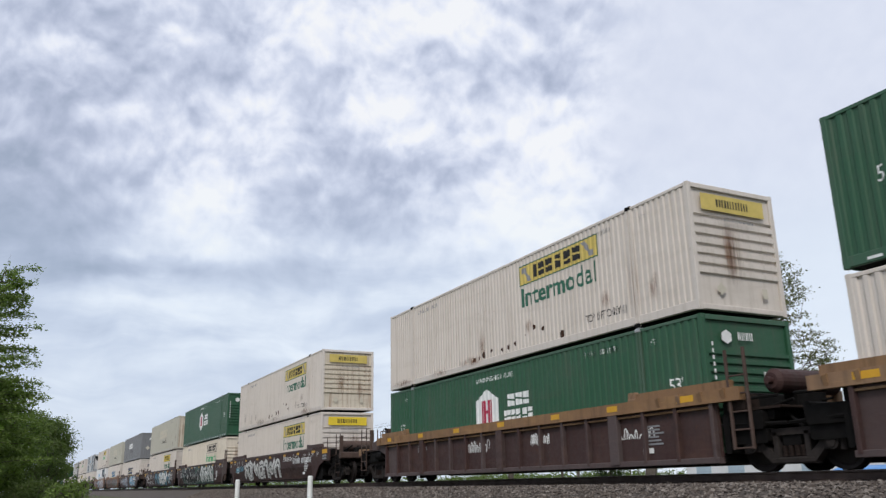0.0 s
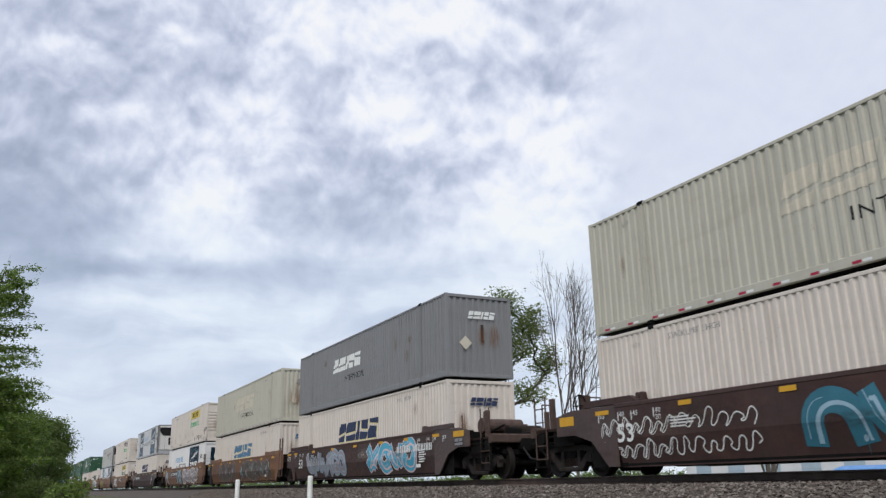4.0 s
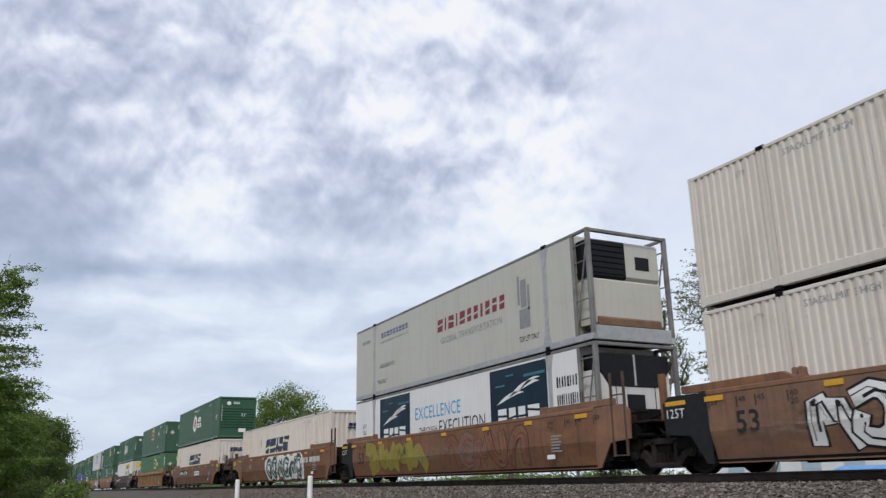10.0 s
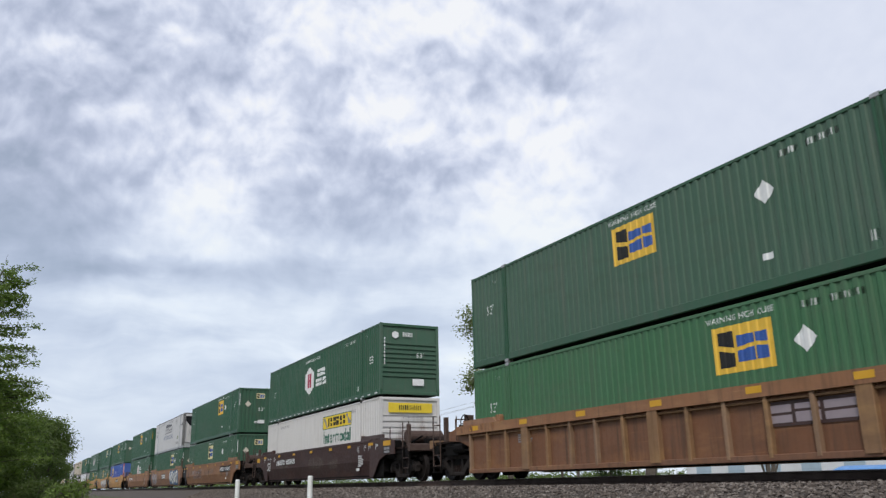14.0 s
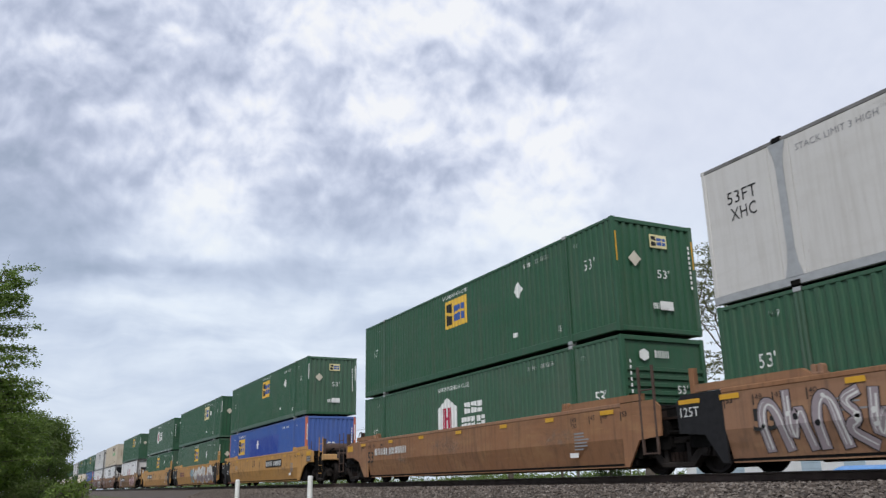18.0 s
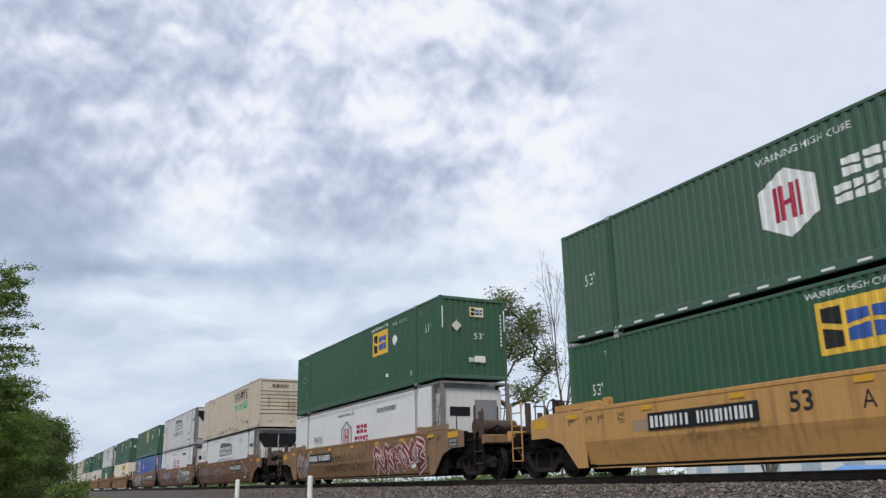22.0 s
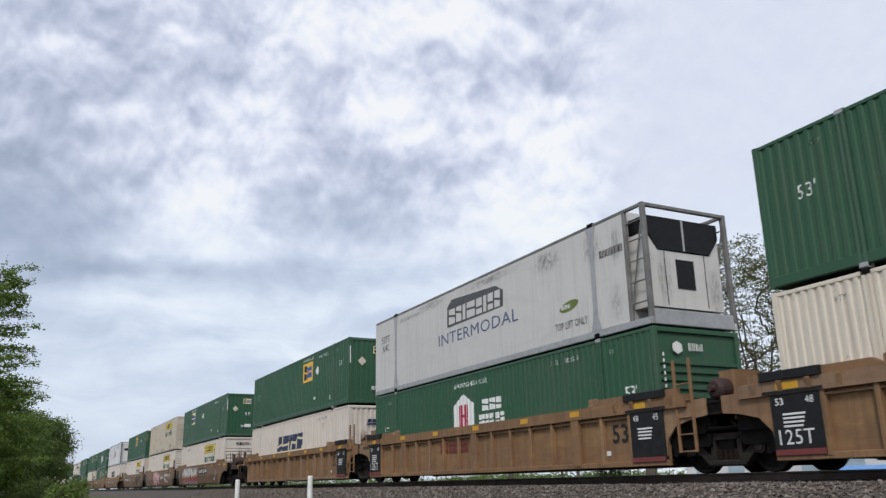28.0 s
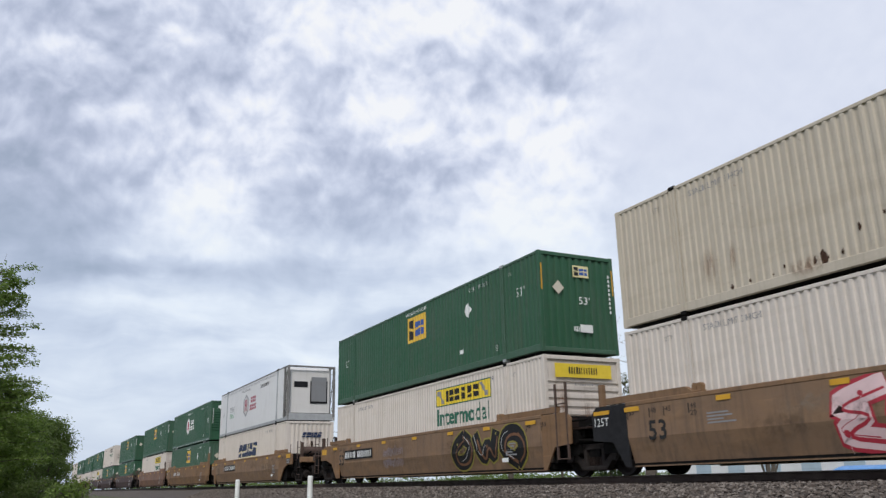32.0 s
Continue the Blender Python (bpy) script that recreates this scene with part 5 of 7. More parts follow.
    # joint platforms and bulkheads are iron, not car paint: their shade is coloured in
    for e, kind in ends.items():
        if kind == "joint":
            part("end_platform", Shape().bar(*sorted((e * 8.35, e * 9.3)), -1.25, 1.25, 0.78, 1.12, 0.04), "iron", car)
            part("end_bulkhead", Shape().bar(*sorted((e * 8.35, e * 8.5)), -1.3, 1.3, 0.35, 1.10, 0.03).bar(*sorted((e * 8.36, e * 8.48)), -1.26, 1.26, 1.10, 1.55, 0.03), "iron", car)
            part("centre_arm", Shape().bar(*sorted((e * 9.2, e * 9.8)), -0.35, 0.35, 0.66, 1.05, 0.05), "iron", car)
            if e > 0:
                part("hose_rack", Shape().tube((9.0, -0.9, 1.15), (9.75, -0.9, 1.3), 0.03).tube((9.1, -0.3, 1.15), (9.75, 0.2, 1.35), 0.025), "iron", car)
                part("valve_box", Shape().bar(8.55, 9.0, -1.35, -0.95, 1.12, 1.45, 0.04), "brakegear", car)
                lad = Shape()
                for x in (8.72, 9.18):
                    lad.bar(x - 0.03, x + 0.03, -1.46, -1.40, 0.42, 2.32, 0.01)
                for z in (0.44, 0.78, 1.12, 1.46, 1.80):
                    lad.tube((8.72, -1.43, z), (9.18, -1.43, z), 0.017, sides=6)
                part("ladder", lad, col if col == "tan" or (col == "dirtytan" and not web) else "rigsteel", car)
                if style == "ribbed" and not web:
                    part("stanchion", Shape().bar(9.30, 9.42, -0.75, 0.0, 1.05, 2.05, 0.02).bar(9.60, 9.72, -0.75, 0.0, 1.05, 2.05, 0.02).bar(9.42, 9.60, -0.74, -0.01, 1.80, 2.04, 0.02), col, car)
                elif style != "ribbed":
                    part("stanchion", Shape().bar(9.35, 9.50, -0.55, -0.40, 1.05, 2.25, 0.02), col, car)
                part("stanchion", Shape().bar(9.35, 9.50, 0.65, 0.80, 1.05, 2.05, 0.02), col, car)
                part("walkway", Shape().bar(8.5, 9.7, -1.2, 1.2, 1.14, 1.19, 0.01), "brakegear", car)
                if style == "ribbed":
                    part("brake_cylinder", Shape().tube((9.45, -1.0, 1.66), (9.45, 0.6, 1.66), 0.23, sides=20).tube((9.45, -1.08, 1.66), (9.45, -1.0, 1.66), 0.15, 0.23, sides=20).tube((9.45, -1.2, 1.66), (9.45, -1.08, 1.66), 0.07, sides=10), "maroon", car)
                    part("cylinder_stand", Shape().bar(9.30, 9.60, -0.6, 0.2, 1.19, 1.46), "iron", car)
        else:
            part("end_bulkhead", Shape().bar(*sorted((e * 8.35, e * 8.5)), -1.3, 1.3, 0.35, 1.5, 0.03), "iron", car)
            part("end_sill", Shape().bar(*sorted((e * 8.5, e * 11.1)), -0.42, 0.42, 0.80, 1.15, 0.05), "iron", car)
            part("end_platform", Shape().bar(*sorted((e * 8.5, e * 11.0)), -1.28, 1.28, 1.15, 1.21, 0.02), "brakegear", car)
            part("end_beam", Shape().bar(*sorted((e * 10.85, e * 11.05)), -1.4, 1.4, 1.02, 1.28, 0.03), col if "tan" in col else "rigsteel", car)
            part("coupler", Shape().bar(*sorted((e * 11.05, e * 11.75)), -0.10, 0.10, 0.80, 1.0, 0.04).bar(*sorted((e * 11.65, e * 11.93)), -0.2, 0.22, 0.74, 1.06, 0.06), "iron", car)
            part("air_hose", Shape().tube((e * 11.0, -0.35, 0.95), (e * 11.5, -0.38, 0.55), 0.03).tube((e * 11.5, -0.38, 0.55), (e * 11.9, -0.3, 0.5), 0.03), "black", car)
            for yy in (-1.36, 1.36):
                rl = Shape()
                for x in (10.35, 10.85):
                    rl.tube((e * x, yy, 0.45), (e * x, yy, 2.05), 0.022, sides=6)
                for z in (0.46, 0.80, 1.40, 1.75):
                    rl.tube((e * 10.35, yy, z), (e * 10.85, yy, z), 0.016, sides=6)
                part("ladder", rl, "rigsteel" if col != "tan" else "tan", car)
            part("hand_rail", Shape().tube((e * 9.2, -1.36, 1.2), (e * 9.2, -1.36, 1.95), 0.02, sides=6), "rigsteel", car)
            part("hand_rail", Shape().tube((e * 10.9, 0.5, 1.2), (e * 10.9, 0.5, 2.15), 0.022, sides=6).tube((e * 10.9, 0.5, 2.15), (e * 10.9, 0.9, 2.15), 0.022, sides=6)
                 .tube((e * 10.9, 0.9, 1.2), (e * 10.9, 0.9, 2.15), 0.022, sides=6), "rigsteel", car)
            for yy in (-1.2, 0.95):
                part("side_post", Shape().bar(*sorted((e * 10.3, e * 10.42)), yy, yy + 0.15, 1.2, 2.0, 0.02), "rigsteel", car)
            if e > 0:
                part("brake_cylinder", Shape().tube((9.3, -0.75, 1.62), (9.3, 0.7, 1.62), 0.22, sides=16).tube((9.3, 0.7, 1.62), (9.3, 0.95, 1.62), 0.08, sides=8), "rigsteel", car)
                part("cylinder_stand", Shape().bar(9.15, 9.45, -0.6, -0.45, 1.2, 1.5).bar(9.15, 9.45, 0.4, 0.55, 1.2, 1.5), "iron", car)
                part("air_tank", Shape().tube((9.95, -0.2, 1.42), (9.95, 1.0, 1.42), 0.19, sides=14), "brakegear", car)
            else:
                wh = Shape()
                ring = [(0.27 * math.cos(a), 0.27 * math.sin(a)) for a in np.linspace(0, 2 * math.pi, 17)[:-1]]
                for k in range(16):
                    (p, q), (u, v) = ring[k], ring[(k + 1) % 16]
                    wh.tube((-9.4 + p, -0.95, 1.75 + q), (-9.4 + u, -0.95, 1.75 + v), 0.018, sides=5)
                for k in range(0, 16, 4):
                    wh.tube((-9.4, -0.95, 1.75), (-9.4 + ring[k][0], -0.95, 1.75 + ring[k][1]), 0.014, sides=5)
                part("brake_wheel", wh, "iron", car, "spoked hand brake wheel")
                part("brake_stand", Shape().bar(-9.5, -9.25, -0.92, -0.68, 1.2, 2.0, 0.03), "rigsteel", car)
    for e, kind in ends.items():
        rig = Shape()
        if kind == "joint":
            rig.bar(*sorted((e * 8.5, e * 9.3)), -1.18, 1.18, 0.52, 0.80, 0.04)
            for yy in (-1.28, -0.75, 0.35):
                rig.tube((e * 8.3, yy, 0.9), (e * 9.75, yy + 0.15, 0.86), 0.035, sides=6)
            rig.tube((e * 8.8, -1.3, 1.35), (e * 9.6, -1.1, 1.38), 0.03, sides=6).bar(*sorted((e * 9.3, e * 9.45)), -1.1, 1.1, 0.95, 1.2, 0.03)
            rig.tube((e * 9.45, -0.8, 1.1), (e * 9.8, -0.75, 0.75), 0.035, sides=6).tube((e * 9.45, -0.4, 1.1), (e * 9.8, -0.45, 0.7), 0.035, sides=6)
        else:
            # dark inner plates added to colour in the shaded wheel well
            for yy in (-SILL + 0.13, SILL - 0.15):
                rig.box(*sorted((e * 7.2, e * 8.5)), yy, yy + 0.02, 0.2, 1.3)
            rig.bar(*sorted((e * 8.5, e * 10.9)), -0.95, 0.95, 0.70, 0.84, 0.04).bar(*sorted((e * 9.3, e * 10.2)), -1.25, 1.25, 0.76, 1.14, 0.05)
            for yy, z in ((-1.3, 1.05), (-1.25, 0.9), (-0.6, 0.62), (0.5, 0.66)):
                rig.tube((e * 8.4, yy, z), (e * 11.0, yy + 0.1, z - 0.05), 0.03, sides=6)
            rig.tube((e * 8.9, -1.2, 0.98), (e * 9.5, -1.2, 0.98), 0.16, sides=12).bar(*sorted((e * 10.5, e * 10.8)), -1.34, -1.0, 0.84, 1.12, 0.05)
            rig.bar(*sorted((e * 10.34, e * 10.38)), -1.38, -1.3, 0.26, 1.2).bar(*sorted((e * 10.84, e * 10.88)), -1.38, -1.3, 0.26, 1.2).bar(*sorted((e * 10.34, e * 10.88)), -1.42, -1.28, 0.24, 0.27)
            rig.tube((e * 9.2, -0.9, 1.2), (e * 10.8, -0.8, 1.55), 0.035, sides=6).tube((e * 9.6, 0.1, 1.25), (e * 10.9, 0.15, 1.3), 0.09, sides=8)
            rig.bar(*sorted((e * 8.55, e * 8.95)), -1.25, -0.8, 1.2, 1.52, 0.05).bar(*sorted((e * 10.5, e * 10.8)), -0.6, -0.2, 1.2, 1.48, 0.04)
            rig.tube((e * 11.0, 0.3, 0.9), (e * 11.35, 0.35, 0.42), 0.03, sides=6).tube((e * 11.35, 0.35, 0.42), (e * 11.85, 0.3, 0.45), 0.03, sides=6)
        part("brake_rigging", rig, "iron", car, "dark grimy pipes and levers, shade in their colour")
    if front == "coupler":
        add_truck(car, 9.75)
    add_truck(car, -9.75 if rear == "coupler" else -9.83)
    return car


def length_scale(e):
    """Ticks where boxes of each length end, with their feet beside them."""
    key = "length_scale" + str(e)
    if key not in SHARED:
        sh = Shape()
        for x, words in ((8.02, ("53",)), (7.30, ("48",)), (6.84, ("45",)), (6.10, ("40", "20"))):
            sh.rect(e * x, e * x + 0.03, 1.20, 1.40)
            for k, w in enumerate(words):
                me = TEXT[w]
                o = len(sh.v)
                sh.v += [(e * x + 0.06 + v.co.x * 0.17, 0.0, 1.29 - 0.14 * k + v.co.z * 0.11) for v in me.vertices]
                sh.f += [tuple(o + i for i in p.vertices) for p in me.polygons]
        SHARED[key] = sh.mesh("length_scale")
    return SHARED[key]


def car_marks(car, style, rng, col, front, rear, web=None, big53=True, end_mark=True):
    """Reflectors, capacity figures and stencils on the near side of a car."""
    f = Face(car, -SILL)
    lift = 0.018 if style == "smooth" else 0.034
    z = TOPZ - 0.20 if style == "smooth" else TOPZ - 0.16
    for k, x in enumerate((-8.1, -5.3, -2.7, 0.0, 2.7, 5.0, 7.3)):
        h = 0.13 if style != "smooth" else 0.10
        f.shape("reflector", Shape().rect(x, x + (0.5 if abs(x) > 7 else 0.38), z, z + h), "yellow", lift)
    pale = col in ("maroon", "black")
    mk = "inkwhite" if pale else "ink"
    ly = 0.004 if style == "smooth" else -0.095
    if style == "ribbed" and col == "dirtytan" and not web:
        for e, kind in ((1, front), (-1, rear)):
            if kind == "joint":
                a, b = sorted((e * 7.22, e * 8.28))
                part("black_end_panel", Shape().bar(a, b, -SILL - 0.012, -SILL + 0.10, 0.26, 1.34, 0.01), "black", car, "black painted end panel with stencils")
                f.lines(a + 0.25, 0.75, 0.5, 0.28, 4, "inkwhite", 0.016, 5)
                f.text("125T", a + 0.12, 0.45, 0.75, 0.26, "inkwhite", 0.016) if e < 0 else None
                f.text("53" if e < 0 else "48", a + 0.12, 1.14, 0.18, 0.13, "inkwhite", 0.016)
                f.text("48" if e < 0 else "45", b - 0.3, 1.14, 0.18, 0.13, "inkwhite", 0.016)
                f.shape("red_stripe", Shape().rect(a, b, 0.27, 0.37), "spraywine", 0.016)
    if big53:
        f.text("53", {"smooth": -7.35, "ribbed": 6.45}[style] if col != "tan" else -1.33, 0.72 if col != "tan" else 1.0, 0.56 if col != "tan" else 0.50, 0.42 if col != "tan" else 0.37, mk, ly)
        if col == "tan":
            f.text(rng.choice(("A", "B")), 0.1, 0.95, 0.26, 0.30, mk, ly)
    if style == "smooth":
        for e in (-1, 1):
            tagged(link("length_scale", length_scale(e), mk, car, "", f.at(0, 0, 1, 1, ly + 0.002)), kind="stuff")
    f.lines(-6.5 + 0.9, 0.95, 0.75, 0.25, 4, "inkgrey" if not pale else "inkwhite", ly, rng.randint(0, 99))
    if style == "smooth" or web:
        f.lines(6.2, 0.62, 0.6, 0.45, 6, "inkgrey" if not pale else "inkwhite", ly, rng.randint(0, 99))
    f.shape("tag", Shape().rect(6.0, 6.35, 0.45, 0.56), "spraywhite", ly + 0.002)
    if end_mark and rear == "joint" and style == "smooth":
        f.text("125T", -9.22, 1.12, 0.52, 0.19, "inkwhite", 0.004)
        f.shape("reflector", Shape().rect(-9.25, -8.65, 1.38, 1.47), "yellow", 0.006)
    if front == "coupler" and style == "smooth":
        f.shape("yellow_panel", Shape().rect(8.75, 9.45, 1.30, 1.48), "yellow", 0.004)
        f.shape("consolidated_stencil", Shape().rect(8.8, 9.4, 1.02, 1.27), "black", 0.004)
        f.shape("stencil", Shape().rect(8.84, 9.08, 1.15, 1.25).rect(9.11, 9.36, 1.15, 1.25).rect(8.84, 9.36, 1.04, 1.12), "inkgrey", 0.008)
    if rear == "coupler" and style == "smooth":
        f.shape("yellow_panel", Shape().rect(-9.6, -9.0, 1.22, 1.44), "yellow", 0.004)


def number_bars(car, x, z, w, h, mat, rng, plate=None):
    f = Face(car, -SILL)
    if plate:
        f.shape("number_plate", Shape().rect(x - 0.08, x + w + 0.08, z - 0.06, z + h + 0.06), plate, 0.022)
    f.bars(x, z, w * 0.42, h, 4, mat, 0.026, 0.5, rng.randint(0, 99), "number_mark")
    f.bars(x + w * 0.48, z, w * 0.52, h, 6, mat, 0.026, 0.5, rng.randint(0, 99), "number_mark")


def blob(rng, cx, cz, rx, rz, n=9):
    ph = [rng.uniform(0.72, 1.18) for _ in range(n)]
    pts = []
    for i in range(n * 3):
        a = 2 * math.pi * i / (n * 3)
        u = i / 3.0
        k, t = int(u) % n, u - int(u)
        t = t * t * (3 - 2 * t)
        r = ph[k] * (1 - t) + ph[(k + 1) % n] * t
        pts.append((cx + rx * r * math.cos(a), cz + rz * r * math.sin(a)))
    return pts


STROKES = [[(0.02, 0.0), (0.22, 1.0), (0.52, 0.12), (0.98, 1.0)], [(0.0, 0.0), (0.08, 0.78), (0.45, 1.0), (0.82, 0.72), (0.86, 0.0)],
           [(0.92, 0.82), (0.42, 1.0), (0.05, 0.6), (0.25, 0.05), (0.9, 0.15), (0.78, 0.48)], [(0.1, 1.0), (0.8, 0.86), (0.18, 0.5), (0.92, 0.34), (0.08, 0.0)],
           [(0.5, 0.0), (0.06, 0.35), (0.25, 0.95), (0.8, 0.97), (0.96, 0.4), (0.55, 0.0)], [(0.0, 0.1), (0.5, 0.55), (0.1, 1.0), (0.45, 0.6), (0.95, 0.95), (0.6, 0.45), (1.0, 0.0)],
           [(0.05, 0.95), (0.3, 0.0), (0.6, 0.75), (0.75, 0.05), (1.0, 1.0)]]


def rounded(path, times=2):
    for _ in range(times):
        out = [path[0]]
        for (ax, az), (bx, bz) in zip(path, path[1:]):
            out += [(ax * 0.75 + bx * 0.25, az * 0.75 + bz * 0.25), (ax * 0.25 + bx * 0.75, az * 0.25 + bz * 0.75)]
        path = out + [path[-1]]
    return path


def crease(z):
    """How far the lower plate leans in at a height."""
    return 0.25 * max(0.0, 0.80 - z)


class Spray:
    """One sprayed form: flat strokes in several paints, following the folded plate."""

    def __init__(self):
        self.sh, self.mats, self.idx = Shape(), [], []

    def poly(self, pts, up, mat):
        if mat not in self.mats:
            self.mats.append(mat)
        turned = [(min(max(z, 0.20), TOPZ - 0.09), x) for x, z in pts]
        for side in (1, -1):                # split along the bend of the plate
            bit = cut(turned, 0.80, side)
            if len(bit) < 3:
                continue
            o = len(self.sh.v)
            self.sh.v += [(x, -up + crease(z), z) for z, x in bit]
            self.sh.f.append(tuple(range(o, o + len(bit))))
            self.idx.append(self.mats.index(mat))

    def stroke(self, path, w, up, mat, taper=0.0):
        n, edges = len(path), []
        for i in range(n):
            (ax, az), (bx, bz) = path[max(0, i - 1)], path[min(n - 1, i + 1)]
            l = math.hypot(bx - ax, bz - az) or 1.0
            h = w * (1 - taper * i / n) / 2
            u, v = (bx - ax) / l * h, (bz - az) / l * h
            x, z = path[i]
            if i == 0 or i == n - 1:        # square caps
                x, z = x + u * (0.4 if i else -0.4), z + v * (0.4 if i else -0.4)
            edges.append(((x + v, z - u), (x - v, z + u)))
        for i in range(n - 1):
            (a, b), (c, d) = edges[i], edges[i + 1]
            self.poly([a, c, d, b], up + 0.00004 * i, mat)

    def finish(self, car):
        me = self.sh.mesh("graffiti")
        for m in self.mats:
            me.materials.append(M[m])
        me.polygons.foreach_set("material_index", self.idx)
        tagged(link("graffiti", me, None, car, "", Face(car, -SILL).at(0, 0)), kind="stuff")


def graffiti(car, x0, x1, z0, z1, fill, edge, seed, n=6, inner=None, wide=0.05, lift=0.005, halo=None):
    """A sprayed piece without words: bold interlocking strokes with an outline, lights and drips; each form is one part."""
    r = random.Random(seed)
    step = (x1 - x0) / n
    z0, z1 = (min(z0, 0.30), max(z1, TOPZ - 0.12)) if z1 - z0 > 0.6 else (z0, z1)
    h = z1 - z0
    if halo:
        s = Spray()
        for k in range(2 * n):
            c = x0 + (k + 0.5) * step / 2
            s.poly(blob(r, c, (z0 + z1) / 2 + r.uniform(-0.1, 0.1), step * 0.55, h * 0.56), 0.003 + 0.0001 * k, halo)
        s.finish(car)
    soft = r.random() < 0.6
    for i in range(n):
        s, k = Spray(), lift + 0.0017 * (i % 5)
        path = r.choice(STROKES)
        if r.random() < 0.5:
            path = [(1 - a, b) for a, b in path]
        if r.random() < 0.3:
            path = [(a, 1 - b) for a, b in path]
        lean, w = r.uniform(-0.22, 0.22), min(step * 0.36, 0.42) * r.uniform(0.85, 1.1)
        bx, top = x0 + i * step + r.uniform(-0.05, 0.05) * step, r.uniform(0.86, 1.0)
        pts = [(bx + step * (0.06 + 0.92 * a) + lean * (b - 0.5) * h, z0 + w * 0.4 + (h - w * 0.8) * b * top) for a, b in path]
        pts = rounded(pts) if soft else rounded(pts, 1)
        if edge:
            s.stroke(pts, w + 2.0 * wide, k, edge)
        s.stroke(pts, w, k + 0.0012, fill)
        paint2 = inner or edge or "spraymauve"
        off = w * 0.22
        s.stroke([(x + off, z - off * 0.6) for x, z in pts[1:-1]], w * 0.22, k + 0.0026, paint2, 0.5)
        s.stroke([(x - off, z + off * 0.5) for x, z in pts[: len(pts) // 2]], 0.022, k + 0.0027, "spraywhite" if fill == "sprayblack" else paint2, 0.6)
        for _ in range(2):                  # a bubble and a drip
            c, q = r.choice(pts), r.uniform(0.03, 0.07)
            s.poly(blob(r, c[0], c[1], q, q, 6), k + 0.0036, r.choice((paint2, edge or paint2)))
            s.poly([(c[0] - 0.012, c[1]), (c[0] + 0.012, c[1]), (c[0] + 0.004, c[1] - r.uniform(0.15, 0.4))], k + 0.0034, fill)
        s.finish(car)


def slab_piece(car, x0, x1, fill, edge, accent, seed, n=5, wide=0.03, halo=None, accents=3, shade=None):
    """A sprayed piece without words: broad forms that overlap like cards, thinly outlined, with drops of a second paint; each form is one part."""
    r = random.Random(seed)
    step, z0, z1 = (x1 - x0) / n, 0.27, TOPZ - 0.11
    h = z1 - z0
    if halo:
        s = Spray()
        for k in range(2 * n):
            s.poly(blob(r, x0 + (k + 0.5) * step / 2, (z0 + z1) / 2, step * 0.75, h * 0.60), 0.003 + 0.0001 * k, halo)
        s.finish(car)
    for i in range(n):
        s, k = Spray(), 0.006 + 0.0021 * (i % 4)
        c, m = x0 + (i + 0.5) * step, (z0 + z1) / 2
        path = r.choice(STROKES)
        path = [(1 - a, b) for a, b in path] if r.random() < 0.5 else path
        path = [(a, 1 - b) for a, b in path] if r.random() < 0.3 else path
        lean, w = r.uniform(-0.30, 0.30), min(0.50 * step, 0.50)
        pts = rounded([(c + (a - 0.5) * step * 1.0 + lean * (b - 0.5) * h, z0 + 0.42 * w + (h - 0.84 * w) * b) for a, b in path], 2)
        s.stroke(pts, w + 2 * wide, k, edge)
        s.stroke(pts, w, k + 0.0011, fill)
        if shade:                           # a second tone along the foot
            low = [p for p in pts if p[1] < z0 + 0.36 * h]
            if len(low) > 2:
                s.stroke(low, w * 0.8, k + 0.0021, shade)
        for _ in range(accents):
            px, pz, q, a = c + r.uniform(-0.30, 0.30) * step, m + r.uniform(-0.28, 0.30) * h, r.uniform(0.05, 0.13), r.uniform(0.6, 2.4)
            drop = [(1.9, 0.0), (0.6, 0.55), (-0.5, 0.75), (-1.0, 0.0), (-0.5, -0.75), (0.6, -0.55)]
            for grow_q, paint_q, up in ((1.28, edge, 0.0026), (1.0, accent, 0.0032)):
                s.poly([(px + q * grow_q * (u * math.cos(a) - v * math.sin(a)), pz + q * grow_q * (u * math.sin(a) + v * math.cos(a))) for u, v in rounded(drop + drop[:1], 1)[:-1]], k + up + 0.0004, paint_q)
        s.finish(car)


def scrawl(car, x0, x1, z0, z1, mat, seed, n=9, wide=0.030, back=0.0):
    """A thin sprayed line that loops along the side, in a few short runs."""
    r, s = random.Random(seed), Spray()
    rows = 2 if z1 - z0 > 0.55 else 1
    for row in range(rows):
        za, zb = z0 + (z1 - z0) * row / rows, z0 + (z1 - z0) * (row + 0.95) / rows
        line, m = [], n + 3
        for i in range(m):
            c, h = x0 + (x1 - x0) * (i + 0.5) / m, (zb - za) * r.uniform(0.6, 1.0)
            q = (x1 - x0) / m * r.uniform(0.6, 1.3)
            line += [(c - 0.5 * q, za + r.uniform(0, 0.25) * h), (c - 0.1 * q, za + h), (c + 0.5 * q, za + h * r.uniform(0.5, 0.9)), (c + 0.1 * q, za + h * r.uniform(0.0, 0.4))]
        s.stroke(rounded(line), wide * r.uniform(0.7, 1.1), 0.007 - back, mat)
        s.stroke(rounded([(x + 0.05, z - 0.04) for x, z in line[: 2 * m]]), wide * 0.5, 0.0085 - back, mat)
    s.finish(car)


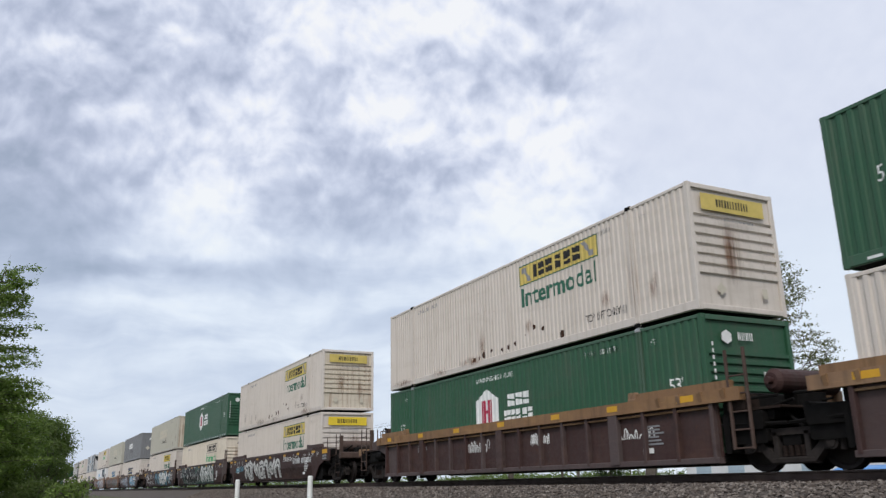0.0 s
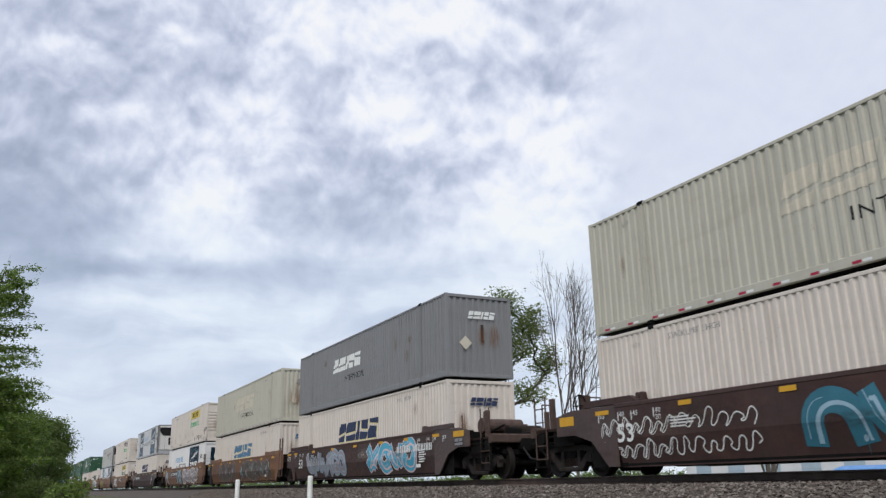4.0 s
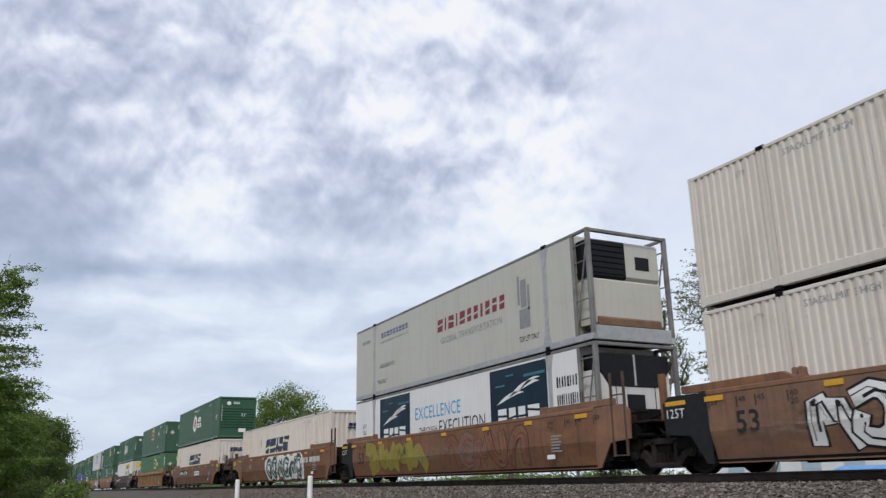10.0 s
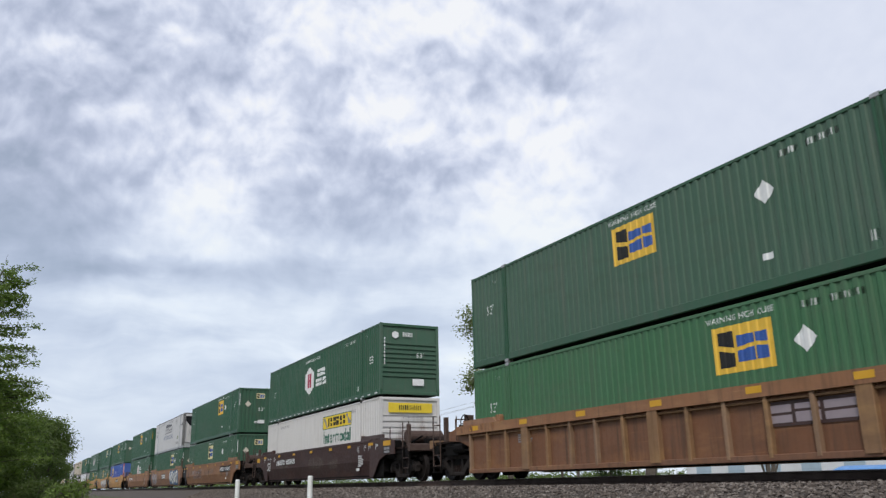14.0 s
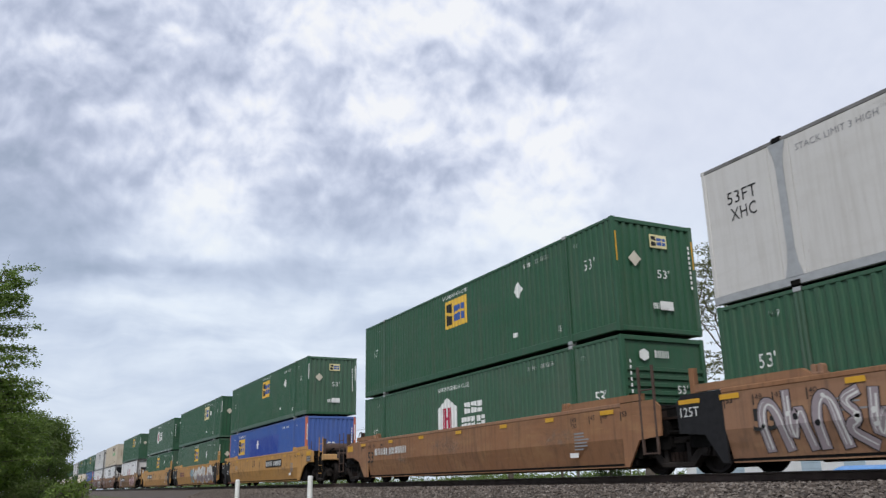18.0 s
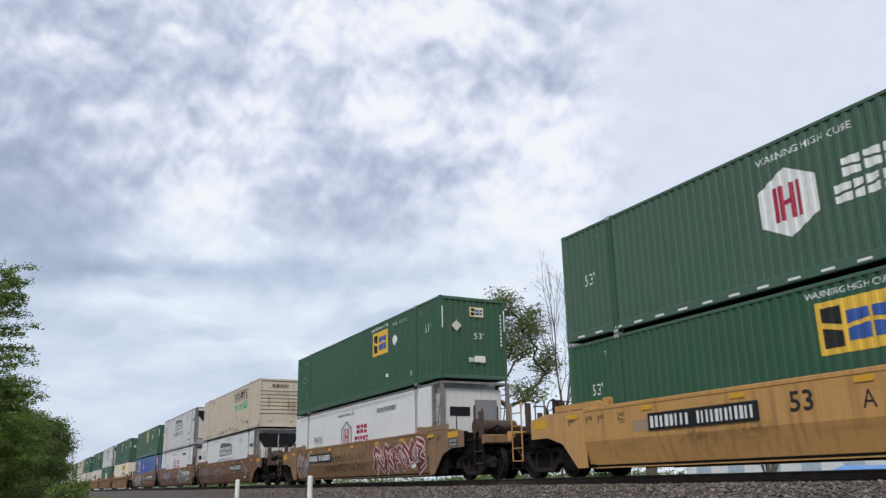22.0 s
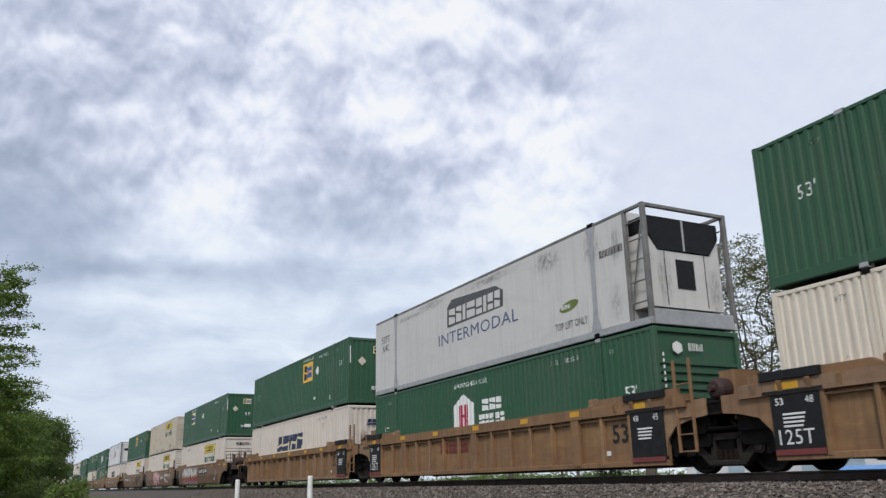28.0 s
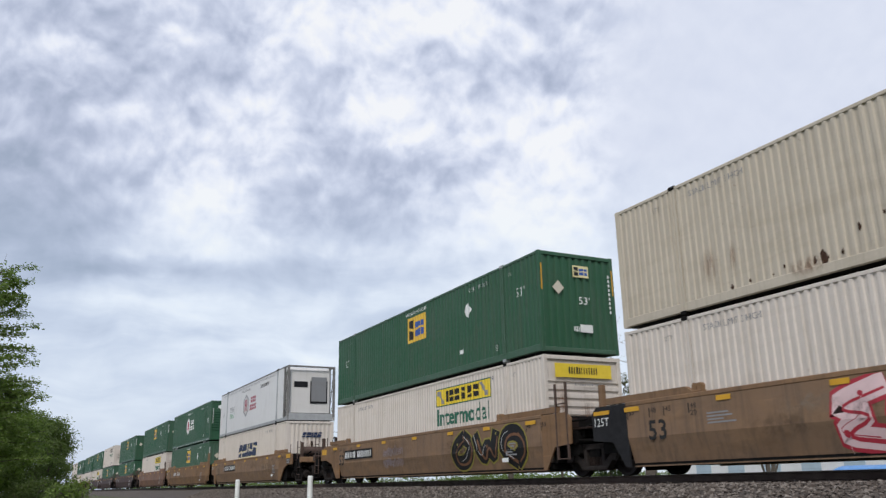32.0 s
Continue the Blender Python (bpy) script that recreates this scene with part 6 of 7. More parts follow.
# ------------------------------------------------------------------ ground, track
def soil_material():
    m, t, b = material("grass and soil", 0.95)
    c = t.node("ShaderNodeTexCoord").outputs["Object"]
    n1, n2 = t.noise(c, 0.25, 5, 0.6), t.noise(c, 6.0, 6, 0.7)
    col = t.mix(t.remap(n1, 0.35, 0.65), (0.050, 0.075, 0.020, 1), (0.10, 0.085, 0.045, 1))
    col = t.mix(t.remap(n2, 0.35, 0.75), col, (0.035, 0.05, 0.015, 1))
    t.put(b.inputs["Base Color"], col)
    bump(t, b, n2, 0.6, 0.08)
    return m


def ballast_material(island):
    m, t, b = material("ballast stone", 0.9)
    c = t.node("ShaderNodeTexCoord").outputs["Object"]
    n = t.noise(c, 14.0, 4, 0.7)
    cells = t.node("ShaderNodeTexVoronoi")
    t.put(cells.inputs["Vector"], c)
    cells.inputs["Scale"].default_value = 16.0
    pick = t.node("ShaderNodeNewGeometry").outputs["Random Per Island"] if island else t.vec("DOT_PRODUCT", cells.outputs["Color"], (0.33, 0.33, 0.33))
    # the bed's lower tone paints in the shade between its stones
    tone = 0.74 if island else 0.46
    col = t.ramp(pick, [(q, tuple(tone * c for c in cc)) for q, cc in [(0.0, (0.066, 0.050, 0.042)), (0.35, (0.140, 0.114, 0.098)), (0.7, (0.215, 0.182, 0.158)), (1.0, (0.35, 0.31, 0.275))]])
    col = t.mix(t.remap(n, 0.4, 0.8, 0.0, 0.5), col, (0.10 * tone, 0.086 * tone, 0.073 * tone, 1))
    t.put(b.inputs["Base Color"], col)
    bump(t, b, t.math("SUBTRACT", 1.0, cells.outputs["Distance"]) if not island else n, 0.8, 0.03)
    return m


M["soil"], M["ballast"], M["stone"] = soil_material(), ballast_material(False), ballast_material(True)


def build_ground():
    prof = [(-1800, -1.0), (-70, -1.0), (-8, -0.95), (4, -0.92), (8.5, -0.88), (10.3, -0.84), (17, -0.84), (24, -0.75), (60, -0.60), (300, -0.5), (2600, -0.5)]
    xs = [-3000, -1200, -500, -250, -120, -60, -30, -10, 0, 10, 30, 80, 250, 800, 2000]
    v = [(x, y, z) for x in xs for y, z in prof]
    n = len(prof)
    f = [(i * n + j, (i + 1) * n + j, (i + 1) * n + j + 1, i * n + j + 1) for i in range(len(xs) - 1) for j in range(n - 1)]
    tagged(link("ground", Shape().add(v, f).mesh("ground"), "soil"), "grassy lineside ground with bare soil", "ground", kind="structure")
    ring = [(10.2, -0.86), (11.55, -0.34), (12.0, -0.225), (YC, -0.21), (15.1, -0.225), (15.6, -0.34), (17.0, -0.86)]
    tagged(link("ballast_bed", Shape().along(ring, -1000, 700).mesh("ballast_bed", True), "ballast"), "grey crushed stone ballast bed under the track", "ballast", kind="structure")
    # loose stones on the near shoulder
    rg = np.random.default_rng(5)
    cnt = 34000
    x = 2.0 - 62.0 * rg.random(cnt) ** 1.5
    y = 10.25 + (12.72 - 10.25) * rg.random(cnt)
    z = np.interp(y, [p[0] for p in ring], [p[1] for p in ring])
    base = np.array([(1, 0, 0), (0, 1, 0), (-1, 0, 0), (0, -1, 0), (0, 0, 1), (0, 0, -1)], float)
    tri = np.array([(0, 1, 4), (1, 2, 4), (2, 3, 4), (3, 0, 4), (1, 0, 5), (2, 1, 5), (3, 2, 5), (0, 3, 5)])
    size = 0.022 + 0.022 * rg.random((cnt, 1, 1))
    pts = base[None] * (0.65 + 0.7 * rg.random((cnt, 6, 1))) + 0.35 * rg.normal(size=(cnt, 6, 3))
    ang = rg.random(cnt) * 6.28
    ca, sa = np.cos(ang), np.sin(ang)
    pts = pts * size * np.array([1.25, 1.0, 0.8])
    px = pts[..., 0] * ca[:, None] - pts[..., 1] * sa[:, None]
    py = pts[..., 0] * sa[:, None] + pts[..., 1] * ca[:, None]
    pts = np.stack([px + x[:, None], py + y[:, None], pts[..., 2] + z[:, None] + 0.012], -1).reshape(-1, 3)
    faces = (tri[None] + 6 * np.arange(cnt)[:, None, None]).reshape(-1, 3)
    me = bpy.data.meshes.new("ballast_stones")
    me.from_pydata(pts.tolist(), [], faces.tolist())
    tagged(link("ballast_stones", me, "stone"), "loose crushed grey ballast stones on the shoulder", "ballast", kind="stuff")


def build_track():
    tr = tagged(new("railway_track"), "straight track of rusty steel rails on timber ties", "railway track", kind="structure")
    for s in (-1, 1):
        y = YC + s * 0.755
        h, b = 0.037, 0.075
        ring = [(y - b, -0.185), (y + b, -0.185), (y + b, -0.170), (y + 0.011, -0.15), (y + 0.009, -0.045), (y + h, -0.035), (y + h, -0.008),
                (y + h - 0.01, 0.0), (y - h + 0.01, 0.0), (y - h, -0.008), (y - h, -0.035), (y - 0.009, -0.045), (y - 0.011, -0.15), (y - b, -0.170)]
        part("rail", Shape().along(ring, -1000, 700), "rail", tr)
        part("rail_head", Shape().box(-1000, 700, y - 0.022, y + 0.022, 0.0, 0.0025), "tread", tr, "polished running surface")
    me = Shape().bar(-0.115, 0.115, YC - 1.3, YC + 1.3, -0.37, -0.186, 0.015).mesh("tie", True)
    for k in range(170):
        link("tie", me, "timber", tr, "", Matrix.Translation((4.0 - k * 0.5, 0, 0)))
    rest = Shape()
    for k in range(600):
        rest.box(-81.1 - k * 0.5, -80.87 - k * 0.5, YC - 1.3, YC + 1.3, -0.37, -0.186)
    tagged(part("ties", rest, "timber", tr), kind="stuff")
    return tr


build_ground()
build_track()


# ------------------------------------------------------------------ trees
def leaf_material(name, col, tone=0.5):
    m, t, b = material(name, 0.6)
    rnd = t.node("ShaderNodeNewGeometry").outputs["Random Per Island"]
    c = t.node("ShaderNodeTexCoord").outputs["Object"]
    n = t.noise(c, 0.7, 3, 0.6)
    a = tuple(x * 0.55 for x in col) + (1,)
    z = (min(1, col[0] * 1.7), min(1, col[1] * 1.45), col[2] * 1.2, 1)
    t.put(b.inputs["Base Color"], t.mix(t.math("MULTIPLY_ADD", rnd, 0.6, t.math("MULTIPLY", n, 0.4)), a, z))
    tr = t.node("ShaderNodeBsdfTranslucent")
    t.put(tr.inputs[0], (col[0] * 1.6, col[1] * 1.8, col[2] * 0.9, 1))
    mx = t.node("ShaderNodeMixShader")
    mx.inputs[0].default_value = 0.30
    t.put(mx.inputs[1], b.outputs[0])
    t.put(mx.inputs[2], tr.outputs[0])
    t.put(m.node_tree.nodes["Material Output"].inputs[0], mx.outputs[0])
    return m


M["leaf_fresh"] = leaf_material("fresh green leaves", (0.100, 0.162, 0.036))
M["leaf_deep"] = leaf_material("deep green leaves", (0.075, 0.120, 0.032))
M["leaf_dull"] = leaf_material("dull green leaves", (0.115, 0.160, 0.065))
M["leaf_bronze"] = leaf_material("bronze green young leaves", (0.085, 0.100, 0.045))
M["needle"] = leaf_material("dark needles", (0.030, 0.055, 0.022))


def skeleton(rg, trunk, tips, step=0.5, sag=0.25, reach=1.0, wild=0.07, stems=1):
    """Grows branches from a trunk polyline to the tips, each joining the nearest limb below it."""
    nodes, par = [], []
    for i, p in enumerate(trunk):
        nodes.append(np.array(p, float))
        par.append(i - 1 if i % (len(trunk) // stems) else -1)
    order = np.argsort([np.linalg.norm(t - nodes[len(trunk) // 2]) for t in tips])
    ends = []
    for k in order:
        tip = tips[k]
        arr = np.array(nodes)
        d = np.linalg.norm(arr - tip, axis=1)
        d = d + 1.6 * np.maximum(0, arr[:, 2] - tip[2] + 0.25 * d)
        j = int(np.argmin(d))
        a = nodes[j]
        n = max(2, int(np.linalg.norm(tip - a) / step))
        mid = (a + tip) / 2 + np.array([0, 0, -sag * np.linalg.norm(tip - a) * 0.5]) * reach + rg.normal(size=3) * wild * np.linalg.norm(tip - a)
        prev = j
        for q in range(1, n + 1):
            u = q / n
            p = (1 - u) ** 2 * a + 2 * u * (1 - u) * mid + u * u * tip + rg.normal(size=3) * 0.02
            nodes.append(p)
            par.append(prev)
            prev = len(nodes) - 1
        ends.append(prev)
    load = np.zeros(len(nodes))
    for e in ends:
        load[e] += 1
    for i in range(len(nodes) - 1, 0, -1):
        if par[i] >= 0:
            load[par[i]] += load[i]
    return np.array(nodes), par, load, ends


def limbs(name, nodes, par, load, r_tip, power=0.46, sides=5):
    rad = r_tip * np.maximum(load, 1) ** power
    sh = Shape()
    for i in range(1, len(nodes)):
        if par[i] < 0:
            continue
        a, b = nodes[par[i]], nodes[i]
        if np.linalg.norm(b - a) < 1e-4:
            continue
        sh.tube(a, b, min(rad[par[i]], rad[i] * 1.35), rad[i], 7 if rad[i] > 0.06 else (4 if rad[i] > 0.02 else 3))
    return sh.mesh(name)


def leaves(name, rg, centres, per, spread, size, flat=0.5, droop=0.0):
    """Many small folded leaves round the given centres."""
    n = len(centres) * per
    c = np.repeat(centres, per, 0) + rg.normal(size=(n, 3)) * np.array([spread, spread, spread * flat])
    c[:, 2] -= droop * rg.random(n)
    a = rg.normal(size=(n, 3))
    a[:, 2] *= 0.5
    a /= np.linalg.norm(a, axis=1)[:, None]
    b = np.cross(a, rg.normal(size=(n, 3)))
    b /= np.linalg.norm(b, axis=1)[:, None]
    s = size * (0.6 + 0.8 * rg.random((n, 1)))
    k = np.cross(a, b) * s * 0.15
    v = np.stack([c - a * s, c - b * s * 0.42 + k, c + a * s, c + b * s * 0.42 + k], 1).reshape(-1, 3)
    f = np.stack([np.arange(n) * 4, np.arange(n) * 4 + 1, np.arange(n) * 4 + 2, np.arange(n) * 4 + 3], 1)
    me = bpy.data.meshes.new(name)
    me.from_pydata(v.tolist(), [], f.tolist())
    return me


def in_ellipsoid(rg, n, centre, radii, shell=0.45, zlow=-1.0):
    out = []
    while len(out) < n:
        p = rg.normal(size=3)
        p /= np.linalg.norm(p)
        p *= shell + (1 - shell) * rg.random() ** 0.6
        if p[2] >= zlow:
            out.append(np.array(centre) + p * np.array(radii))
    return out


def make_tree(label, base, trunk_top, blobs, tips, leaf, seed, r_tip=0.012, per=40, spread=0.35, size=0.07, step=0.6, sag=0.25, flat=0.6, droop=0.0, leafy=1.0,
              bark="bark", mids=0.5, power=0.46, wild=0.07, shell=0.45, zlow=-1.0, name="tree", category="tree", stems=()):
    rg = np.random.default_rng(seed)
    base = np.array(base, float)
    root = tagged(new(name), label, category)
    root.location = base
    top = np.array(trunk_top, float)
    n = 8
    trunk = [top * i / n + np.array([math.sin(i * 1.3 + seed) * 0.05, math.cos(i * 1.7 + seed) * 0.05, 0]) * i / n * top[2] * 0.3 for i in range(n + 1)]
    if stems:                               # several straight stems fanning from one stool
        trunk = [np.array(s, float) * i / 8 + rg.normal(size=3) * 0.03 for s in stems for i in range(9)]
    pts = []
    for (cx, cy, cz, rx, ry, rz, share) in blobs:
        pts += in_ellipsoid(rg, int(tips * share), (cx, cy, cz), (rx, ry, rz), shell, zlow)
    nodes, par, load, ends = skeleton(rg, trunk, pts, step, sag, wild=wild, stems=max(1, len(stems)))
    link("trunk", limbs("trunk", nodes, par, load, r_tip, power), bark, root)
    if leafy > 0:
        keep = [e for e in ends if rg.random() < leafy]
        cs = [nodes[e] for e in keep]
        for e in keep:
            q = par[e]
            if q >= 0 and rg.random() < mids:
                cs.append(nodes[q])
        link("crown", leaves("crown", rg, np.array(cs), per, spread, size, flat, droop), leaf, root)
    return root


def grow(rg, nodes, par, ends, prev, way, length, level, last, fork, lift, side=0.3, wiggle=0.07):
    """One limb, forking again and again up to the last level."""
    n = max(3, int(length / 0.45))
    p = nodes[prev]
    for q in range(n):
        way = way + rg.normal(size=3) * wiggle + np.array([0, 0, lift])
        way = way / np.linalg.norm(way)
        p = p + way * length / n
        nodes.append(p)
        par.append(prev)
        prev = len(nodes) - 1
        if level < last and 0.35 * n < q < n - 1 and rg.random() < side:
            turn = way + fork * 1.2 * unit(rg)
            grow(rg, nodes, par, ends, prev, turn / np.linalg.norm(turn), length * rg.uniform(0.45, 0.65), level + 1, last, fork, lift, side, wiggle)
    if level == last:
        ends.append(prev)
        return
    axis = unit(rg)
    for k in range(2 if rg.random() < 0.6 else 3):
        axis = -axis + 0.5 * unit(rg)
        turn = way + fork * rg.uniform(0.6, 1.1) * axis / np.linalg.norm(axis)
        grow(rg, nodes, par, ends, prev, turn / np.linalg.norm(turn), length * rg.uniform(0.62, 0.82), level + 1, last, fork, lift, side, wiggle)


def unit(rg):
    v = rg.normal(size=3)
    return v / np.linalg.norm(v)


def forked_tree(label, base, stems, length, last, low, high, half, leaf, seed, fork=0.5, lift=0.04, side=0.25, r_tip=0.008, power=0.46, per=20, spread=0.2, size=0.07, flat=0.2,
                leafy=1.0, wiggle=0.07):
    """A tree grown by forking: its crown spans the heights low to high and half to each side."""
    rg = np.random.default_rng(seed)
    nodes, par, ends = [np.zeros(3)], [-1], []
    for w in stems:
        w = np.array(w, float)
        grow(rg, nodes, par, ends, 0, w / np.linalg.norm(w), length * rg.uniform(0.85, 1.1), 0, last, fork, lift, side, wiggle)
    arr = np.array(nodes)
    wide = np.percentile(np.abs(arr[:, :2]).max(axis=1), 98)
    arr = arr * np.array([half / wide, half / wide, high / arr[:, 2].max()])
    load = np.zeros(len(arr))
    for e in ends:
        load[e] += 1
    for i in range(len(arr) - 1, 0, -1):
        load[par[i]] += load[i]
    root = tagged(new("tree"), label, "tree")
    root.location = base
    link("trunk", limbs("trunk", arr, par, load, r_tip, power), "bark", root)
    cs = np.array([arr[e] for e in ends if arr[e][2] > low and rg.random() < leafy])
    link("crown", leaves("crown", rg, cs, per, spread, size, flat), leaf, root)
    return root


# near side, up the line
def layered_tree(label, base, top, leaf, seed, low=2.6, size=0.085):
    """A young tree with flat, feathery branches in layers, shorter towards the top, dense low down."""
    rg = np.random.default_rng(seed)
    root = tagged(new("tree"), label, "tree")
    root.location = base
    top = np.array(top, float)
    nodes, par, ends = [np.zeros(3)], [-1], []
    n = 26
    for i in range(1, n + 1):
        u = i / n
        nodes.append(np.array([0.1 * math.sin(5 * u), top[1] * u ** 1.3 + 0.12 * math.sin(7 * u), top[2] * u]))
        par.append(i - 1)
    spots = []
    z, k = low, 0
    while z < top[2] - 0.15:
        reach = 0.80 + 4.0 * (1 - (z - 1.5) / top[2]) ** 0.95 * (0.84 + 0.16 * math.cos(k * 2.4))
        j = int(round(z / top[2] * n)) - 1
        for q in range(8 if z < 6.8 else 6):
            ang = math.pi / 2 + (q * 2 * math.pi / 5 + rg.normal() * 0.28 if q else rg.normal() * 0.2)
            way = np.array([math.cos(ang), math.sin(ang), 0.0])
            length, rise = reach * rg.uniform(0.70, 1.06) * (1.0 if q == 0 else 0.9), rg.uniform(0.05, 0.75)
            prev, m = j, max(4, int(length / 0.30))
            start = nodes[j] + np.array([0, 0, rg.uniform(-0.45, 0.15)])
            for w in range(1, m + 1):
                u = w / m
                p = start + way * length * u + np.array([0, 0, rise * length * (u - 0.62 * u * u)]) + rg.normal(size=3) * 0.03
                nodes.append(p)
                par.append(prev)
                prev = len(nodes) - 1
                if u < 0.18:
                    continue
                for side in (-1, 1):        # flat twigs to both sides
                    twig = way * 0.65 + side * np.array([-way[1], way[0], 0]) * rg.uniform(0.4, 0.9) + np.array([0, 0, rg.uniform(-0.22, 0.25)])
                    tip = p + twig * rg.uniform(0.20, 0.55) * (1.12 - 0.55 * u)
                    nodes.append(tip)
                    par.append(prev)
                    ends.append(len(nodes) - 1)
                    spots += [tip, p * 0.45 + tip * 0.55]
            ends.append(prev)
            spots.append(nodes[prev])
        z += (0.28 if z < 6.8 else 0.44) * rg.uniform(0.8, 1.2)
        k += 1
    load = np.zeros(len(nodes))
    for e in ends:
        load[e] += 1
    for i in range(len(nodes) - 1, 0, -1):
        load[par[i]] += load[i]
    link("trunk", limbs("trunk", np.array(nodes), par, load, 0.006, 0.42), "bark", root)
    link("crown", leaves("crown", rg, np.array(spots + nodes[20:n]), 7, 0.13, size, 0.8), leaf, root)
    return root


TALL_TREE = layered_tree("tall young green tree with layered feathery branches", (-48.0, -3.0, -1.0), (0.0, 1.35, 13.3), "leaf_fresh", 3)
make_tree("small yellow-green bush beside the line", (-30.0, 1.55, -0.97), (0, 0, 0.7), [(0, 0.0, 0.65, 0.6, 0.75, 0.55, 0.7), (0, 0.3, 1.0, 0.35, 0.35, 0.32, 0.3)], 90, "leaf_fresh", 62, per=24,
          spread=0.09, size=0.045, step=0.2, name="bush", category="bush")
make_tree("bushy green tree beside the track", (-58.0, -1.9, -1.0), (0.2, 0.2, 4.6),
          [(0, 0, 3.9, 3.0, 3.0, 4.0, 0.7), (2, -3.0, 3.0, 3.0, 2.4, 3.6, 0.4)], 330, "leaf_fresh", 4, per=75, spread=0.36, size=0.10)
make_tree("dense dark green bushy tree beside the track", (-78.0, 0.5, -1.0), (0.2, 0.3, 5.0),
          [(0, 0.6, 4.0, 3.2, 3.0, 3.5, 0.8), (4, -3, 3.3, 3.0, 2.5, 3.6, 0.3)], 360, "leaf_deep", 5, per=75, spread=0.38, size=0.11)
# deep leaf colour carries the shade low down under the trees
make_tree("dense green bush by the ballast", (-62.0, 2.4, -1.0), (0, 0, 1.2), [(0, 0, 1.5, 1.4, 1.25, 1.7, 0.7), (0, -1.2, 2.6, 1.4, 1.4, 2.2, 0.5)], 150, "leaf_deep", 6, per=60, spread=0.16, size=0.05, step=0.25,
          name="bush", category="bush")
make_tree("low scrubby bush below the trees", (-57.0, 1.2, -1.0), (0, 0, 0.7), [(0, 0, 0.75, 1.6, 1.6, 1.0, 1.0)], 120, "leaf_deep", 61, per=60, spread=0.2, size=0.06, step=0.25,
          name="bush", category="bush")
# behind the train
make_tree("round leafy green tree in the distance", (-91.2, 26.8, -0.8), (0, 0, 6.0), [(0, 0, 7.2, 3.6, 4.8, 4.6, 1.0)], 330, "leaf_fresh", 7, per=70, spread=0.5, size=0.12)
make_tree("open green leafy tree with visible limbs", (-51.0, 31.4, -0.8), (0, 0, 8.0),
          [(-0.6, -2.2, 12.2, 1.4, 1.3, 1.5, 0.2), (0.4, -0.2, 13.6, 1.2, 1.2, 1.2, 0.16), (1.0, 1.6, 12.0, 1.4, 1.4, 1.6, 0.2), (0.0, -1.2, 9.8, 1.6, 1.6, 1.2, 0.16),
           (1.2, 2.8, 9.4, 1.5, 1.3, 1.4, 0.16), (0.2, -2.6, 7.8, 1.3, 1.2, 1.1, 0.12), (0.8, 1.4, 7.0, 1.6, 1.6, 1.0, 0.12), (0.2, 0.2, 11.0, 1.8, 2.2, 1.9, 0.34)], 330, "leaf_dull", 8,
          per=17, spread=0.34, size=0.115, sag=0.1, r_tip=0.012, shell=0.05, wild=0.03)
for bare_y, lean, bare_top, bare_half, bare_seed in ((35.2, 0.22, 17.4, 3.9, 4), (34.0, -0.05, 17.2, 2.6, 6)):
    forked_tree("mostly bare grey tree with fine dead twigs", (-48.4, bare_y, -0.8), [(0.05, lean, 1)], 7.0, 5, 9.0, bare_top, bare_half, "leaf_bronze", bare_seed, 0.72, 0.05, 0.30, 0.008, 0.42,
                per=3, spread=0.14, size=0.045, leafy=0.30, wiggle=0.06)
make_tree("leaning snag wrapped in green vines", (-33.2, 28.6, -0.8), (0.0, 2.55, 10.4), [(0, 1.0, 5.4, 0.35, 0.5, 2.4, 0.34), (0, 2.0, 8.6, 0.25, 0.38, 1.6, 0.28), (0.3, 2.6, 6.8, 0.7, 0.9, 1.6, 0.38)], 150, "leaf_dull", 10,
          per=20, spread=0.13, size=0.065, leafy=0.75, r_tip=0.016, power=0.55, step=0.35)


def dead_snag(label, base, limbs_of):
    """A broken, crooked bare stem: each limb a line of (sideways, height) bends, tapering."""
    root = tagged(new("tree"), label, "tree")
    root.location = base
    sh = Shape()
    for thick, line in limbs_of:
        pts = [(0.05 * math.sin(3.1 * i), y, z) for i, (y, z) in enumerate(line)]
        for i, (p, q) in enumerate(zip(pts, pts[1:])):
            u, v = i / (len(pts) - 1), (i + 1) / (len(pts) - 1)
            sh.tube(p, q, thick * (1 - 0.8 * u), thick * (1 - 0.8 * v), 7)
    part("trunk", sh, "bark", root)
    rg = np.random.default_rng(15)
    low = np.array([(0.1 * rg.normal(), limbs_of[0][1][1][0] * u + 0.12 * rg.normal(), 1.0 + 6.6 * u) for u in rg.random(40)])
    link("crown", leaves("crown", rg, low, 9, 0.12, 0.06, 0.6), "leaf_dull", root)


dead_snag("dead forked bare snag with a few vines", (-34.2, 29.9, -0.8), [
    (0.20, [(-0.6, 0.0), (0.1, 3.4), (0.30, 6.0), (0.14, 7.35), (-0.18, 8.45), (-0.22, 8.85)]),
    (0.085, [(-0.22, 8.8), (-0.34, 9.85), (-0.38, 10.3), (-0.34, 10.65), (-0.13, 11.1)]),
    (0.075, [(-0.22, 8.75), (0.32, 9.35), (0.40, 9.6), (0.54, 9.85), (1.0, 10.3), (1.4, 10.45)]),
    (0.030, [(-0.34, 10.5), (-0.16, 10.62), (-0.02, 10.6)]), (0.035, [(0.1, 9.1), (0.4, 9.05), (0.6, 9.2)])])
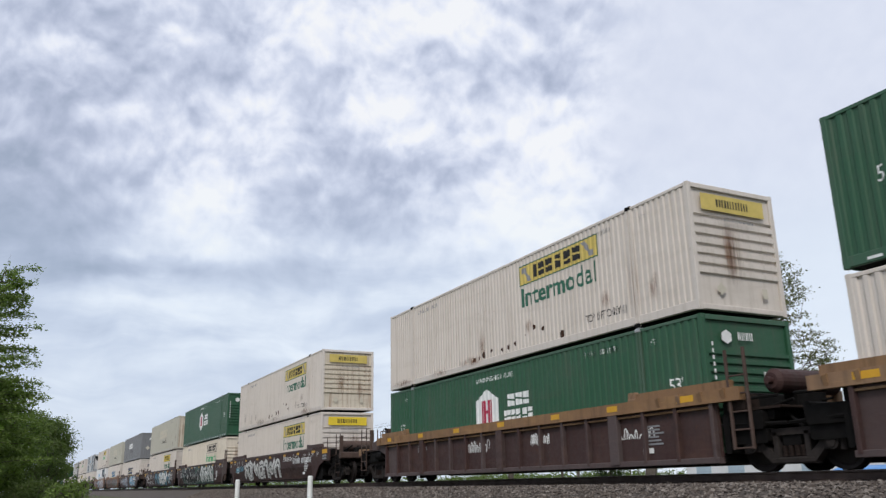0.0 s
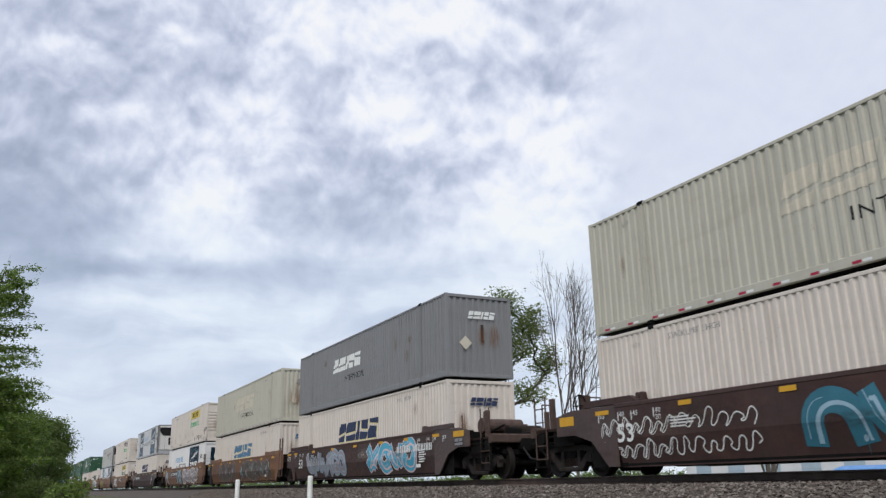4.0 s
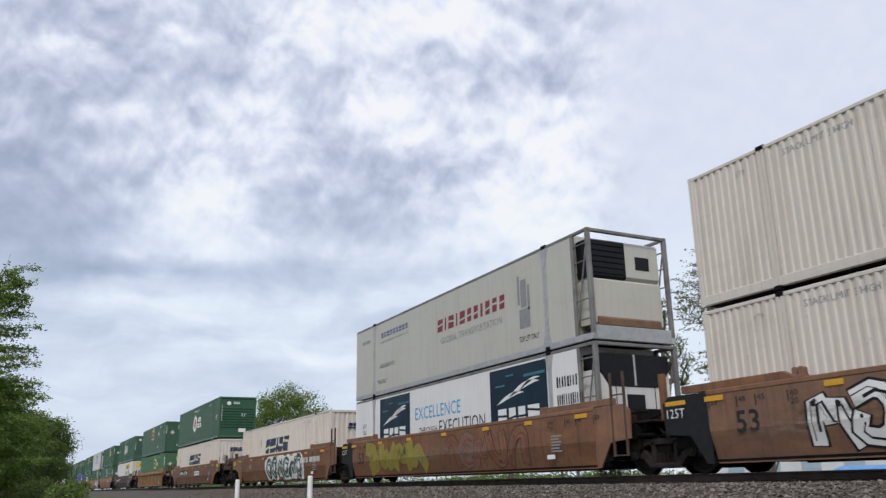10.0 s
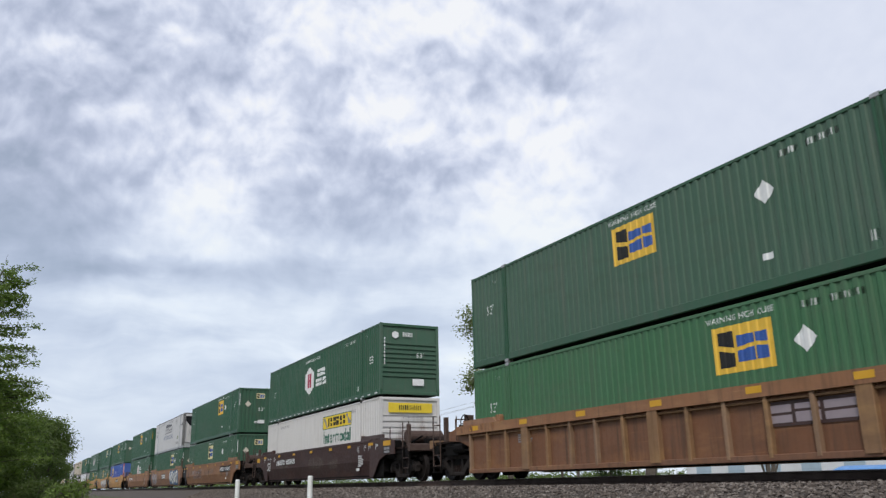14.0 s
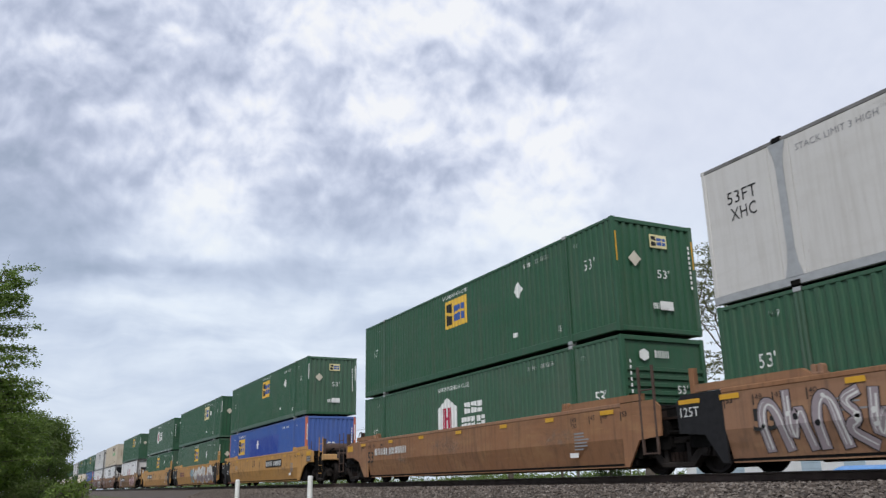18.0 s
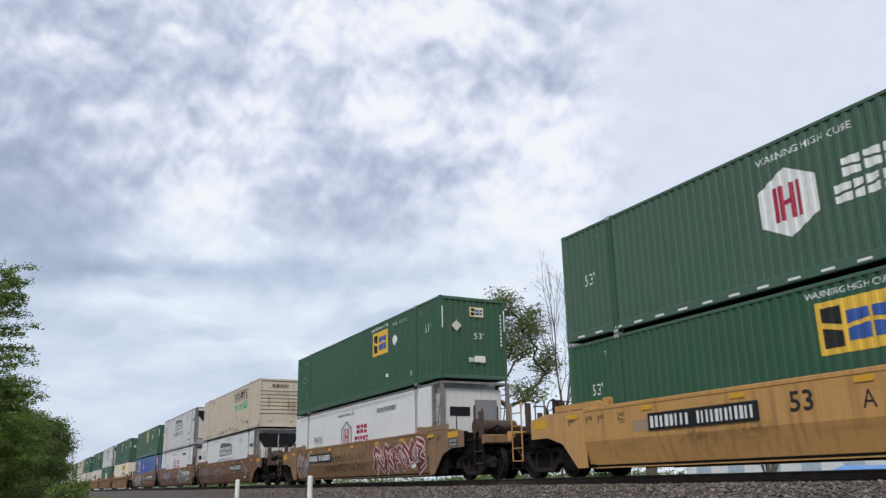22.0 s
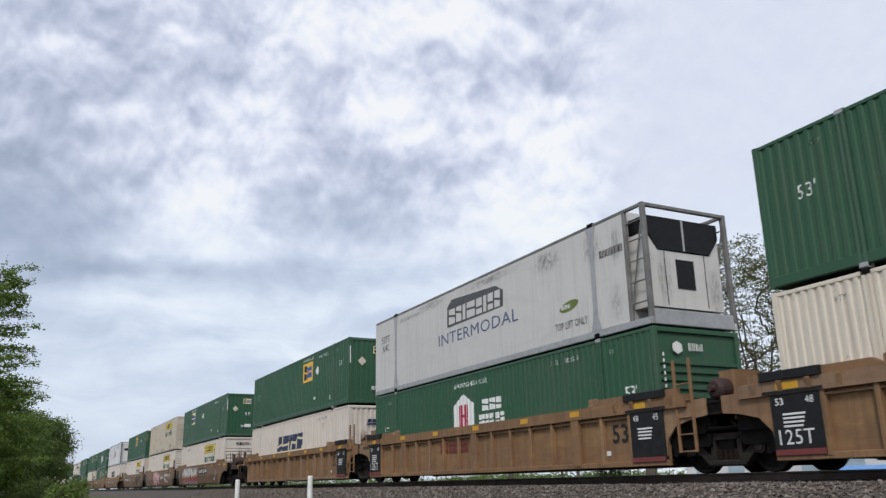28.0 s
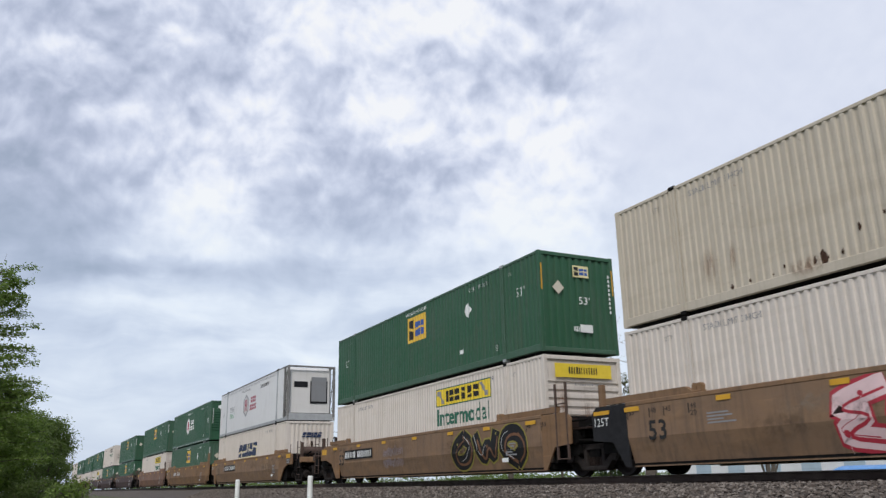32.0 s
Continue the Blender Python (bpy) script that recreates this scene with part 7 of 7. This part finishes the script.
make_tree("spreading tree with bronze green leaf clusters", (-30.0, 33.6, -0.8), (0, 0.1, 3.0),
          [(0, -0.5, 9.4, 3.0, 3.9, 3.9, 0.66), (0, 2.3, 6.6, 2.6, 2.5, 2.4, 0.28), (0, 0.9, 3.6, 2.0, 2.4, 1.6, 0.12), (0, -1.5, 6.0, 2.0, 2.0, 1.6, 0.10)], 660, "leaf_bronze", 11, per=20,
          spread=0.25, size=0.075, r_tip=0.0075, flat=0.14, sag=0.03, mids=0.1, shell=0.4, zlow=-0.25, wild=0.02, step=0.5,
          stems=[(0, -2.8, 9.3), (0.5, -1.6, 10.4), (0.3, -0.6, 10.8), (-0.4, 0.5, 10.5), (0.2, 1.6, 9.6), (0.2, 2.7, 8.5), (0, 3.6, 6.5)])
for sx, sy, stop, sseed in ((-36.0, 29.8, 6.1, 71), (-36.3, 30.6, 5.5, 72), (-35.6, 31.1, 5.4, 73)):
    make_tree("slender sapling with reddish young leaves", (sx, sy, -0.8), (0, 0.05, stop - 0.5), [(0, 0, stop, 0.45, 0.5, 0.35, 1.0)], 26, "leaf_bronze", sseed, per=7, spread=0.12, size=0.06, r_tip=0.007, power=0.4,
              name="sapling", category="sapling")
make_tree("small dark green conifer behind the track", (-43.1, 34.1, -0.8), (0, 0, 5.6), [(0, 0, 2.5, 1.1, 1.1, 2.4, 0.7), (0, 0, 4.6, 0.5, 0.5, 1.4, 0.3)], 160, "needle", 12, per=40, spread=0.2, size=0.07, sag=-0.1)


def far_growth():
    rg = np.random.default_rng(21)
    cs = []
    for _ in range(900):
        x = -66 - 150 * rg.random()
        cs.append((x, 38 + 14 * rg.random(), -0.7 + (0.5 + 0.9 * rg.random()) * rg.random()))
    for _ in range(700):
        cs.append((-110 - 200 * rg.random(), 24 + 30 * rg.random(), -0.7 + 2.4 * rg.random()))
    ob = new("scrub", leaves("scrub", rg, np.array(cs), 26, 0.45, 0.16, 0.7))
    ob.data.materials.append(M["leaf_deep"])
    tagged(ob, "low green scrub beyond the track", "scrub", kind="stuff")
    cs = []
    for k in range(1500):
        x = -700 + 1200 * rg.random()
        y = 330 + 60 * rg.random()
        cs.append((x, y, -0.5 + 7.0 * rg.random() ** 0.8 * (0.6 + 0.4 * math.sin(x * 0.03) * math.sin(x * 0.011 + 2))))
    ob = new("far_woods", leaves("far_woods", rg, np.array(cs), 14, 2.2, 1.1, 0.7))
    ob.data.materials.append(M["leaf_deep"])
    tagged(ob, "distant line of green woods", "woods", kind="stuff")


far_growth()


# ------------------------------------------------------------------ lineside things
def marker_post(x, y, top, seed):
    ob = tagged(new("marker_post"), "plain white plastic marker post by the track", "marker post", "white lineside posts")
    ob.location = (x, y, -0.93)
    h = top + 0.93
    part("post", Shape().tube((0, 0, 0), (0, 0, h - 0.03), 0.052, sides=16).tube((0, 0, h - 0.03), (0, 0, h), 0.052, 0.040, sides=16), "post_white", ob)
    part("ground_collar", Shape().tube((0, 0, 0), (0, 0, 0.06), 0.08, 0.06, sides=16), "post_white", ob)


marker_post(-16.17, 5.25, 0.11, 1)
marker_post(-19.47, 4.58, 0.09, 2)


def low_building():
    b = tagged(new("warehouse"), "low white warehouse with pale blue loading doors", "warehouse")
    b.location = (-52.0, 62.0, -0.62)
    M["siding"] = plain("white metal siding", (0.72, 0.73, 0.74), 0.5, 0, 0.15, 1.0)
    M["bluedoor"] = plain("pale blue door paint", (0.40, 0.50, 0.58), 0.5, 0, 0.2, 1.0)
    part("wall", Shape().box(-14, 40, 0.0, 14, 0, 2.7), "siding", b)
    part("roof", Shape().bar(-14.4, 40.4, -0.4, 14.4, 2.7, 2.95, 0.05), "steel", b)
    for k in range(12):
        x = -12.5 + k * 4.3
        d = part("door", Shape().box(x, x + 2.0, -0.06, -0.004, 0.05, 2.2), "bluedoor", b)
        for j in range(4):
            part("door_panel", Shape().bar(x + 0.08, x + 1.92, -0.085, -0.062, 0.12 + j * 0.52, 0.58 + j * 0.52, 0.01), "bluedoor", d)
    for k in range(30):
        x = -13.9 + k * 1.8
        part("siding_rib", Shape().bar(x, x + 0.06, -0.045, -0.003, 2.25, 2.7), "siding", b)


low_building()


def blue_canopy():
    """A low curved sheet roof on posts, in front of the warehouse."""
    c = tagged(new("canopy"), "low bright blue curved sheet canopy on posts", "canopy")
    c.location = (-42.5, 58.0, -0.62)
    M["canopyblue"] = plain("bright blue sheet", (0.10, 0.26, 0.55), 0.45, 0, 0.25, 1.0)
    arc = [(1.8 * math.cos(q), 0.75 + 0.50 * math.sin(q)) for q in np.linspace(0, math.pi, 11)]
    part("roof", Shape().along(arc + [(y * 0.97, z - 0.04) for y, z in arc[::-1]], -1.5, 8.0), "canopyblue", c)
    for x in (-1.3, 2.0, 4.9, 7.8):
        for y in (-1.74, 1.74):
            part("post", Shape().tube((x, y, 0), (x, y, 0.78), 0.05, sides=8), "steel", c)


blue_canopy()


def utility_pole(x, y, h, seed):
    p = tagged(new("utility_pole"), "weathered timber utility pole with one crossarm", "utility pole", "utility poles")
    p.location = (x, y, -0.7)
    part("pole", Shape().tube((0, 0, 0), (0, 0, h), 0.15, 0.10, sides=10), "timber", p)
    part("crossarm", Shape().bar(-0.06, 0.06, -1.2, 1.2, h - 0.75, h - 0.62), "timber", p)
    for yy in (-1.1, -0.6, 0.6, 1.1):
        part("insulator", Shape().tube((0, yy, h - 0.62), (0, yy, h - 0.45), 0.05, 0.035, sides=8), "grey", p)


POLES = [(-222.0, 45.0, 14.3), (-150.0, 45.0, 10.5), (-78.2, 45.0, 9.6)]
for k, (x, y, h) in enumerate(POLES):
    utility_pole(x, y, h, k)


def power_lines():
    for yy in (-1.1, 0.6, 1.1):
        sh = Shape()
        for (x0, y0, h0), (x1, y1, h1) in zip(POLES, POLES[1:]):
            n = 12
            pts = []
            for i in range(n + 1):
                u = i / n
                pts.append((x0 + (x1 - x0) * u, y0 + yy, -0.7 + h0 + (h1 - h0) * u - 0.45 - 4 * 1.0 * u * (1 - u)))
            for a, b in zip(pts, pts[1:]):
                sh.tube(a, b, 0.012, sides=4)
        tagged(link("power_line", sh.mesh("power_line"), "black"), "thin sagging black overhead wire between poles", "wire", "overhead wires")


power_lines()


# ------------------------------------------------------------------ the train
def yb(c="white", x=1.6, sheet="banner", word="inkgreen", end=None, lab=None):
    return lambda: banner_box(c, sheet, word, lab or (("cream" if c in ("cream", "sand") else "white") + " ribbed container with a yellow framed banner"), x, end)


def wb(c="white", word="inkgreen", x=1.6):
    return lambda: banner_box(c, None, word, ("cream" if c in ("cream", "sand") else "white") + " ribbed container with an outlined banner frame", x)


def sb(c="white", main="navy", under="logo_pale", x=-2.3, z=1.36, w=4.5, lab=None):
    return lambda: slant_box(c, main, under, lab or "off-white ribbed container with bold slanted navy logo", z, w, x)


def hx(z=0.90, x=-1.55):
    return lambda: hex_box("dark green ribbed container with white hexagon logo", z, 1.30, x)


def sq(x=-0.7, z=1.58, c="green", plate="logo_yellow", edge="inkwhite", posts=None, lab=None, w=1.5):
    return lambda: square_box(c, posts, lab or ("dark green ribbed container with a square yellow logo"), plate, z, x, w, edge)


def prb():
    return block_cold_box("clean white refrigerated container with sooty open end frame", "bright")


def klb():
    return panel_cold_box("bright white refrigerated container with dark blue panels", "bright")


def pr():
    return block_cold_box("smooth white refrigerated container with sooty open end frame")


def kl():
    return panel_cold_box("smooth white refrigerated container with dark blue panels")


def rd():
    return red_cold_box("smooth white refrigerated container with red name blocks")


def hw():
    return hex_cold_box("smooth white refrigerated container with outlined hexagon logo")


def kf():
    return panel_fold_box("white ribbed container with a dark blue picture panel")


GREY_BOX = sb("grey", "inkwhite", None, lab="plain mid-grey ribbed container with small white logo", x=-3.1, z=1.5, w=3.4)
FADED = sb("ivory", "faint", None, lab="weathered ivory ribbed container with faded slanted logo")
BLUE_BOX = sq(-5.6, 1.5, "blue", "logo_yellow", "inkwhite", "post_red", "blue ribbed container with faded red corner posts")
FADED_BLUE = sq(-5.62, 1.5, "fadedblue", "logo_yellow", "inkwhite", "post_red", "weathered pale blue ribbed container with faded red posts")
BRIGHT_GREEN = sq(1.83, 1.55, "lightgreen", lab="lighter green ribbed container with a square yellow logo")

# where the tail of each unit's boxes stands at the start, what it carries, the car's kind and paint, and its ends (C coupler, J joint)
TRAIN = [
    (-8.81, sb(), hx(), "ribbed", "dirtytan", "CJ"),
    (-28.36, hx(), yb("white", 1.19, "wornbanner", "inkgreen", "wornbanner"), "ribbed", "dirtytan", "JC"),
    (-52.58, yb("white", 1.94, "wornbanner", "inkgreen", "banner"), yb("white", 1.96, "wornbanner", "inkgreen", "wornbanner"), "smooth", "maroon", "CJ"),
    (-72.32, wb("cream", "inkleaf", 1.73), hx(), "smooth", "maroon", "JJ"),
    (-91.81, yb("white", 1.42), FADED, "smooth", "maroon", "JC"),
    (-115.97, sb(), GREY_BOX, "smooth", "maroon", "CJ"),
    (-135.50, sb("white", "wornblue", "logo_pale"), FADED, "smooth", "brown", "JJ"),
    (-155.33, kf, yb("white", 1.56, "banner", "inkleaf"), "smooth", "brown", "JC"),
    (-179.15, sb("white", "navy", None), kl, "smooth", "maroon", "CC"),
    (-202.77, yb("white", 1.68), wb("white", "inkleaf", 1.69), "smooth", "brown", "CJ"),
    (-222.55, klb, rd, "smooth", "brown", "JJ"),
    (-241.95, sb("white", "navy", "logo_pale", -2.77), None, "smooth", "brown", "JC"),
    (-265.45, sb(), hx(), "smooth", "brown", "CC"),
    (-289.09, BRIGHT_GREEN, sq(-1.03), "ribbed", "dirtytan", "CC"),
    (-312.76, yb("pale", 1.3, "banner", "inkgreen", "banner"), hx(), "smooth", "maroon", "CC"),
    (-336.37, sq(-0.6, plate="logo_pale"), sq(1.99), "smooth", "amber", "CJ"),
    (-355.83, sq(2.3, plate="logo_pale"), pr, "smooth", "amber", "JJ"),
    (-375.01, hx(), sq(-0.9, edge="yellow"), "smooth", "amber", "JC"),
    (-398.93, BLUE_BOX, sq(-0.35), "smooth", "tan", "CJ"),
    (-418.49, sq(-0.7), sq(2.45, plate="logo_pale"), "smooth", "tan", "JJ"),
    (-438.08, sq(-0.68), hx(), "smooth", "tan", "JC"),
    (-461.43, hw, sq(1.99), "smooth", "dirtytan", "CC"),
    (-485.23, prb, wb("sand", "inkleaf", 1.61), "smooth", "brown", "CJ"),
    (-504.40, hw, pr, "smooth", "brown", "JJ"),
    (-524.25, FADED_BLUE, sq(-0.7), "smooth", "brown", "JC"),
    (-547.71, yb("cream", 1.4), sq(-0.8), "ribbed", "dirtytan", "CJ"),
    (-567.15, hx(), pr, "ribbed", "dirtytan", "JJ"),
    (-586.39, sb("white", "navy", "logo_pale", -2.65), sq(1.6), "ribbed", "dirtytan", "JC"),
    (-610.02, yb("white", 1.48), sq(-4.55, plate="logo_pale"), "smooth", "umber", "CJ"),
    (-629.78, yb("white", 1.85), yb("sand", 1.84), "smooth", "umber", "JJ"),
    (-649.32, yb("white", 1.54, "banner", "inkgreen", "banner"), sq(-0.67, edge="yellow"), "smooth", "umber", "JC"),
    (-673.30, sb(), hw, "smooth", "dirtytan", "CJ"),
    (-692.90, sq(), hx(), "smooth", "dirtytan", "JJ"),
    (-712.50, yb("white", 1.4), sq(), "smooth", "brown", "JC"),
    (-736.20, sq(), sq(), "smooth", "maroon", "CC"),
    (-759.90, sq(), wb("white"), "smooth", "maroon", "CJ"),
    (-779.50, yb("white"), sq(), "smooth", "maroon", "JJ"),
    (-799.10, sb(), sq(), "smooth", "brown", "JC"),
    (-822.80, yb("white"), hx(), "smooth", "brown", "CJ"),
    (-842.40, sb(), wb("white"), "smooth", "brown", "JC"),
]
PAINT = {"maroon": "dark brown", "brown": "rusty brown", "umber": "faded umber", "amber": "sun-bleached brown", "tan": "ochre yellow", "dirtytan": "dusty ochre"}
END = {"C": "coupler", "J": "joint"}

# sprayed work on the cars: unit, kind, place and colours
SPRAY = {
    1: lambda c: (scrawl(c, -2.2, -0.7, 0.75, 1.2, "spraywhite", 1, 6, back=0.115), scrawl(c, 1.5, 2.4, 0.45, 1.2, "spraywhite", 2, 6, back=0.115), scrawl(c, 5.0, 6.4, 0.6, 1.1, "spraywhite", 3, 5, back=0.115)),
    2: lambda c: (graffiti(c, -5.4, 2.0, 0.45, 1.45, "silver", "sprayblack", 12, 7), scrawl(c, 2.6, 5.4, 1.1, 1.45, "spraywhite", 5, 7), scrawl(c, -7.6, -5.6, 0.8, 1.2, "spraycyan", 45, 5)),
    3: lambda c: (slab_piece(c, -6.3, 0.6, "sprayblack", "spraywhite", "spraywhite", 13, 5, 0.022, "spraygreen", 2), graffiti(c, 0.9, 5.2, 0.4, 1.5, "spraywhite", "spraygreen", 14, 5, "spraygreen", 0.10, halo="spraygreen")),
    4: lambda c: (scrawl(c, -8.0, -3.2, 0.35, 1.35, "spraywhite", 15, 10), graffiti(c, 0.4, 4.6, 0.4, 1.45, "spraywhite", "sprayblack", 16, 4, "silver", 0.05, halo="sprayteal"),
                  graffiti(c, -2.2, 0.2, 0.4, 1.3, "sprayteal", None, 41, 2, "sprayblue"), graffiti(c, 4.8, 6.6, 0.4, 1.4, "sprayteal", None, 42, 2, "sprayblue"), scrawl(c, 6.9, 8.0, 0.6, 1.3, "spraywhite", 6, 3)),
    5: lambda c: (graffiti(c, -6.0, -1.0, 0.5, 1.3, "spraymauve", "sprayblue", 17, 6), graffiti(c, 1.5, 6.0, 0.4, 1.5, "spraycyan", "sprayrose", 18, 4)),
    6: lambda c: (slab_piece(c, -5.8, -1.2, "spraysmoke", "spraymauve", "spraymauve", 19, 5, 0.025, None, 1), slab_piece(c, 0.2, 7.0, "spraysmoke", "spraymauve", "sprayaqua", 20, 6, 0.032, None, 3)),
    7: lambda c: (graffiti(c, -8.3, -6.9, 0.4, 1.5, "sprayblue", None, 21, 2), graffiti(c, -2.4, -0.4, 0.45, 1.4, "sprayblue", "sprayblack", 22, 2), graffiti(c, 0.3, 6.5, 0.4, 1.5, "spraymauve", "spraywhite", 23, 5, "spraymauve", 0.10)),
    9: lambda c: (graffiti(c, -5.8, -2.2, 0.4, 1.5, "spraywhite", "sprayblack", 24, 4), scrawl(c, 1.2, 3.0, 1.25, 1.5, "spraywhite", 7)),
    10: lambda c: (slab_piece(c, -6.4, -1.2, "sprayolive", "spraywine", "sprayolive", 25, 4, 0.025, None, 2), graffiti(c, 0.2, 5.0, 0.4, 1.45, "brown", "maroon", 26, 5, "spraywine", 0.03)),
    11: lambda c: graffiti(c, -1.8, 4.6, 0.4, 1.5, "spraygreen", "spraywhite", 27, 6, "spraywhite", 0.05, halo="spraywhite"),
    15: lambda c: scrawl(c, -5.0, -2.0, 0.6, 1.3, "spraymauve", 9),
    16: lambda c: (graffiti(c, -7.2, -4.4, 0.4, 1.4, "spraymauve", "sprayblack", 28, 5, "silver", 0.02), graffiti(c, 3.2, 7.2, 0.4, 1.5, "spraywhite", "sprayblack", 29, 5, "silver", 0.04, halo="spraydeep")),
    17: lambda c: None,
    19: lambda c: (slab_piece(c, 0.2, 7.0, "silver", "spraywine", "spraywine", 31, 5, 0.03, None, 1, "spraymauve"), graffiti(c, -1.0, 0.2, 0.5, 1.4, "spraycyan", None, 32, 2)),
    21: lambda c: (graffiti(c, 2.5, 7.2, 0.4, 1.3, "spraywine", "sprayrose", 33, 5, "sprayrose"), scrawl(c, -3.2, 1.6, 0.45, 1.25, "sprayblack", 10), graffiti(c, -7.4, -5.4, 0.4, 1.3, "spraymauve", None, 46, 3)),
    22: lambda c: (graffiti(c, -6.2, -4.6, 0.4, 1.4, "spraymauve", "sprayblack", 34, 3), scrawl(c, 3.0, 7.5, 0.5, 1.4, "spraymauve", 11, 8), scrawl(c, -2.5, -0.5, 0.5, 1.3, "spraymauve", 12)),
    23: lambda c: (graffiti(c, -5.5, -1.8, 0.4, 1.4, "spraymauve", "sprayblack", 35, 5), graffiti(c, 1.9, 5.5, 0.4, 1.5, "spraymauve", "sprayblack", 36, 5, "silver"), scrawl(c, 5.6, 7.4, 0.5, 1.4, "silver", 13)),
    24: lambda c: (graffiti(c, -6.5, -1.5, 0.5, 1.4, "spraymauve", "sprayblue", 37, 7), scrawl(c, 0.5, 5.0, 0.5, 1.3, "silver", 14)),
    28: lambda c: slab_piece(c, -5.9, -0.4, "silver", "sprayblack", "sprayyellow", 38, 6, 0.035, "spraymauve", 3, "sprayred"),
    29: lambda c: (graffiti(c, -3.1, 1.0, 0.4, 1.5, "sprayrose", "sprayred", 39, 3, "sprayred", 0.07), scrawl(c, 1.5, 3.6, 0.8, 1.2, "spraywhite", 15), scrawl(c, 4.2, 5.2, 0.5, 1.4, "spraywhite", 16)),
    30: lambda c: (scrawl(c, -2.6, -0.8, 0.5, 1.3, "spraymauve", 17), graffiti(c, 3.0, 7.2, 0.4, 1.5, "sprayblack", "sprayolive", 40, 3, "brown")),
}


def train_x(t):
    """How far the train has come after t seconds."""
    return 18.998 * t + 0.005775 * t ** 2 + 0.0000387 * t ** 3


LOGO = {12: (1.0, "inkwhite", "maroon"), 13: (3.05, "spraymauve", "maroon"), 16: (-1.2, "inkwhite", "black"), 19: (-5.6, "spraywine", None), 23: (-1.35, "spraywine", None),
        26: (-2.4, "spraywine", None)}
RIDERS = []                                # (thing, x at the start, height)


def build_train():
    rng = random.Random(77)
    for k, (tail, lower, upper, style, col, ends) in enumerate(TRAIN):
        x = tail + CX
        front, rear = END[ends[0]], END[ends[1]]
        dark = col in ("tan",) or (style == "ribbed" and col == "dirtytan")
        sprayed = k in SPRAY and k != 17
        label = PAINT[col] + " " + ("ribbed-side" if style == "ribbed" else "smooth-sided") + " well car" + (" covered in spray paint" if sprayed else " carrying stacked containers")
        car = well_car(style, col, front, rear, label, "well cars of the train", "amber" if k == 13 else col, dark, "maroon" if k < 2 else "brown" if k == 13 else None)
        car_marks(car, style, rng, col, front, rear, k < 2 or k == 13, k >= 2)
        if k < 33:
            plate = "black" if (k % 3 != 2 or col == "tan") and style == "smooth" and col != "maroon" else None
            nx = {10: None, 6: None, 3: None, 7: -5.0, 9: 0.8, 12: -4.8, 17: -6.6, 18: 1.7, 20: -5.0, 21: -5.3, 22: 2.2, 28: 0.7, 30: -6.6, 16: None, 19: None}.get(k, -5.2 if not sprayed else 4.4)
            if style == "smooth" and nx is not None:
                number_bars(car, nx, 0.98, 2.9, 0.25, "inkwhite", rng, plate)
        if k in LOGO:
            x0, mat, ground = LOGO[k]
            f = Face(car, -SILL)
            if ground:
                f.shape("logo_ground", Shape().rect(x0 - 0.1, x0 + 1.95, 0.78, 1.22), ground, 0.005 if style == "smooth" else -0.09)
            f.blocks("logo_block", x0, 0.84, 1.85, 0.32, (1.0, 1.0, 1.2), mat, 0.009 if style == "smooth" else -0.085, 0.0, 0.15, 11)
        if sprayed:
            SPRAY[k](car)
        if style == "smooth" and k < 33:
            f = Face(car, -SILL)
            for i in range(4):
                f.stain("grime", rng.uniform(-6, 6), rng.uniform(0.75, 1.15), rng.uniform(0.6, 1.8), rng.uniform(0.2, 0.4), rng.choice(("grimepatch", "dustpatch")), 0.021)
        if k in (15, 22, 23, 24, 5):
            for i in range(5):
                Face(car, -SILL).stain("worn_paint", rng.uniform(-6.5, 6.5), rng.uniform(0.9, 1.12), rng.uniform(0.5, 1.3), rng.uniform(0.25, 0.4), "ghostpatch", 0.020)
        RIDERS.append((car, x, 0.0))
        for make, z in ((lower, 0.33), (upper, 3.26)):
            if make:
                box = make()
                if k in (2, 4) and z > 3:
                    for o in box.children:
                        if o.name.startswith("end_wall"):
                            o.material_slots[0].link = "OBJECT"
                            o.material_slots[0].material = M["rustwhite"]
                RIDERS.append((box, x, z))
    for ob in list(PROTO.values()):
        for o in (*ob.children_recursive, ob):
            bpy.data.objects.remove(o)


build_train()


def motions():
    times = [i * 4.0 for i in range(9)]
    for ob, x, z in RIDERS:
        walk(ob, [(t, pose(x + train_x(t), YC, z)) for t in times])
    lean = [(0, 25), (6.0, 25), (7.5, 23), (11.5, 25), (13, 21), (14.5, 20), (17, 15), (18, 23), (20, 18), (21, 21), (22, 17), (22.5, 10), (23, 12), (24, 20), (25, 18), (28, 20), (32, 18)]
    x, y, z = TALL_TREE.location
    walk(TALL_TREE, [(t, pose(x, y, z, (25 - a) * 0.12)) for t, a in lean])
    sets = [o for o in scene.objects if o.name.split(".")[0] == "wheelset"]
    turns = [(i / FPS, -1) for i in range(32 * FPS + 1)]
    for s in (-1, 1):
        same = [o for o in sets if o["axle"] == s]
        walk(same[0], [(t, pose(s * AXLE, 0, WR, 0, math.degrees(train_x(t) / WR), 0)) for t, _ in turns])
        key = same[0].animation_data
        for o in same[1:]:
            o.rotation_mode = "QUATERNION"
            o.animation_data_create()
            o.animation_data.action = key.action
            o.animation_data.action_slot = key.action_slot


motions()
